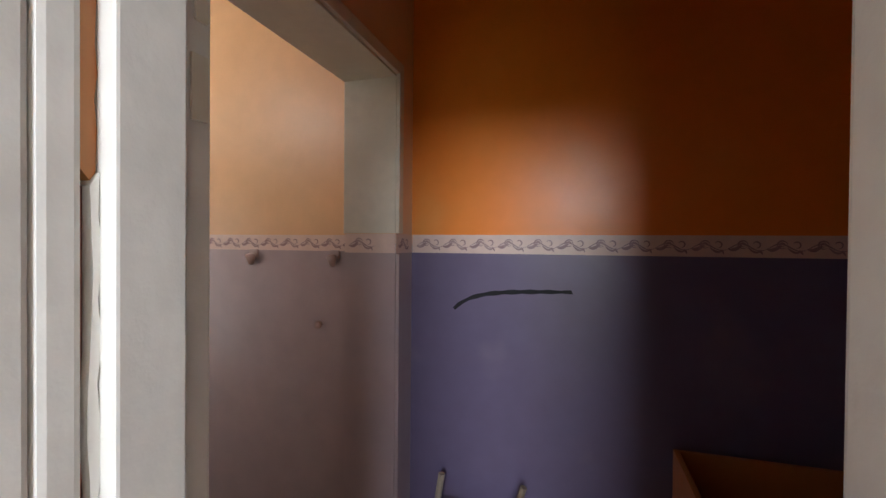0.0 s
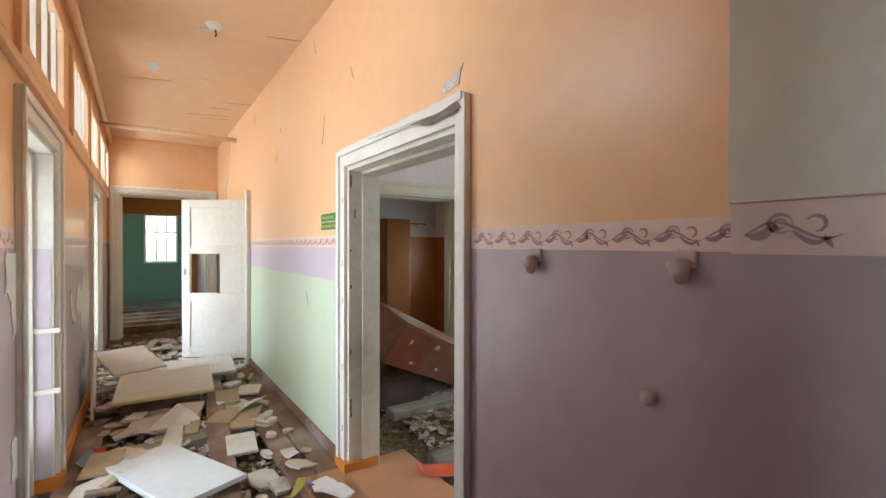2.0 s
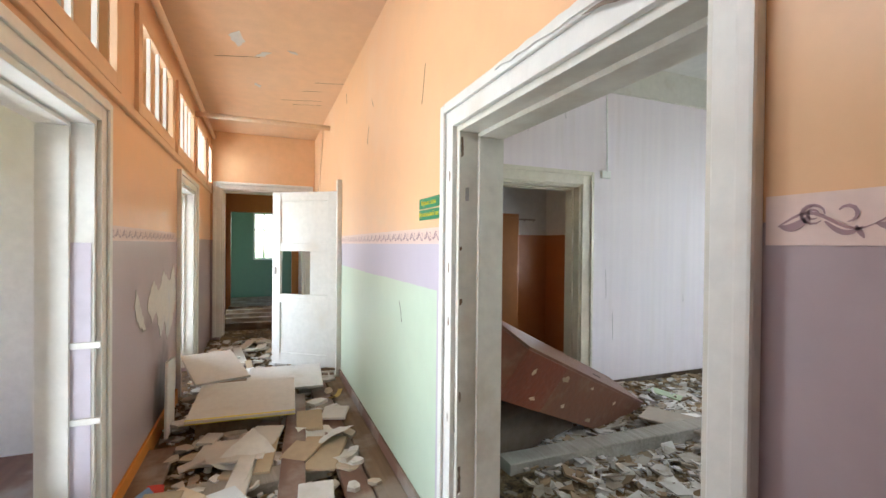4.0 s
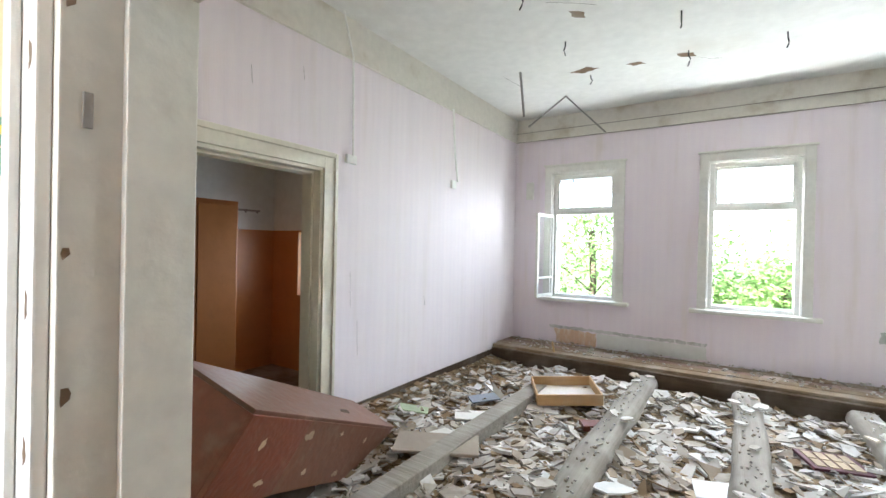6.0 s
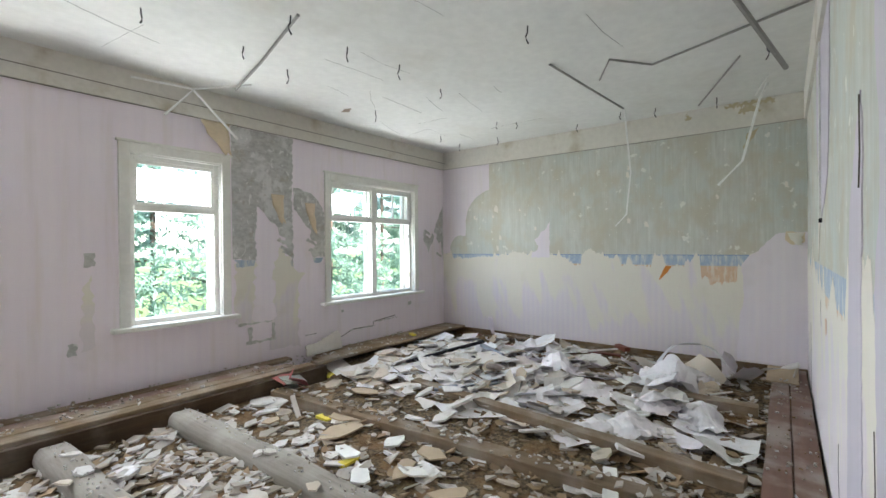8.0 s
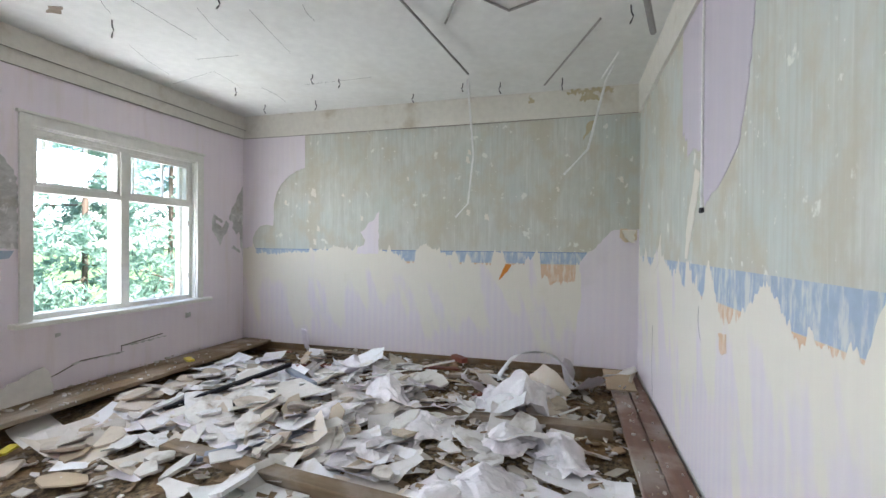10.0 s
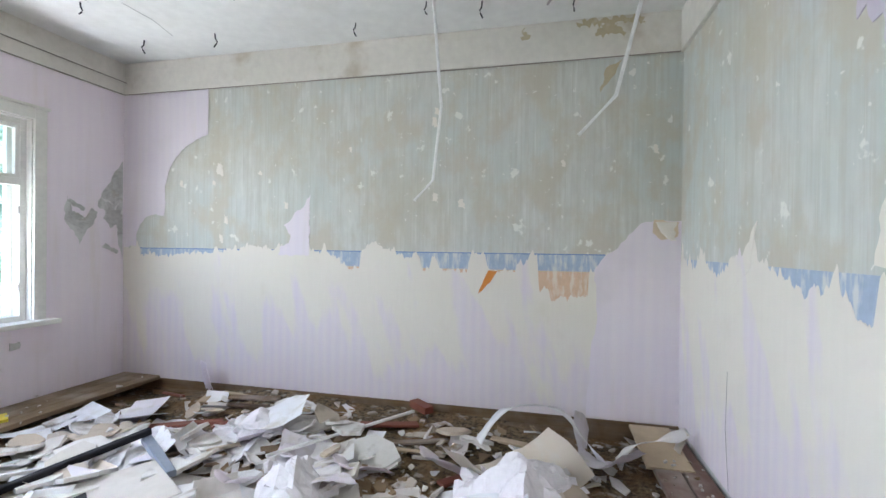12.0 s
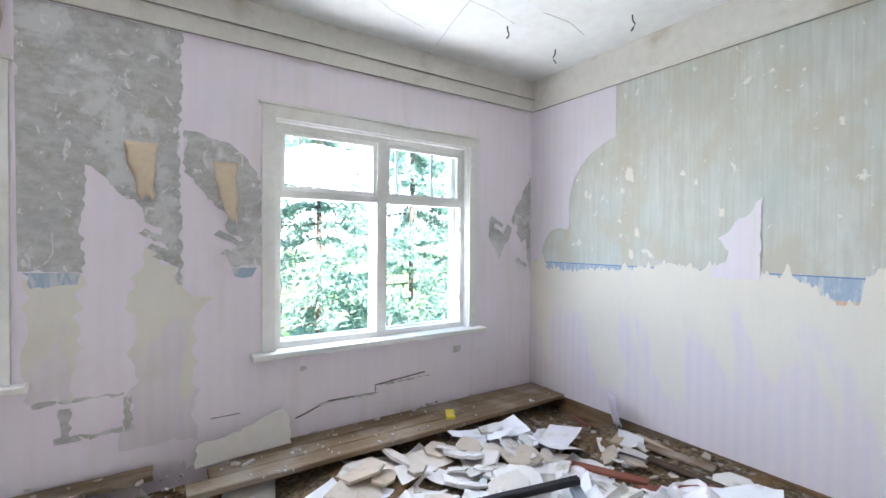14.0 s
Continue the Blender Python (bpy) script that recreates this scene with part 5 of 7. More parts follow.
# ---- small wall things ----
def hook(at):
    h = thing("coat_hook", "mauve overpainted coat hook on the lilac wall", "coat hook", at, group="coat hooks")
    bm = solid((-0.028, 0.028, -0.012, 0, -0.02, 0.025), bevel=0.006)
    part("plate", bm, M_HOOK, h)
    bm = bmesh.new()
    bmesh.ops.create_cone(bm, cap_ends=True, segments=12, radius1=0.012, radius2=0.03, depth=0.06, matrix=pose(0, -0.03, -0.03, 12, 0, 0))
    bmesh.ops.bevel(bm, geom=[e for e in bm.edges if len(e.link_faces) == 2 and e.calc_face_angle() > 1], offset=0.006, segments=2, affect="EDGES")
    part("prong", bm, M_HOOK, h, smooth=True)
    return h


M_HOOK = worn("overpainted_metal", (0.50, 0.38, 0.36), (0.36, 0.28, 0.28), 0.35, 10, 40, 0.4, 0.2)
hook(pose(-1.16, CY1, 1.43))
hook(pose(-0.665, CY1, 1.43))
bm = bmesh.new()
bmesh.ops.create_uvsphere(bm, u_segments=14, v_segments=8, radius=0.02, matrix=pose(0, -0.022, 0) @ Matrix.Diagonal((1, 0.8, 1, 1)))
bmesh.ops.create_cone(bm, cap_ends=True, segments=12, radius1=0.012, radius2=0.012, depth=0.02, matrix=pose(0, -0.008, 0, 90, 0, 0))
tagged(part("coat_peg", bm, M_HOOK, at=pose(-0.75, CY1, 1.07), smooth=True), "small overpainted wooden peg on the lilac wall", "coat peg")

# green two-line door plate
plate = thing("door_sign", "green door plate with two lines of yellow lettering", "sign", pose(-3.15, CY1 - 0.004, 1.632))
M_GREEN = worn("green_enamel", (0.02, 0.22, 0.10), (0.05, 0.25, 0.14), 0.4, 8, 30, 0.2, 0.1)
M_YELLOW = worn("yellow_lettering", (0.75, 0.62, 0.05), (0.6, 0.5, 0.1), 0.5, 8, 30, 0.2, 0.1)
part("plate", solid((-0.145, 0.145, -0.004, 0.002, 0.004, 0.058), bevel=0.0015), M_GREEN, plate)
part("plate", solid((-0.145, 0.145, -0.004, 0.002, -0.056, -0.003), bevel=0.0015), M_GREEN, plate)


def lettering(text, size, at, material, parent):
    c = bpy.data.curves.new("lettering", "FONT")
    c.body, c.size, c.align_x, c.align_y, c.extrude = text, size, "CENTER", "CENTER", 0.0006
    ob = new("lettering", c)
    c.materials.append(material)
    ob.matrix_basis = at
    ob.parent = parent
    return ob


lettering("Музыка залы", 0.034, pose(0, -0.0055, 0.031, 90, 0, 0), M_YELLOW, plate)
lettering("Музыкальный зал", 0.033, pose(0, -0.0055, -0.029, 90, 0, 0), M_YELLOW, plate)

# black brush stroke on the lilac wall
bm = bmesh.new()
prev = None
for i in range(25):
    f = i / 24
    x = -0.005 + 0.509 * f
    z = 1.203 + 0.081 * (1 - math.exp(-6 * f)) + 0.012 * f
    w = 0.0062 + 0.003 * math.sin(3.1 * f) + 0.002 * math.sin(40 * f)
    cur = (bm.verts.new((x - 0.004, 1.6585, z + w)), bm.verts.new((x + 0.004, 1.6585, z - w)))
    if prev:
        bm.faces.new((prev[0], cur[0], cur[1], prev[1]))
    prev = cur
part("paint_stroke", bm, M_BLACK, bpy.data.objects["wall_vestibule_north"], "curved black paint stroke")

# vestibule furniture, mostly below view
box = thing("plywood_box", "orange-brown plywood box against the lilac wall", "box", pose(1.14, 1.36, 0))
part("front", solid((-0.27, 0.27, -0.22, -0.2, 0.0, 0.72), bevel=0.003), M_BROWN, box)
part("side", solid((-0.27, -0.25, -0.2, 0.2, 0.0, 0.74), bevel=0.003), M_BROWN, box)
part("side", solid((0.25, 0.27, -0.2, 0.2, 0.0, 0.72), bevel=0.003), M_BROWN, box)
part("back", solid((-0.25, 0.25, 0.18, 0.2, 0.0, 0.74), bevel=0.003), M_BROWN, box)
chair = thing("broken_chair", "broken wooden chair with upturned legs", "chair", pose(0.12, 1.38, 0))
part("seat", solid((-0.17, 0.17, -0.14, 0.16, 0.38, 0.41), bevel=0.012), timber("pale_ply", (0.55, 0.40, 0.24), (0.40, 0.26, 0.14), (3, 3, 3), 0.6, 0.3), chair)
for x, y, lean in ((-0.15, 0.13, 0.02), (0.17, 0.13, 0.04), (-0.15, -0.12, 0.0), (0.15, -0.12, 0.0)):
    part("leg", tube([(x, y, 0.0), (x, y, 0.40), (x + lean, y, 0.53 if y > 0 else 0.42)], 0.014), M_OLD_BOARD, chair)


# ---- pipes, conduits and hooks ----
tagged(part("ceiling_pipe", tube([(-6.85, CY0 + 0.01, 2.93), (-6.8, 1.0, 2.92), (-6.76, CY1 - 0.01, 2.91)], 0.03), M_PIPE, smooth=True), "orange overpainted pipe across the corridor ceiling", "pipe")
tagged(part("drop_pipe", tube([(-6.78, 1.66, 2.92), (-6.85, 1.62, 2.1)], 0.008), M_PIPE, smooth=True), "thin overpainted conduit hanging by the corridor wall", "conduit")
tagged(part("wall_pipe", tube([(-2.0, CY0 + 0.05, 3.08), (-5.0, CY0 + 0.06, 3.06), (-8.55, CY0 + 0.05, 3.04)], 0.03), M_PIPE, smooth=True), "overpainted pipe along the top of the corridor wall", "pipe")
M_LATH = worn("white_conduit", (0.84, 0.84, 0.81), (0.5, 0.48, 0.44), 0.6, 8, 30, 0.4, 0.2)
M_DARKLATH = worn("grey_conduit", (0.28, 0.27, 0.25), (0.45, 0.44, 0.42), 0.6, 8, 30, 0.5, 0.2)


def strip(points, width, material, label):
    return tagged(part("cable_duct", tube(points, width, 6), material), label, "cable duct", group="loose cable ducts")


W_ = "white cable duct hanging loose from the ceiling"
G_ = "grey cable duct hanging loose from the ceiling"
strip([(4.70, 4.22, CEIL), (4.69, 4.14, 2.55), (4.69, 4.20, 1.98), (4.69, 4.35, 1.82)], 0.012, M_LATH, W_)
strip([(4.69, 2.62, CEIL), (4.69, 2.70, 3.25), (4.69, 2.87, 2.55), (4.69, 3.12, 2.28)], 0.014, M_LATH, W_)
strip([(4.35, 2.6, CEIL), (4.69, 2.74, 3.3)], 0.010, M_LATH, W_)
strip([(2.60, 4.38, CEIL - 0.01), (4.2, 4.1, 3.30)], 0.012, M_DARKLATH, G_)
strip([(2.72, 2.30, CEIL - 0.012), (3.27, 3.55, CEIL - 0.012), (2.86, 3.86, CEIL - 0.012), (3.3, 4.1, CEIL - 0.03)], 0.011, M_DARKLATH, G_)
strip([(2.15, 2.80, CEIL), (3.3, 2.46, 3.12)], 0.024, M_DARKLATH, G_)
strip([(3.6, 2.82, CEIL - 0.01), (4.9, 3.35, CEIL - 0.07)], 0.011, M_DARKLATH, G_)
strip([(-4.2, 7.1, 3.09), (-3.7, 7.1, CEIL - 0.01), (-3.2, 7.1, 2.90)], 0.012, M_DARKLATH, G_)
strip([(0.42, 5.55, CEIL - 0.012), (0.70, 6.6, CEIL - 0.03), (0.86, 7.4, 3.36)], 0.015, M_DARKLATH, G_)
strip([(0.20, 7.6, 2.96), (0.49, 7.6, 3.30), (0.98, 7.6, 2.85)], 0.014, M_LATH, W_)
strip([(-0.10, 7.6, 3.27), (0.49, 7.6, 3.31), (1.0, 7.3, CEIL - 0.005)], 0.012, M_LATH, W_)
strip([(-3.9, 6.1, CEIL), (-3.95, 6.35, 3.0)], 0.014, M_DARKLATH, G_)
strip([(-4.66, 4.15, CEIL), (-4.69, 4.30, 3.1), (-4.69, 4.32, 2.24)], 0.009, M_LATH, "white cable duct running down the pink wall")
strip([(-4.69, 5.97, 3.1), (-4.69, 6.02, 2.6), (-4.66, 6.05, 2.24)], 0.012, M_LATH, "white cable duct hanging off the pink wall")
strip([(2.745, RY0 + 0.012, 3.09), (2.735, RY0 + 0.012, 1.745)], 0.007, M_LATH, "white cable duct down the stripped wall")
tagged(part("junction_box", solid((-4.73, -4.70, 4.26, 4.38, 2.17, 2.25), bevel=0.006), M_LATH), "small white socket box on the pink wall", "socket")
tagged(part("junction_box", solid((-4.73, -4.70, 6.0, 6.09, 2.16, 2.26), bevel=0.006), M_LATH), "small white socket box on the pink wall", "socket")
tagged(part("junction_box", solid((2.712, 2.762, RY0, RY0 + 0.02, 1.712, 1.745), bevel=0.005), M_BLACK), "small black socket box under the duct", "socket")
tagged(part("meter_box", solid((-4.53, -4.42, RY1 - 0.05, RY1, 2.2, 2.46), bevel=0.006), M_WHITE), "small white switch box beside the window", "switch box")

hook_mesh = mesh_of(tube([(0, 0, 0.0), (0.004, 0.0, -0.05), (0.02, 0.006, -0.075), (0.012, 0.0, -0.10), (-0.006, 0, -0.13)], 0.006, 6), "ceiling_hook", M_BLACK)
rnd = random.Random(5)
spots = [(1.0, 6.6), (1.65, 5.6), (1.05, 5.7), (1.75, 4.2), (2.55, 6.9), (2.46, 5.7), (4.1, 5.9), (4.8, 4.3), (4.88, 3.86), (4.92, 3.15), (5.0, 5.0), (4.92, 6.38), (4.9, 7.16), (4.3, 5.68), (4.23, 7.08), (3.46, 2.6)]
spots += [(-3.3 + 0.95 * i + rnd.uniform(-0.1, 0.1), 4.6 + 0.95 * j + rnd.uniform(-0.1, 0.1)) for i in range(5) for j in range(3)]
for x, y in spots:
    h = tagged(new("ceiling_hook", hook_mesh), "short black wire hook hanging from the ceiling", "wire hook", "ceiling hooks")
    h.matrix_basis = pose(x, y, CEIL + 0.004, 0, 0, rnd.uniform(0, 360)) @ Matrix.Diagonal((1, 1, rnd.uniform(0.8, 1.25), 1))

# broken holes and flakes in the hall ceiling
for k, (x, y, s) in enumerate([(-3.28, 6.4, 0.16), (-2.76, 6.5, 0.10), (-2.29, 6.52, 0.11), (-3.0, 5.2, 0.1), (2.3, 7.2, 0.12)]):
    bm = torn("x", 0, [(-s, 0), (-0.2 * s, 0.5 * s), (s, 0.1 * s), (0.3 * s, -0.5 * s)], 200 + k, jag=0.015, thick=0.003)
    part("bare_lath", bm, M_OLD_BOARD, bpy.data.objects["ceiling_hall"], at=pose(x, y, CEIL - 0.001, -90, 0, 20 * k))


# ---- plaster, paper and rubbish on the floor ----
def pile(x, y):
    """How high the heap of rubbish at the east end rises."""
    fx = max(0.0, min(1.0, (x - 1.7) / 1.4))
    fy = max(0.0, 1 - abs(y - 5.6) / 2.6)
    return 0.12 * fx * fx * (3 - 2 * fx) * fy


def ground_z(x, y):
    return -0.14 + 0.05 * noise.fractal((x, y, -0.14), 0.9, 2.1, 4) + pile(x, y) + 0.11 * max(0.0, 1 - (x - RX0) / 0.6)


for v in floor.data.vertices:
    v.co.z = ground_z(v.co.x, v.co.y)


def shard_mesh(seed, thick, material, name):
    rnd = random.Random(seed)
    n = rnd.randint(5, 8)
    angs = sorted(rnd.uniform(0, 2 * math.pi) for _ in range(n))
    angs = [2 * math.pi * (i + rnd.uniform(-0.3, 0.3)) / n for i in range(n)]
    asp = rnd.uniform(0.5, 1.0)
    pts = [(math.cos(a) * rnd.uniform(0.65, 1.05), math.sin(a) * rnd.uniform(0.65, 1.05) * asp) for a in angs]
    bm = bmesh.new()
    top = [bm.verts.new((x, y, thick)) for x, y in pts]
    low = [bm.verts.new((x * 1.03, y * 1.03, 0)) for x, y in pts]
    bm.faces.new(top)
    bm.faces.new(low[::-1])
    for i in range(n):
        j = (i + 1) % n
        bm.faces.new((low[i], low[j], top[j], top[i]))
    return mesh_of(bm, name, material)


shards = [shard_mesh(300 + k, 0.10 + 0.05 * (k % 3), M_PLASTER, "plaster_shard") for k in range(16)]
rnd = random.Random(11)


def clear(x, y):
    return RX0 + 0.12 < x < RX1 - 0.12 and RY0 + 0.15 < y < 7.1


count = 0
while count < 290:
    x, y = rnd.uniform(-4.5, 5.0), rnd.uniform(3.0, 7.08)
    if x < -3.2 and y < 4.6 or (x > 0.3 and rnd.random() < 0.55):
        continue
    s = rnd.choice((0.06, 0.08, 0.1, 0.12, 0.14, 0.17, 0.2))
    ob = tagged(new("plaster_shard", rnd.choice(shards)), "broken flat shard of whitewashed plaster in the rubble", "plaster shard", "plaster shards in the hall")
    on_log = min(abs(x - c) for c in (-2.7, -1.73, -0.8, 0.16)) < 0.12
    s = min(s, 0.08) if on_log else s
    z = (0.0 if on_log else ground_z(x, y)) + rnd.uniform(-0.008, 0.01)
    ob.matrix_basis = pose(x, y, z, rnd.gauss(0, 9), rnd.gauss(0, 9), rnd.uniform(0, 360)) @ Matrix.Diagonal((s, s * rnd.uniform(0.6, 1.2), 0.11, 1))
    count += 1


def scatter(name, n, region, z_of, size, seed, label, material=M_CHIPS):
    """Countless chips as one mesh: flat irregular prisms."""
    rnd = random.Random(seed)
    verts, faces = [], []
    made = 0
    while made < n:
        x, y = region(rnd)
        if 0.3 < x and rnd.random() < (0.88 if 4.3 < x and y > 2.7 else 0.6):
            continue
        s = rnd.uniform(*size) * rnd.choice((0.5, 0.7, 1.0, 1.0, 1.4))
        t = rnd.uniform(0.006, 0.016)
        k = rnd.randint(3, 5)
        z = z_of(x, y) + rnd.uniform(-0.004, 0.02)
        m = pose(x, y, z, rnd.gauss(0, 14), rnd.gauss(0, 14), rnd.uniform(0, 360))
        ln = rnd.choice((1, 1, 1, 1.4, 1.8))
        base = len(verts)
        pts = [(s * ln * math.cos(2 * math.pi * (i + rnd.uniform(-.25, .25)) / k), s / ln ** 0.5 * math.sin(2 * math.pi * (i + rnd.uniform(-.25, .25)) / k)) for i in range(k)]
        verts += [tuple(m @ Vector((a, b, 0))) for a, b in pts] + [tuple(m @ Vector((a, b, t))) for a, b in pts]
        faces.append([base + k + i for i in range(k)])
        faces += [[base + i, base + (i + 1) % k, base + k + (i + 1) % k, base + k + i] for i in range(k)]
        made += 1
    me = bpy.data.meshes.new(name)
    me.from_pydata(verts, [], faces)
    me.materials.append(material)
    return tagged(new(name, me), label, "rubble", kind="stuff")


scatter("plaster_rubble", 7800, lambda r: (r.uniform(RX0 + 0.05, RX1 - 0.08), min(r.uniform(2.5, 7.15), r.uniform(2.9, 8.0))), ground_z, (0.018, 0.066), 21, "fine plaster and wood rubble between the joists")
scatter("corridor_rubble", 2200, lambda r: (r.uniform(-8.5, -1.2), r.uniform(CY0 + 0.03, CY1 - 0.03)), lambda x, y: -0.05 + 0.03 * noise.fractal((x, y, -0.05), 0.9, 2.1, 4), (0.012, 0.045), 22, "fine plaster and paper rubble on the corridor floor")
scatter("ledge_dust", 500, lambda r: (r.uniform(RX0 + 0.1, 5.2), r.uniform(7.3, 7.88)), lambda x, y: 0.082 if x < 1.5 else 0.04, (0.006, 0.022), 23, "plaster crumbs on the floorboards under the windows", M_FLAKE)
scatter("joist_dust", 120, lambda r: (lambda f: (1.42 - 0.27 * f + r.uniform(-0.08, 0.08), 3.0 + 4.1 * f))(r.random()), lambda x, y: -0.06, (0.008, 0.03), 26, "plaster crumbs and splinters on the squared joists")
scatter("edge_dust", 110, lambda r: (r.uniform(1.3, RX1 - 0.06), RY0 + r.uniform(0.03, 0.34)), lambda x, y: -0.02, (0.005, 0.014), 27, "plaster crumbs on the boards along the stripped wall")
scatter("log_dust", 500, lambda r: (r.choice((-2.7, -1.73, -0.8, 0.16)) + r.uniform(-0.07, 0.07), r.uniform(2.6, 7.1)), lambda x, y: 0.0, (0.004, 0.012), 24, "plaster crumbs lying on the log joists", M_FLAKE)


scatter("plaster_flakes", 1700, lambda r: (r.uniform(RX0 + 0.3, 0.75), r.uniform(3.0, 7.1)), lambda x, y: ground_z(x, y) + 0.012, (0.035, 0.078), 25, "flat broken flakes of plaster between the joists", M_FLAKE)
# curled sheets of wallpaper
def sheet_mesh(seed, w, h, curl, fine=False):
    """A torn sheet: nearly flat with straight creases, or (fine) softly crumpled."""
    rnd = random.Random(seed)
    bm = bmesh.new()
    nx, ny = (14, 11) if fine else (6, 4)
    ph, ax = rnd.uniform(0, 6), rnd.uniform(0.6, 1.6)
    c0, c1, shear = rnd.uniform(0.35, 1.0), rnd.uniform(0.6, 1.0), rnd.uniform(-0.3, 0.3)
    cut = [c0 + (c1 - c0) * i / nx + rnd.uniform(-0.02, 0.02) for i in range(nx + 1)]
    fold = rnd.uniform(-0.3, 0.3)
    g = []
    for i in range(nx + 1):
        row = []
        for j in range(ny + 1):
            u, v = i / nx - 0.5, (j / ny - 0.5) * cut[i]
            roll = max(0.0, abs(u * ax) - 0.33) ** 2 * 9
            crease = abs(u + 0.4 * v - fold)
            z = curl * (roll + 0.8 * crease + 0.25 * math.sin(ph + 4 * u * ax + 2.5 * v) + (0.3 if fine else 0.12) * noise.noise((u * 2.6 + seed, v * 2.6, ph)))
            row.append(bm.verts.new(((u + shear * v) * w, v * h, z)))
        g.append(row)
    low = min(v.co.z for v in bm.verts)
    for v in bm.verts:
        v.co.z -= low
    for i in range(nx):
        for j in range(ny):
            bm.faces.new((g[i][j], g[i + 1][j], g[i + 1][j + 1], g[i][j + 1]))
    return mesh_of(bm, "paper_sheet", M_SCRAP, fine)


sheets = [sheet_mesh(500 + k, *wh) for k, wh in enumerate([(0.5, 0.34, 0.03), (0.7, 0.3, 0.04), (0.4, 0.4, 0.05), (0.34, 0.26, 0.03), (0.8, 0.4, 0.04), (0.6, 0.5, 0.06), (0.28, 0.2, 0.03), (0.55, 0.24, 0.05), (0.24, 0.12, 0.015), (0.4, 0.1, 0.02)])]
curls = [sheet_mesh(560 + k, *wh, True) for k, wh in enumerate([(0.7, 0.5, 0.15), (0.55, 0.5, 0.17), (0.8, 0.35, 0.14)])]
rnd = random.Random(31)
for k in range(290):
    x, y = rnd.uniform(1.9, 5.1), rnd.uniform(2.9, 7.25)
    if x < 2.5 and y < 3.6 or (x > 4.3 and rnd.random() < 0.75) or (y < 4.2 and rnd.random() < 0.5):
        continue
    ob = tagged(new("paper_sheet", sheets[k % len(sheets)]), "crumpled torn sheet of old wallpaper on the heap", "wallpaper", "torn wallpaper on the heap")
    ob.matrix_basis = pose(x, y, ground_z(x, y) + rnd.uniform(-0.005, 0.03), rnd.gauss(0, 6), rnd.gauss(0, 6), rnd.uniform(0, 360)) @ Matrix.Diagonal((*[rnd.uniform(0.6, 1.0)] * 3, 1))
for k, (x, y, s, rz, rx) in enumerate([(3.95, 4.85, 1.15, 30, 12), (3.75, 3.75, 1.2, 80, 10), (4.35, 3.55, 1.0, -60, 25), (3.3, 3.5, 1.1, 10, 5), (4.5, 5.5, 1.1, 100, 8), (4.75, 3.0, 0.9, 20, 30)]):
    ob = tagged(new("paper_sheet", curls[k % 3]), "large curling length of torn wallpaper, pale side up", "wallpaper", "torn wallpaper on the heap")
    ob.matrix_basis = pose(x, y, ground_z(x, y) + 0.02, rx, 0, rz) @ Matrix.Diagonal((s, s, s * 1.15, 1))



def crumple_mesh(seed, w, h, amp):
    """A stiff sheet of paper folded and crushed into sharp ridges, with a torn outline."""
    bm = bmesh.new()
    nx, ny = 20, 16
    g = []
    for i in range(nx + 1):
        row = []
        for j in range(ny + 1):
            u, v = i / nx - 0.5, j / ny - 0.5
            edge = 1 + 0.13 * noise.noise((u * 7, v * 7, seed)) + 0.25 * noise.noise((u * 2, v * 2, seed + 9.0))
            ridge = (1 - abs(noise.noise((u * 2.1 + seed, v * 2.1, 1.0))) * 2.2) + 0.5 * (1 - abs(noise.noise((u * 4.5, v * 4.5 + seed, 4.0))) * 2.2) + 0.16 * noise.noise((u * 11, v * 11, seed))
            peak = max(0.0, 1 - 2.2 * math.hypot(u + 0.1, v - 0.05))
            row.append(bm.verts.new((u * w * edge + 0.05 * w * noise.noise((v * 3, u * 3, seed)), v * h * edge, amp * (0.28 * ridge + 0.75 * peak))))
        g.append(row)
    low = min(v.co.z for v in bm.verts)
    for v in bm.verts:
        v.co.z -= low
    for i in range(nx):
        for j in range(ny):
            bm.faces.new((g[i][j], g[i + 1][j], g[i + 1][j + 1], g[i][j + 1]))
    return mesh_of(bm, "paper_sheet", M_CRUMPLE)


M_CRUMPLE = worn("pale_crumpled_paper", (0.80, 0.77, 0.78), (0.66, 0.58, 0.48), 0.75, 3, 25, 0.5, 0.2, local=True)
crumples = [crumple_mesh(3 + k * 5, *wh) for k, wh in enumerate([(0.72, 0.5, 0.29), (0.6, 0.55, 0.22), (0.85, 0.55, 0.13), (0.62, 0.38, 0.36)])]
for k, (x, y, s, rz) in enumerate([(3.75, 4.78, 1.0, 25), (3.9, 3.55, 1.0, 80), (3.35, 4.25, 1.0, 10), (4.2, 3.45, 0.9, 130), (3.2, 3.55, 0.9, 60), (3.25, 5.1, 0.9, 100), (2.55, 3.6, 0.9, 40), (2.2, 3.9, 0.8, 150), (4.55, 5.6, 0.9, 70), (3.05, 3.1, 0.8, 200), (4.3, 6.3, 0.7, 20), (2.75, 4.5, 0.9, 300)]):
    ob = tagged(new("paper_sheet", crumples[(0, 3, 2, 0, 1, 2, 1, 2, 1, 0, 2, 2)[k]]), "large pale sheet of wallpaper crushed into stiff folds", "wallpaper", "torn wallpaper on the heap")
    ob.matrix_basis = pose(x, y, ground_z(x, y) - 0.01, 0, 0, rz) @ Matrix.Diagonal((s, s, s, 1))

rnd = random.Random(44)
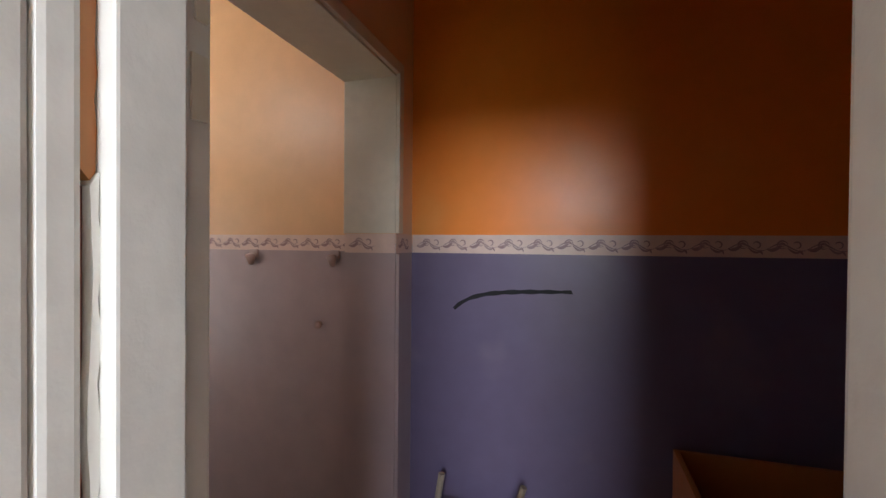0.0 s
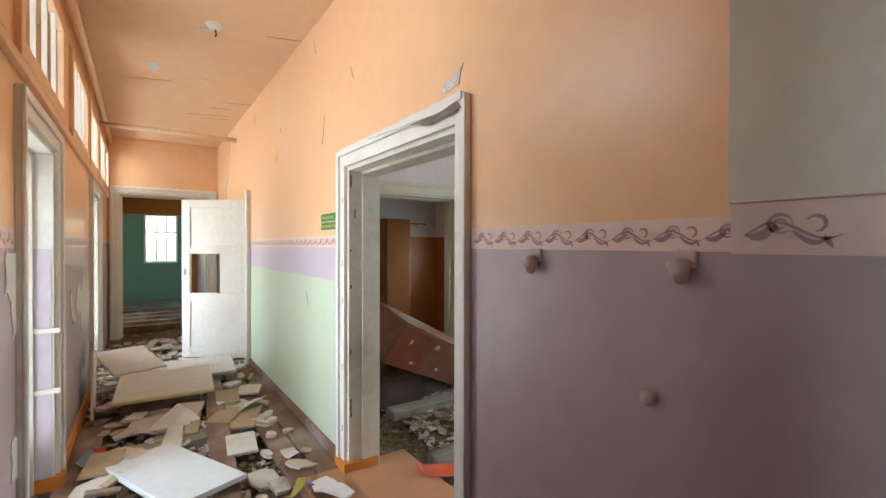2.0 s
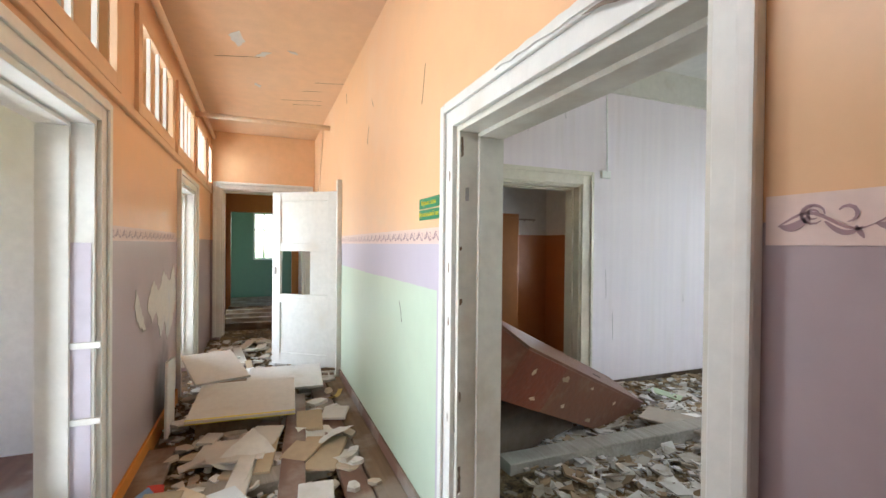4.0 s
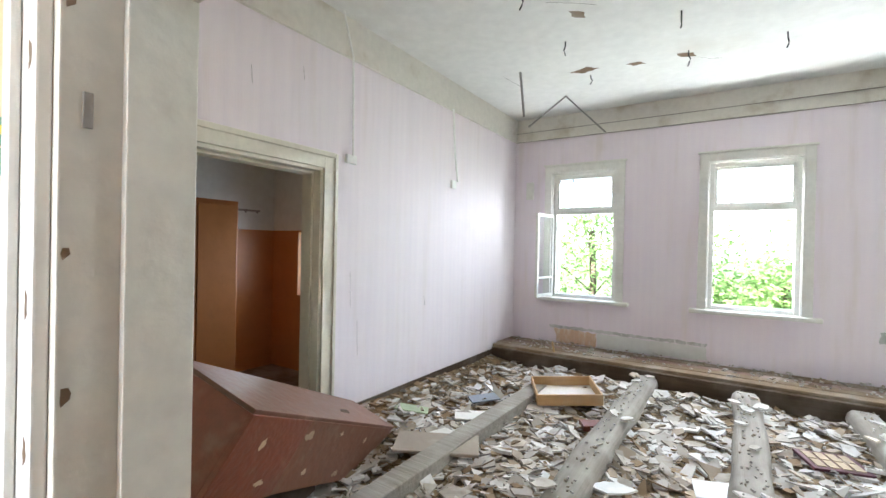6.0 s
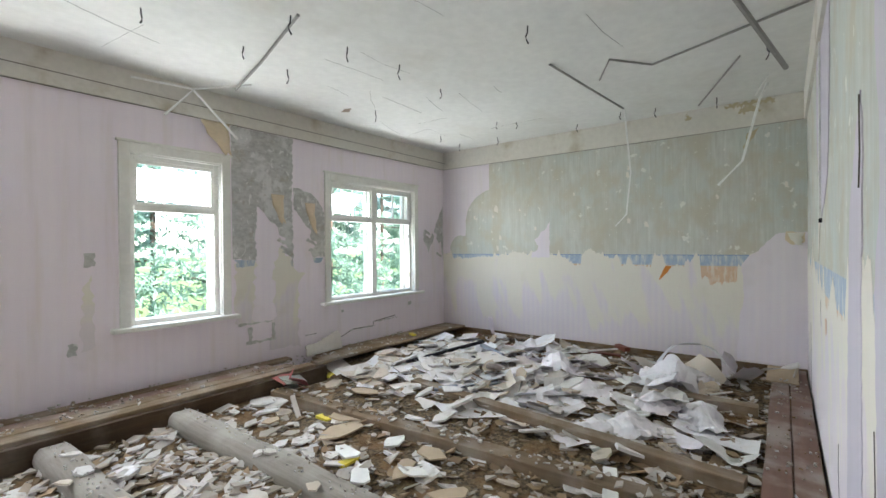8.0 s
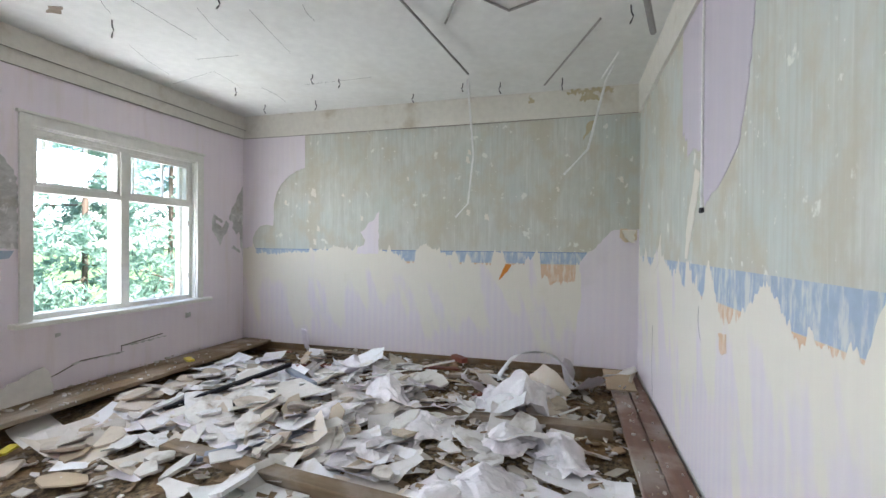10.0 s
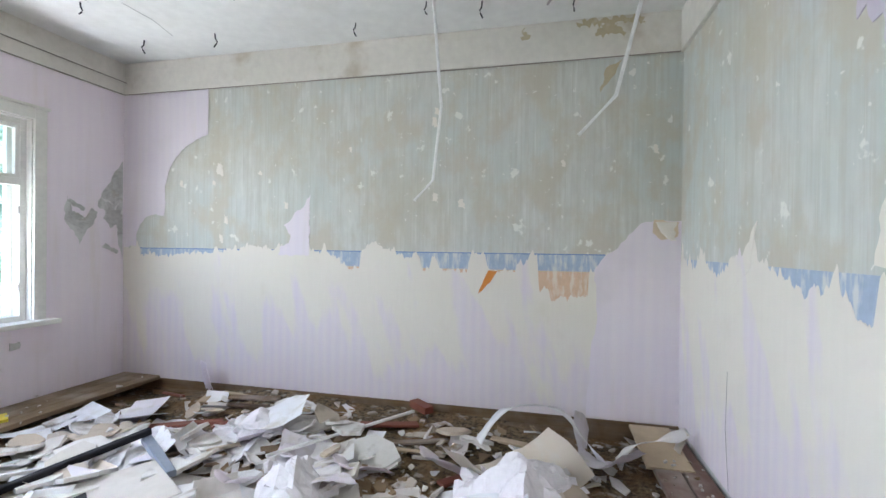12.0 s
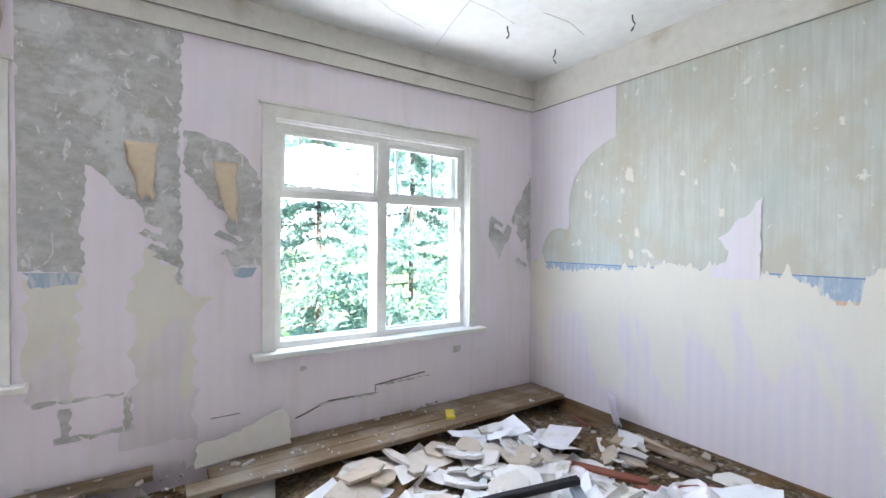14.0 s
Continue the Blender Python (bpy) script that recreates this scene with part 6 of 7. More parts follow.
for k in range(190):
    x, y = (rnd.uniform(1.7, 5.0), rnd.uniform(3.2, 7.3)) if k < 90 else (rnd.uniform(2.0, 4.3), rnd.uniform(4.4, 7.2))
    s = rnd.uniform(0.08, 0.26)
    ob = tagged(new("board_shard", rnd.choice(shards)), "broken flat shard of white board on the heap", "plaster shard", "white shards on the heap")
    ob.matrix_basis = pose(x, y, ground_z(x, y) + rnd.uniform(0.02, 0.07), rnd.gauss(0, 12), rnd.gauss(0, 12), rnd.uniform(0, 360)) @ Matrix.Diagonal((s, s * rnd.uniform(0.5, 1.2), 0.12, 1))
# boards, panels and trays among the rubbish
M_PALE = worn("pale_board", (0.66, 0.62, 0.57), (0.45, 0.40, 0.33), 0.7, 3, 16, 0.5, 0.2)
M_SLATE = worn("blue_grey_metal", (0.22, 0.25, 0.30), (0.4, 0.4, 0.4), 0.45, 6, 20, 0.4, 0.2)
H_ = lambda x, y, e=0.0: (x, y, ground_z(x, y) + e)
plank("dark_batten", H_(2.75, 6.55, .05), H_(4.0, 6.1, .14), 0.05, 0.04, "dark varnished batten across the paper heap", M_BLACK, "batten")
plank("dark_batten", H_(2.7, 6.2, .05), H_(3.3, 5.8, .07), 0.08, 0.03, "dark varnished batten across the paper heap", M_BLACK, "batten")
plank("metal_channel", H_(3.98, 6.12, .08), H_(3.62, 5.55, .06), 0.06, 0.04, "blue-grey metal channel on the paper heap", M_SLATE, "metal strip")
plank("metal_channel", H_(2.2, 5.6, .03), H_(2.8, 5.0, .05), 0.09, 0.03, "blue-grey metal channel on the paper heap", M_SLATE, "metal strip")
plank("white_lath", H_(3.95, 5.15, .10), H_(5.1, 4.45, .06), 0.025, 0.02, "thin white lath lying over the paper", M_LATH, "lath")
plank("white_lath", H_(4.1, 2.95, .04), H_(3.6, 3.35, .03), 0.02, 0.015, "thin white lath lying over the paper", M_LATH, "lath")
plank("white_plank", H_(1.15, 3.35, .04), H_(1.62, 3.5, .06), 0.1, 0.03, "short white painted plank on the joist", M_WHITE, "plank")
plank("hardboard_sheet", H_(3.0, 5.9, .06), H_(3.6, 5.55, .08), 0.55, 0.012, "pale pink-grey hardboard panel on the heap", M_PALE, "panel")
plank("hardboard_sheet", H_(2.5, 6.5, .05), H_(3.1, 6.2, .05), 0.3, 0.012, "pale pink-grey hardboard panel on the heap", M_PALE, "panel")
kraft_shards = [shard_mesh(340 + k, 0.1, M_KRAFT, "hardboard_piece") for k in range(4)]
white_shards = [shard_mesh(360 + k, 0.1, M_WHITE, "laminate_sheet") for k in range(4)]
for k, (x, y, w, a) in enumerate([(0.9, 5.62, 0.3, 10), (1.2, 5.9, 0.27, 60), (1.02, 4.7, 0.2, 60), (0.66, 4.25, 0.17, 130), (2.1, 6.65, 0.22, 40), (-2.0, 4.75, 0.14, 70), (0.68, 6.45, 0.14, 20), (0.72, 4.72, 0.18, 200), (1.75, 6.3, 0.24, 95)]):
    ob = tagged(new("hardboard_piece", kraft_shards[k % 4]), "broken piece of brown hardboard on the rubble", "hardboard")
    ob.matrix_basis = pose(x, y, ground_z(x, y) + 0.03, 4 * math.sin(k), 3, a) @ Matrix.Diagonal((w, w * 0.85, 0.11, 1))
for k, (x, y, w, a) in enumerate([(-1.22, 4.4, 0.18, 20), (0.45, 4.9, 0.2, 50), (0.72, 4.62, 0.14, 100), (-0.2, 4.35, 0.12, 0), (1.0, 5.1, 0.17, 15), (0.62, 5.25, 0.2, 80), (-2.5, 4.5, 0.16, 30)]):
    ob = tagged(new("laminate_sheet", white_shards[k % 4]), "clean white broken panel on the rubble", "panel")
    ob.matrix_basis = pose(x, y, ground_z(x, y) + 0.035, 3 * math.cos(k), 2, a) @ Matrix.Diagonal((w, w * 0.7, 0.13, 1))
for k, (x, y) in enumerate([(0.55, 5.15), (2.0, 7.25), (4.0, 7.55), (1.05, 6.1)]):
    tagged(part("yellow_block", solid((-0.09, 0.09, -0.04, 0.04, 0, 0.025), bevel=0.004), M_YELLOW, at=pose(x, y, max(ground_z(x, y), 0.04 if y > 7.3 else -1), 0, 0, 30 * k)), "small yellow painted block", "block")
tagged(part("plasterboard_piece", torn("x", 0, [(0, 0), (0.66, 0), (0.66, 0.2), (0.62, 0.27), (0.5, 0.24), (0.36, 0.2), (0.22, 0.16), (0.02, 0.15)], 77, jag=0.012, step=0.03, thick=0.02, sharp=(0,)), M_PALE, at=pose(1.98, 7.70, 0.05, -14, 0, 4)), "broken cream plasterboard leaning under the window", "plasterboard")
plank("rotten_board", (4.6, 2.5, -0.03), (5.25, 2.5, 0.0), 0.3, 0.02, "square of brown plywood in the corner", M_KRAFT, "plywood")
plank("rotten_block", (5.16, 4.32, -0.03), (5.3, 4.5, -0.02), 0.1, 0.06, "splintered red-brown block by the wall", M_CHEST, "wood block")
flap("paper_flap", pose(5.2, 6.72, 0.26, 0, 0, 60), 0.16, 0.34, 0.1, M_PAPER_E, "torn tongue of wallpaper standing off the wall foot")

def ribbon(points, width, seed, label):
    """A long curling strip of torn paper through points."""
    rnd = random.Random(seed)
    pts = [Vector(p) for p in points]
    path = []
    for k in range(len(pts) - 1):
        p0, p1, p2, p3 = pts[max(k - 1, 0)], pts[k], pts[k + 1], pts[min(k + 2, len(pts) - 1)]
        for i in range(8):
            f = i / 8
            path.append(0.5 * (2 * p1 + (p2 - p0) * f + (2 * p0 - 5 * p1 + 4 * p2 - p3) * f * f + (3 * p1 - p0 - 3 * p2 + p3) * f ** 3))
    path.append(pts[-1])
    bm = bmesh.new()
    prev = None
    for i, p in enumerate(path):
        w = width * (0.5 + 0.1 * math.sin(i * 0.7 + seed)) * (0.5 if i in (0, len(path) - 1) else 1)
        side = Vector((0.75, 0.25, 0.5 * math.sin(i * 0.25 + seed))).normalized() * w
        cur = (bm.verts.new(p - side), bm.verts.new(p + side))
        if prev:
            bm.faces.new((prev[0], prev[1], cur[1], cur[0]))
        prev = cur
    ob = tagged(part("paper_ribbon", bm, M_SCRAP, smooth=True), label, "wallpaper")
    s = ob.modifiers.new("thickness", "SOLIDIFY")
    s.thickness = 0.002
    return ob


ribbon([(4.72, 3.84, -0.06), (4.75, 3.66, 0.2), (4.75, 3.42, 0.28), (4.75, 3.2, 0.24), (4.75, 3.04, 0.06), (4.7, 2.9, -0.1)], 0.09, 1, "curling pale ribbon of torn wallpaper arching over the rubble")
ribbon([(4.7, 2.82, -0.08), (4.75, 2.72, 0.05), (4.76, 2.5, 0.11), (4.8, 2.34, 0.17)], 0.10, 2, "curling pale ribbon of torn wallpaper in the corner")
ribbon([(4.8, 2.36, 0.17), (4.84, 2.38, 0.06), (4.86, 2.42, -0.05)], 0.12, 3, "curling pale ribbon of torn wallpaper in the corner")
rnd = random.Random(87)
for k in range(26):
    x, y, g, l = rnd.uniform(4.2, 5.15), rnd.uniform(2.9, 7.2), rnd.gauss(1.5, 0.6), rnd.uniform(0.15, 0.6)
    x1, y1 = min(5.22, x + l * math.cos(g)), y + l * math.sin(g)
    plank("rotten_strip", H_(x, y, .005), H_(x1, y1, .02), rnd.uniform(0.03, 0.1), 0.02, "splintered rotten strip of floor timber by the wall", rnd.choice((M_ROT_SHADE, M_OLD_BOARD, M_KRAFT, M_CHEST)), "wood strip", group="rotten strips by the stripped wall")
for x, y, w, h, rz, mat in ((4.42, 3.92, 0.3, 0.36, 60, M_BACKING), (4.40, 3.72, 0.26, 0.28, 100, M_TAN), (4.3, 3.55, 0.22, 0.32, 70, M_BACKING), (4.2, 4.5, 0.36, 0.24, 80, M_PAPER_E), (4.2, 4.9, 0.3, 0.22, 50, M_PAPER_E), (3.85, 5.15, 0.3, 0.3, 100, M_PAPER_E), (3.75, 4.2, 0.34, 0.22, 120, M_PAPER_E)):
    flap("paper_sheet", pose(x, y, ground_z(x, y) - 0.01, 150, 0, rz), w, h, 0.16, mat, "stiff folded sheet of wallpaper standing up from the heap")

M_RAG = pieces("printed_cardboard", [(0.45, 0.08, 0.08), (0.70, 0.55, 0.35), (0.30, 0.36, 0.30), (0.66, 0.60, 0.50)], 0.5)
carton = thing("carton", "torn red and buff printed carton on the rubble", "carton", pose(1.36, 7.05, ground_z(1.36, 7.05)))
rnd = random.Random(61)
for i in range(8):
    part("torn_flap", solid((-0.14, 0.14, -0.09, 0.09, 0, 0.006)), M_RAG, carton, at=pose(rnd.gauss(0, 0.06), rnd.gauss(0, 0.05), 0.02 * i, rnd.gauss(0, 20), rnd.gauss(0, 20), rnd.uniform(0, 180)))
plank("pine_lath", H_(0.9, 6.3, .0), H_(0.95, 6.5, .2), 0.05, 0.015, "short pale lath sticking out of the rubble", M_PALE, "lath")
plank("green_tile", H_(-4.45, 4.7, .03), H_(-4.2, 4.85, .04), 0.16, 0.01, "pale green scrap of painted board on the rubble", worn("pale_green_board", (0.42, 0.50, 0.32), (0.5, 0.5, 0.42), 0.7, 5, 20, 0.4, 0.2), "board")
plank("grey_tile", H_(-4.1, 5.45, .03), H_(-3.9, 5.65, .05), 0.2, 0.012, "slate grey broken sheet on the rubble", M_SLATE, "sheet")
plank("dark_rag", H_(-2.98, 5.5, .01), H_(-2.78, 5.62, .02), 0.16, 0.05, "small dark wine-red rag on the rubble", M_CHEST, "rag")
for x, y, s, g in ((-3.97, 4.97, 0.28, 30), (-3.85, 4.35, 0.3, 70), (-2.05, 4.84, 0.3, 10)):
    plank("white_tile", H_(x, y, .04), H_(x + s * math.cos(radians(g)), y + s * math.sin(radians(g)), .05), s * 0.8, 0.014, "clean white square of board on the rubble", M_WHITE, "panel")

tray = thing("drawer", "shallow yellow wooden drawer lying open in the rubble", "drawer", pose(-3.28, 6.0, -0.05, 4, -3, 28))
M_PINE = timber("pine", (0.62, 0.40, 0.18), (0.42, 0.24, 0.09), (2, 10, 10), 0.6, 0.25)
part("bottom", solid((-0.3, 0.3, -0.24, 0.24, 0, 0.012)), M_PALE, tray, "dusty pale hardboard bottom")
for b in ((-0.3, 0.3, -0.255, -0.24, 0, 0.11), (-0.3, 0.3, 0.24, 0.255, 0, 0.11), (-0.315, -0.3, -0.255, 0.255, 0, 0.11), (0.3, 0.315, -0.255, 0.255, 0, 0.11)):
    part("side", solid(b, bevel=0.003), M_PINE, tray)
plank("pine_offcut", (-3.82, 7.3, -0.1), (-3.88, 7.28, 0.22), 0.09, 0.02, "short splintered pine slat standing by the drawer", M_PINE, "offcut")
grille = thing("toy_grille", "small dark red panel with a grid of white squares", "grille", pose(-1.22, 5.82, ground_z(-1.22, 5.82) + 0.03, 6, 4, 25))
part("frame", solid((-0.2, 0.2, -0.13, 0.13, 0, 0.02), bevel=0.004), worn("dark_red_paint", (0.10, 0.02, 0.03), (0.2, 0.1, 0.1), 0.5, 8, 30, 0.4, 0.2), grille)
for i in range(4):
    for j in range(2):
        part("insert", solid((-0.165 + 0.085 * i, -0.1 + 0.085 * i, -0.1 + 0.105 * j, -0.005 + 0.105 * j, 0.02, 0.026)), M_KRAFT, grille)

# corridor rubbish
M_LAMINATE = worn("dusty_white_laminate", (0.64, 0.62, 0.58), (0.44, 0.39, 0.32), 0.55, 3.5, 18, 0.55, 0.2)
G2 = -0.04
plank("floor_plank", (-2.6, 1.03, 0.0), (-5.3, 1.26, 0.02), 0.15, 0.035, "red-brown floor plank lying along the corridor", M_FLOOR_PAINT)
for k in range(2):
    plank("floor_board", (-1.9, 1.655 - 0.17 * k, -0.02), (-8.4, 1.655 - 0.17 * k, -0.02), 0.16, 0.035, "dusty red-brown floorboard along the corridor wall", M_FLOOR_PAINT if k else M_OLD_BOARD, "floorboard", group="floorboards of the corridor")
plank("floor_board", (-2.2, 0.32, -0.03), (-4.6, 0.30, -0.03), 0.2, 0.035, "dusty red-brown floorboard along the corridor wall", M_FLOOR_PAINT, "floorboard", group="floorboards of the corridor")
for k in range(7):
    plank("floor_board", (-0.5 - 0.0, 0.32 + 0.2 * k, -0.03), (-1.75, 0.32 + 0.2 * k, -0.03), 0.19, 0.033, "red-brown painted floorboard by the opening", M_FLOOR_PAINT, "floorboard", group="floorboards of the corridor")
plank("threshold_board", (-2.84, 1.82, -0.02), (-1.6, 1.82, -0.02), 0.75, 0.035, "worn orange-brown sheet in the doorway", worn("orange_brown_sheet", (0.48, 0.24, 0.12), (0.34, 0.2, 0.13), 0.6, 2, 12, 0.6, 0.25), "board")
white_door = plank("white_board", (-3.75, 0.62, 0.02), (-2.85, 0.98, 0.07), 0.42, 0.03, "pale blue-white painted board lying on the rubble", worn("blue_white_paint", (0.66, 0.70, 0.72), (0.45, 0.45, 0.42), 0.5, 3, 14, 0.4, 0.2), "board")
panel = plank("white_cabinet_door", (-4.66, 0.82, 0.13), (-5.3, 0.86, 0.2), 0.76, 0.02, "large white laminate panel with a yellow edge", M_LAMINATE, "panel")
part("edge_band", solid((-0.006, 0.012, -0.38, 0.38, -0.012, 0.021)), M_YELLOW, panel, "yellow edge band")
plank("laminate_sheet", (-5.3, 1.15, 0.1), (-6.0, 1.2, 0.12), 0.7, 0.02, "white laminate panel under the others", M_LAMINATE, "panel")
plank("laminate_sheet", (-5.35, 0.65, 0.22), (-5.95, 0.45, 0.34), 0.45, 0.02, "white laminate panel tipped on the heap", M_LAMINATE, "panel")
plank("heap_support", (-4.75, 0.8, -0.05), (-5.8, 0.8, -0.05), 0.6, 0.16, "broken brown boards under the white panels", M_OLD_BOARD, "broken boards")
plank("leaning_board", (-4.9, 0.30, -0.02), (-4.95, 0.30, 0.55), 0.3, 0.02, "narrow grey board leaning against the corridor wall", M_PALE, "board", roll=90)
plank("laminate_sheet", (-4.4, 0.55, 0.0), (-4.3, 1.0, 0.03), 0.35, 0.018, "grey-white panel scrap on the rubble", M_PALE, "panel")
plank("hardboard_sheet", (-3.9, 1.25, 0.02), (-4.3, 1.4, 0.03), 0.3, 0.015, "grey-brown panel scrap on the rubble", M_KRAFT, "panel")
rnd = random.Random(77)
for k in range(230):
    x, y = rnd.uniform(-8.3, -2.0), rnd.uniform(0.35, 1.62)
    ob = tagged(new("debris_shard", rnd.choice(shards)), "broken shard of plaster and board on the corridor floor", "plaster shard", "shards in the corridor")
    s = rnd.choice((0.05, 0.07, 0.1, 0.13))
    ob.matrix_basis = pose(x, y, 0.012 if y > 1.38 else rnd.uniform(-0.03, 0.0), rnd.gauss(0, 9), rnd.gauss(0, 9), rnd.uniform(0, 360)) @ Matrix.Diagonal((s, s, 0.14, 1))
for k in range(34):
    x, y, g, l = rnd.uniform(-7.6, -2.3), rnd.uniform(0.45, 1.35), rnd.gauss(0, 0.9), rnd.uniform(0.18, 0.7)
    plank("board_scrap", (x, y, -0.015 + 0.03 * rnd.random()), (x - l * math.cos(g), min(1.55, max(0.32, y + l * math.sin(g) * 0.5)), 0.01 + 0.04 * rnd.random()), rnd.uniform(0.05, 0.14), 0.02, "broken strip of board on the corridor rubble", rnd.choice((M_OLD_BOARD, M_KRAFT, M_FLOOR_PAINT, M_PALE, M_WHITE)), "board scrap", group="board scraps in the corridor")
bag_mesh = sheet_mesh(900, 0.42, 0.36, 0.22, True)
bag_mesh.materials[0] = worn("thin_white_plastic", (0.70, 0.70, 0.66), (0.5, 0.46, 0.4), 0.35, 6, 20, 0.4, 0.2)
plank("cross_joist", (-3.86, 0.34, -0.13), (-4.0, 1.36, -0.12), 0.2, 0.14, "grey weathered joist across the corridor floor", M_LOG, "joist")
rack = thing("radiator_grille", "white slatted grille lying at the foot of the door leaf", "grille", pose(-5.86, 0.72, 0.0, 0, 0, 88))
part("frame", rect_frame(0, 0.98, 0.0, 0.13, 0.016, -0.01, 0.01, 0.002), M_WHITE, rack, at=pose(0, 0, 0.03, -80, 0, 0))
for k in range(11):
    part("slat", solid((0.05 + 0.085 * k, 0.065 + 0.085 * k, -0.006, 0.006, 0.016, 0.114)), M_WHITE, rack, at=pose(0, 0, 0.03, -80, 0, 0))
for k, (x, y, a, mat) in enumerate([(-3.55, 0.42, 20, M_KRAFT), (-3.7, 0.5, 70, M_TAN), (-4.5, 1.3, 10, M_KRAFT), (-4.62, 1.48, 40, M_PALE), (-4.05, 1.15, 60, M_KRAFT), (-3.35, 1.22, 15, M_LAMINATE), (-4.35, 0.95, 35, M_LAMINATE)]):
    plank("board_offcut", (x, y, 0.03), (x - 0.3 * math.cos(radians(a)), y + 0.12 * math.sin(radians(a)), 0.05), 0.2, 0.018, "flat broken offcut of board on the corridor rubble", mat, "board scrap", group="offcuts in the corridor")
for k, (x, y, c) in enumerate([(-3.9, 0.40, (0.55, 0.05, 0.04)), (-3.78, 0.44, (0.20, 0.32, 0.55)), (-2.75, 1.52, (0.08, 0.12, 0.45)), (-2.7, 1.38, (0.45, 0.42, 0.08)), (-3.2, 1.5, (0.62, 0.60, 0.60)), (-2.45, 2.22, (0.60, 0.10, 0.03)), (-2.35, 2.3, (0.65, 0.16, 0.05)), (-5.2, 1.6, (0.5, 0.35, 0.1))]):
    b = tagged(new("paper_scrap", sheets[6 + k % 4].copy()), "small bright printed scrap of paper on the rubble", "paper scrap")
    b.data.materials[0] = worn("printed_scrap", c, (0.5, 0.46, 0.4), 0.6, 8, 30, 0.4, 0.2)
    b.matrix_basis = pose(x, y, 0.02, 0, 0, 47 * k) @ Matrix.Diagonal((0.55, 0.7, 0.8, 1))
for x, y, rz in ((-4.35, 1.38, 20), (-4.2, 0.84, 130), (2.39, 2.85, 70)):
    b = tagged(new("plastic_bag", bag_mesh), "crumpled thin white plastic bag on the rubble", "plastic bag")
    b.matrix_basis = pose(x, y, -0.02 if x < 0 else ground_z(x, y), 0, 0, rz) @ Matrix.Diagonal((0.85, 0.85, 0.5, 1))
for k in range(5):
    plank("floor_joist", (-9.4 - 0.55 * k, 0.3, -0.05), (-9.4 - 0.55 * k, 1.7, -0.05), 0.14, 0.12, "dark bare joist in the far corridor", M_OLD_BOARD, "joist", group="far bare joists")


# ---- cracks, chips and scraped paint ----
def crack(points, seed, width=0.004):
    """A hairline crack or torn seam as a thin dark ribbon hugging a surface, wandering from point to point."""
    rnd = random.Random(seed)
    pts = []
    for p, q in zip(points, points[1:]):
        p, q = Vector(p), Vector(q)
        n = max(2, int((q - p).length / 0.05))
        side = (q - p).cross(Vector((0.3, 0.5, 0.8))).normalized()
        for i in range(n):
            pts.append(p.lerp(q, i / n) + Vector((rnd.uniform(-1, 1) * 0.008 * abs(k) for k in (q - p).normalized())))
    pts.append(Vector(points[-1]))
    return tube(pts, width * 0.5, 4)


M_CRACK = worn("crack_shadow", (0.10, 0.085, 0.07), (0.2, 0.17, 0.13), 0.95, 8, 30, 0.5, 0.1)
hall_ceiling, corr_ceiling = bpy.data.objects["ceiling_hall"], bpy.data.objects["ceiling_corridor"]
rnd = random.Random(91)
for k in range(26):
    x, y = rnd.uniform(-4.2, 4.6), rnd.uniform(3.6, 7.6)
    l, a = rnd.uniform(0.2, 0.9), rnd.choice((0.1, 0.0, 1.5, 0.6)) + rnd.gauss(0, 0.2)
    part("crack", crack([(x, y, CEIL), (x + l * 0.5 * math.cos(a), y + l * 0.5 * math.sin(a) + rnd.uniform(-.05, .05), CEIL), (x + l * math.cos(a), y + l * math.sin(a), CEIL)], k, rnd.uniform(0.002, 0.005)), M_CRACK, hall_ceiling)
for k in range(12):
    x, y = rnd.uniform(-7.5, -1.5), rnd.uniform(0.5, 1.6)
    l = rnd.uniform(0.15, 0.5)
    part("crack", crack([(x, y, CCEIL), (x + l * 0.3, y + l, CCEIL)], 50 + k, 0.005), M_CRACK, corr_ceiling)
for k in range(10):
    x, z = rnd.uniform(-7.5, -1.0), rnd.choice((3.0, 3.05, 2.6, 2.4, 1.1, 0.8))
    part("crack", crack([(x, CY1, z), (x + rnd.uniform(-.06, .06), CY1, z - rnd.uniform(0.05, 0.2))], 70 + k, 0.004), M_CRACK, wall_c)
for k, (x, z, l) in enumerate([(2.77, 1.12, 0.2), (4.36, 0.72, 0.7), (1.4, 0.5, 0.3)]):
    part("torn_seam", crack([(x, RY0 + 0.008, z), (x + 0.02, RY0 + 0.008, z - l * 0.5), (x - 0.04, RY0 + 0.008, z - l)], 90 + k, 0.002), M_CRACK, wall_s)
for k, (y, z, l) in enumerate([(4.35, 1.2, 0.3), (4.45, 0.75, 0.3), (5.5, 0.9, 0.1), (3.35, 2.7, 0.12), (3.8, 2.85, 0.1)]):
    part("torn_seam", crack([(RX0, y, z), (RX0, y + 0.01, z - l)], 110 + k, 0.003), M_CRACK, wall_w)
for k, (x, z, l, w) in enumerate([(0.56, 2.1, 0.34, 0.006), (0.24, 0.95, 0.3, 0.003)]):
    part("torn_seam", crack([(x, RY0 + 0.007, z), (x - 0.02, RY0 + 0.007, z - l * 0.6), (x + 0.015, RY0 + 0.007, z - l)], 100 + k, w), M_CRACK, wall_s)
part("torn_seam", crack([(2.1, RY1 - 0.002, 0.30), (2.3, RY1 - 0.002, 0.30)], 120, 0.006), M_CRACK, wall_n)
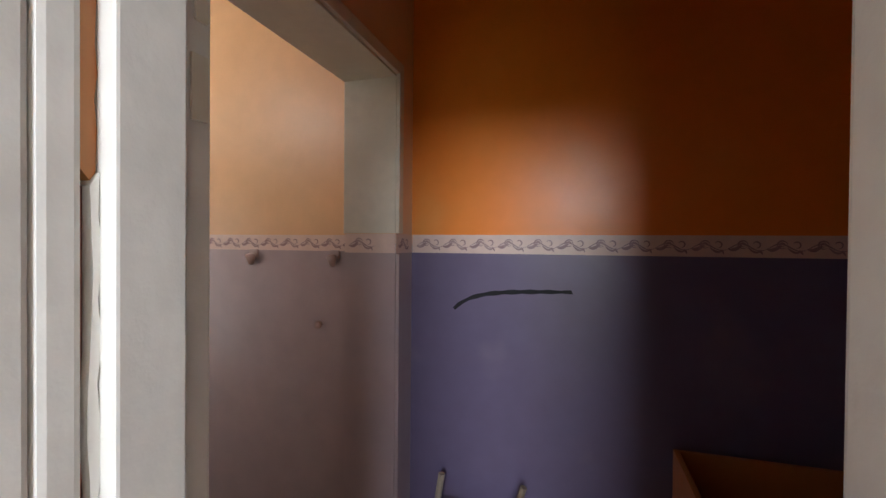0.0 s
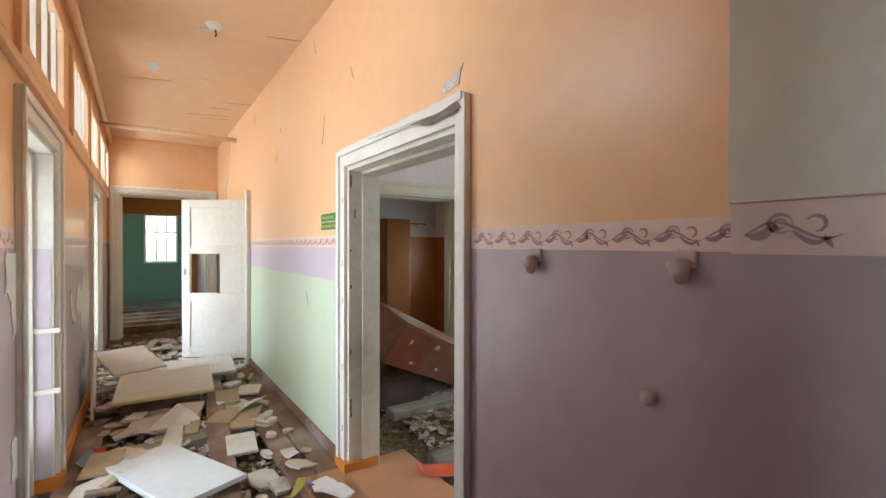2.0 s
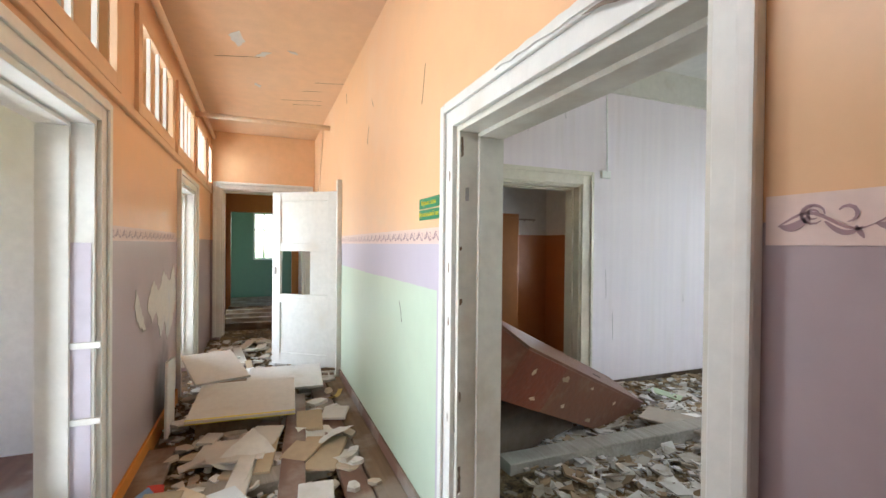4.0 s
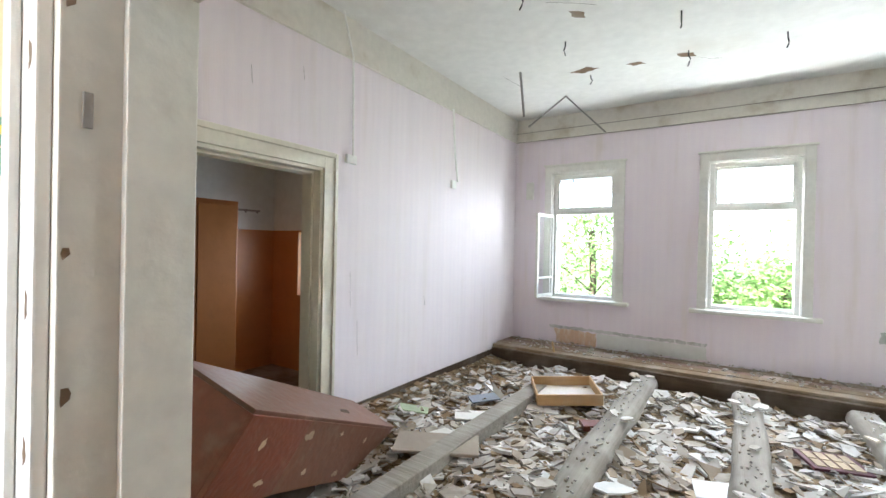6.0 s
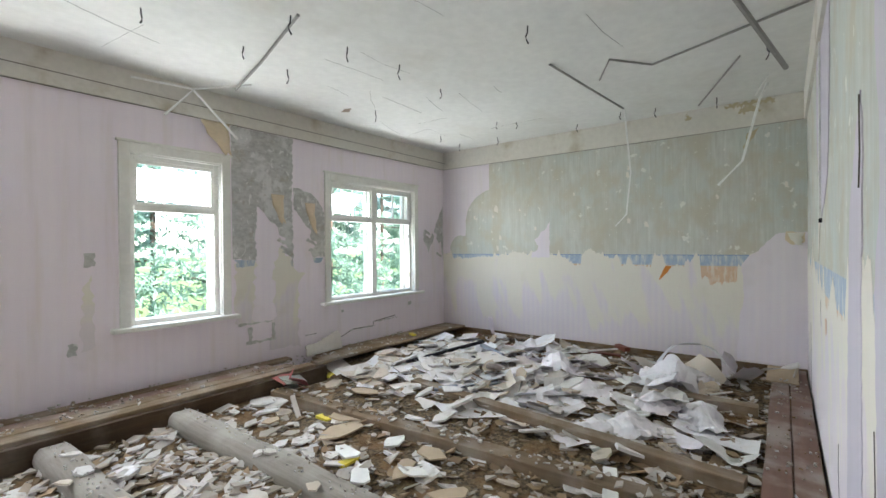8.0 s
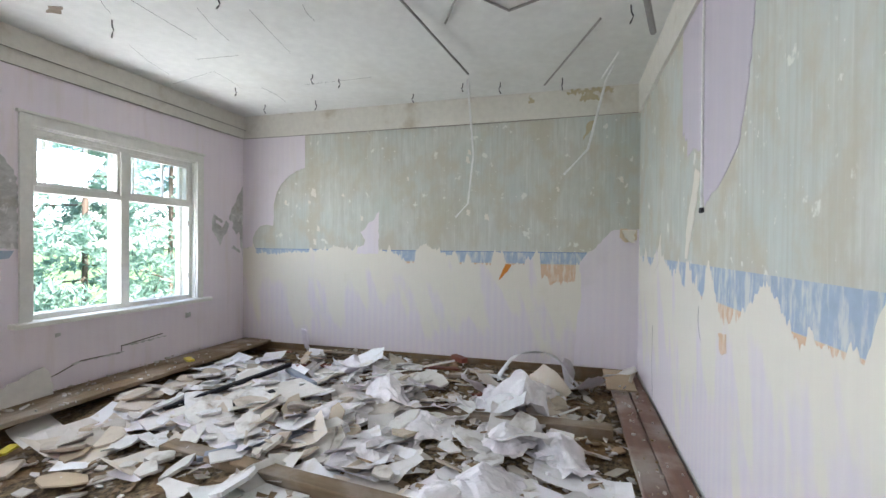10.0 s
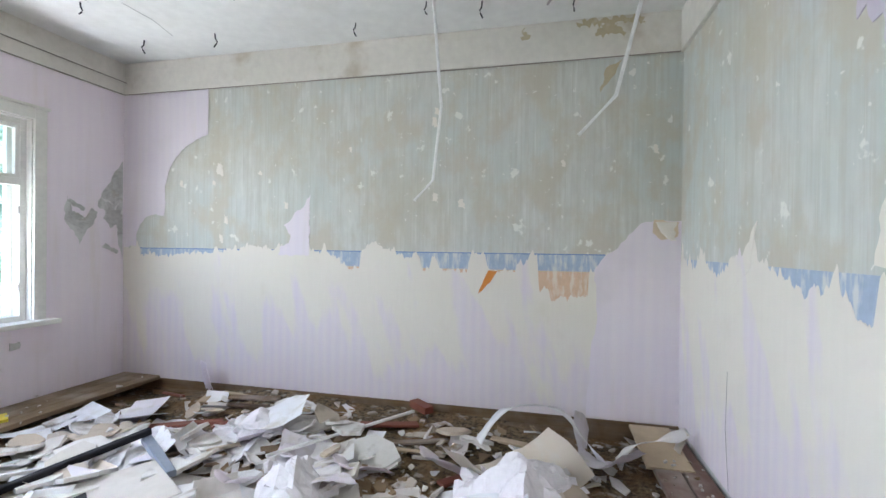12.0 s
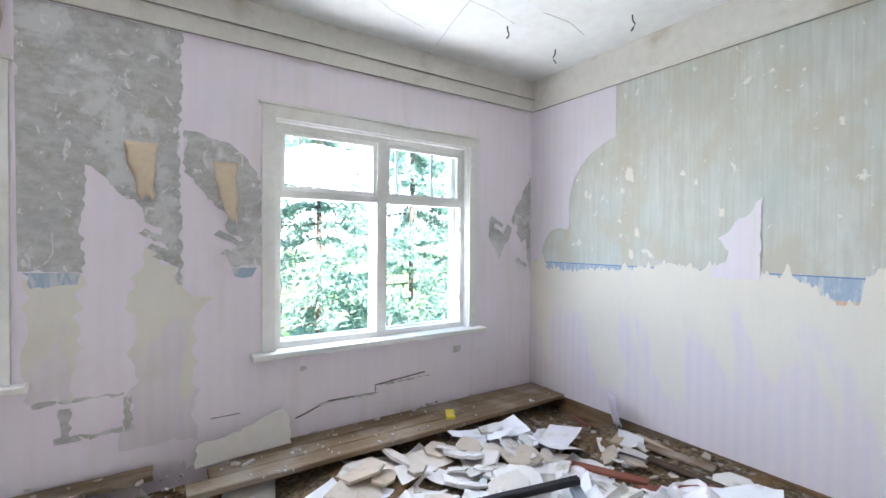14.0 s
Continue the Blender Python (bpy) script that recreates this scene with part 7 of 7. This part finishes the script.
for p in ([(2.72, RY1, 0.17), (3.0, RY1, 0.26), (3.42, RY1, 0.25), (3.43, RY1, 0.32), (3.95, RY1, 0.36)],):
    part("torn_seam", crack(p, 121, 0.012), M_CRACK, wall_n)
paper("x", CY1 - 0.0035, [(-1.72, 2.13), (-1.60, 2.14), (-1.57, 2.22), (-1.62, 2.19), (-1.72, 2.17)], 130, M_BARE_N, wall_c, "paint_chip", jag=0.01, step=0.03)
M_SCRAPED = worn("scraped_whitewash", (0.66, 0.64, 0.60), (0.52, 0.55, 0.62), 0.85, 6, 25, 0.5, 0.3)
wall_cs = bpy.data.objects["wall_corridor_south"]
for k, q in enumerate([[(-5.72, 0.98), (-5.5, 0.72), (-5.32, 0.62), (-5.2, 0.80), (-5.05, 0.70), (-4.9, 0.92), (-4.75, 0.86), (-4.62, 1.0), (-4.8, 1.16), (-5.0, 1.08), (-5.15, 1.22), (-5.4, 1.12), (-5.6, 1.24)],
                       [(-4.58, 0.84), (-4.40, 0.90), (-4.28, 1.04), (-4.32, 1.14), (-4.46, 1.0)], [(-2.66, 1.42), (-2.44, 1.44), (-2.42, 1.28), (-2.52, 1.24), (-2.54, 1.08), (-2.62, 1.1)],
                       [(-2.62, 0.66), (-2.52, 0.68), (-2.5, 0.52), (-2.6, 0.5)], [(-1.9, 0.86), (-1.74, 0.92), (-1.7, 0.46), (-1.8, 0.4), (-1.86, 0.6)]]):
    paper("x", CY0 + 0.0012, q, 140 + k, M_SCRAPED, wall_cs, "scraped_patch", jag=0.02, step=0.035)
rose = thing("ceiling_rose", "white plastic ceiling rose with no lamp on the orange ceiling", "ceiling rose", pose(-3.9, 1.12, CCEIL))
bm = bmesh.new()
bmesh.ops.create_cone(bm, cap_ends=True, segments=20, radius1=0.03, radius2=0.07, depth=0.035, matrix=pose(0, 0, -0.0175))
part("base", bm, M_WHITE, rose, smooth=False)
part("wire_stub", tube([(0, 0, -0.03), (0.01, 0.01, -0.07), (0.03, 0.0, -0.10)], 0.005, 6), M_BLACK, rose)
for k, (x, y, s) in enumerate([(-5.1, 0.75, 0.16), (-5.35, 0.95, 0.1), (-4.0, 1.1, 0.1), (-5.2, 1.2, 0.06), (-6.2, 0.9, 0.08)]):
    part("flaked_patch", torn("x", 0, [(-s, 0), (-0.2 * s, 0.4 * s), (s, 0.15 * s), (0.3 * s, -0.4 * s)], 220 + k, jag=0.015, thick=0.003), M_SCRAPED, corr_ceiling, at=pose(x, y, CCEIL - 0.001, -90, 0, 40 * k))
# stains where water came through by the corner
M_STAIN = worn("ochre_water_stain", (0.50, 0.43, 0.28), (0.66, 0.62, 0.53), 0.95, 9, 20, 0.9, 0.2)
frieze_e = bpy.data.objects["frieze_east"]
for k, (y0, y1, z0, z1) in enumerate([(2.55, 3.1, 3.35, 3.42), (2.72, 2.95, 3.25, 3.37), (3.5, 3.58, 3.3, 3.4)]):
    paper("y", RX1 - 0.0345, [(y0, z0), (y1, z0 + 0.02), (y1 - 0.04, z1), (y0 + 0.05, z1)], 230 + k, M_STAIN, frieze_e, "water_stain", jag=0.03, step=0.02)
paper("y", RX1 - 0.004, [(2.78, 2.95), (2.9, 2.8), (2.86, 3.0), (2.72, 3.08)], 236, M_STAIN, wall_e, "water_stain", jag=0.015, step=0.04)


# ---- trees outside ----
def leaf_mat(name, a, b):
    m = Nodes(name)
    c = m.mix(m.island(), a, b)
    m.done(c, 0.6)
    thin = m.tree.nodes.new("ShaderNodeBsdfTranslucent")
    m.link(c, thin.inputs["Color"])
    both = m.tree.nodes.new("ShaderNodeMixShader")
    both.inputs[0].default_value = 0.5
    m.tree.links.new(m.bsdf.outputs[0], both.inputs[1])
    m.tree.links.new(thin.outputs[0], both.inputs[2])
    m.tree.links.new(both.outputs[0], m.tree.nodes["Material Output"].inputs["Surface"])
    return m.mat


M_SPRUCE = leaf_mat("spruce_needles", (0.17, 0.28, 0.22), (0.30, 0.43, 0.34))
M_LEAF = leaf_mat("broad_leaves", (0.16, 0.26, 0.08), (0.28, 0.40, 0.15))
M_BARK = timber("bark", (0.16, 0.12, 0.09), (0.07, 0.05, 0.035), (8, 8, 1), 0.95, 0.0)


def cloud(name, leaves, size, at_of, material, seed, ratio=0.5):
    rnd = random.Random(seed)
    verts, faces = [], []
    for _ in range(leaves):
        p, droop = at_of(rnd)
        s = size * rnd.uniform(0.6, 1.4)
        m = Matrix.Translation(p) @ Euler((rnd.gauss(droop, 0.5), rnd.gauss(0, 0.5), rnd.uniform(0, 6.28))).to_matrix().to_4x4()
        b = len(verts)
        verts += [tuple(m @ Vector(c)) for c in ((0, -s, 0), (s * ratio, 0, s * 0.12), (0, s, 0), (-s * ratio, 0, s * 0.12))]
        faces.append((b, b + 1, b + 2, b + 3))
    me = bpy.data.meshes.new(name)
    me.from_pydata(verts, [], faces)
    me.materials.append(material)
    return new(name, me)


def spruce(x, y, height, radius, seed):
    t = thing("spruce_tree", "dark green spruce with drooping branches outside the windows", "tree", pose(x, y, -0.9))
    part("trunk", tube([(0, 0, 0), (0.03, 0, height * 0.5), (0, 0, height)], 0.06, 8), M_BARK, t)
    rnd = random.Random(seed)
    whorls = []
    z = 0.5
    while z < height:
        for _ in range(6):
            whorls.append((z, rnd.uniform(0, 6.28), radius * (1 - z / height) * rnd.uniform(0.75, 1.1)))
        z += 0.34

    def spot(r):
        z, a, l = r.choice(whorls)
        f = r.random() ** 0.6
        spread = 0.28 * l * f
        return Vector((math.cos(a) * l * f + r.gauss(0, spread * 0.4), math.sin(a) * l * f + r.gauss(0, spread * 0.4), z - 0.28 * l * f * f + r.gauss(0, 0.05))), 0.5
    c = cloud("crown", 13000, 0.115, spot, M_SPRUCE, seed, 0.24)
    c.parent = t
    for z, a, l in whorls[::7]:
        part("limb", tube([(0, 0, z), (math.cos(a) * l * 0.5, math.sin(a) * l * 0.5, z - 0.05 * l), (math.cos(a) * l, math.sin(a) * l, z - 0.25 * l)], 0.02, 5), M_BARK, t)
    return t


def broadleaf(x, y, height, radius, seed):
    t = thing("leafy_tree", "bright green leafy tree outside the windows", "tree", pose(x, y, -0.9))
    part("trunk", tube([(0, 0, 0), (0.1, 0, height * 0.4), (0, 0.1, height * 0.75)], 0.09, 8), M_BARK, t)
    rnd = random.Random(seed)
    clumps = [(Vector((rnd.gauss(0, radius * 0.5), rnd.gauss(0, radius * 0.5), height * rnd.uniform(0.18, 1.0))), rnd.uniform(0.25, 0.55)) for _ in range(26)]

    def spot(r):
        p, s = r.choice(clumps)
        return p + Vector((r.gauss(0, s), r.gauss(0, s), r.gauss(0, s * 0.7))), 0.3
    c = cloud("crown", 3600, 0.07, spot, M_LEAF, seed, 0.5)
    c.parent = t
    for p, s in clumps[::4]:
        part("limb", tube([(0.05, 0, min(p.z * 0.6, height * 0.7)), p * 0.6 + Vector((0, 0, p.z * 0.3)), p], 0.02, 5), M_BARK, t)
    return t


spruce(4.6, 13.2, 8.0, 2.3, 1)
spruce(7.0, 13.6, 8.5, 2.5, 2)
spruce(2.4, 14.4, 9.0, 2.4, 3)
spruce(9.6, 14.0, 9.0, 2.6, 4)
spruce(12.6, 14.4, 9.0, 2.6, 10)
broadleaf(-2.6, 12.9, 2.9, 1.0, 5)
broadleaf(-5.0, 13.4, 3.8, 1.4, 6)
broadleaf(-7.4, 13.6, 4.0, 1.6, 7)
broadleaf(0.7, 15.6, 4.4, 1.4, 8)
broadleaf(-0.9, 13.2, 2.3, 0.9, 9)
broadleaf(-10.0, 14.2, 4.2, 1.7, 12)
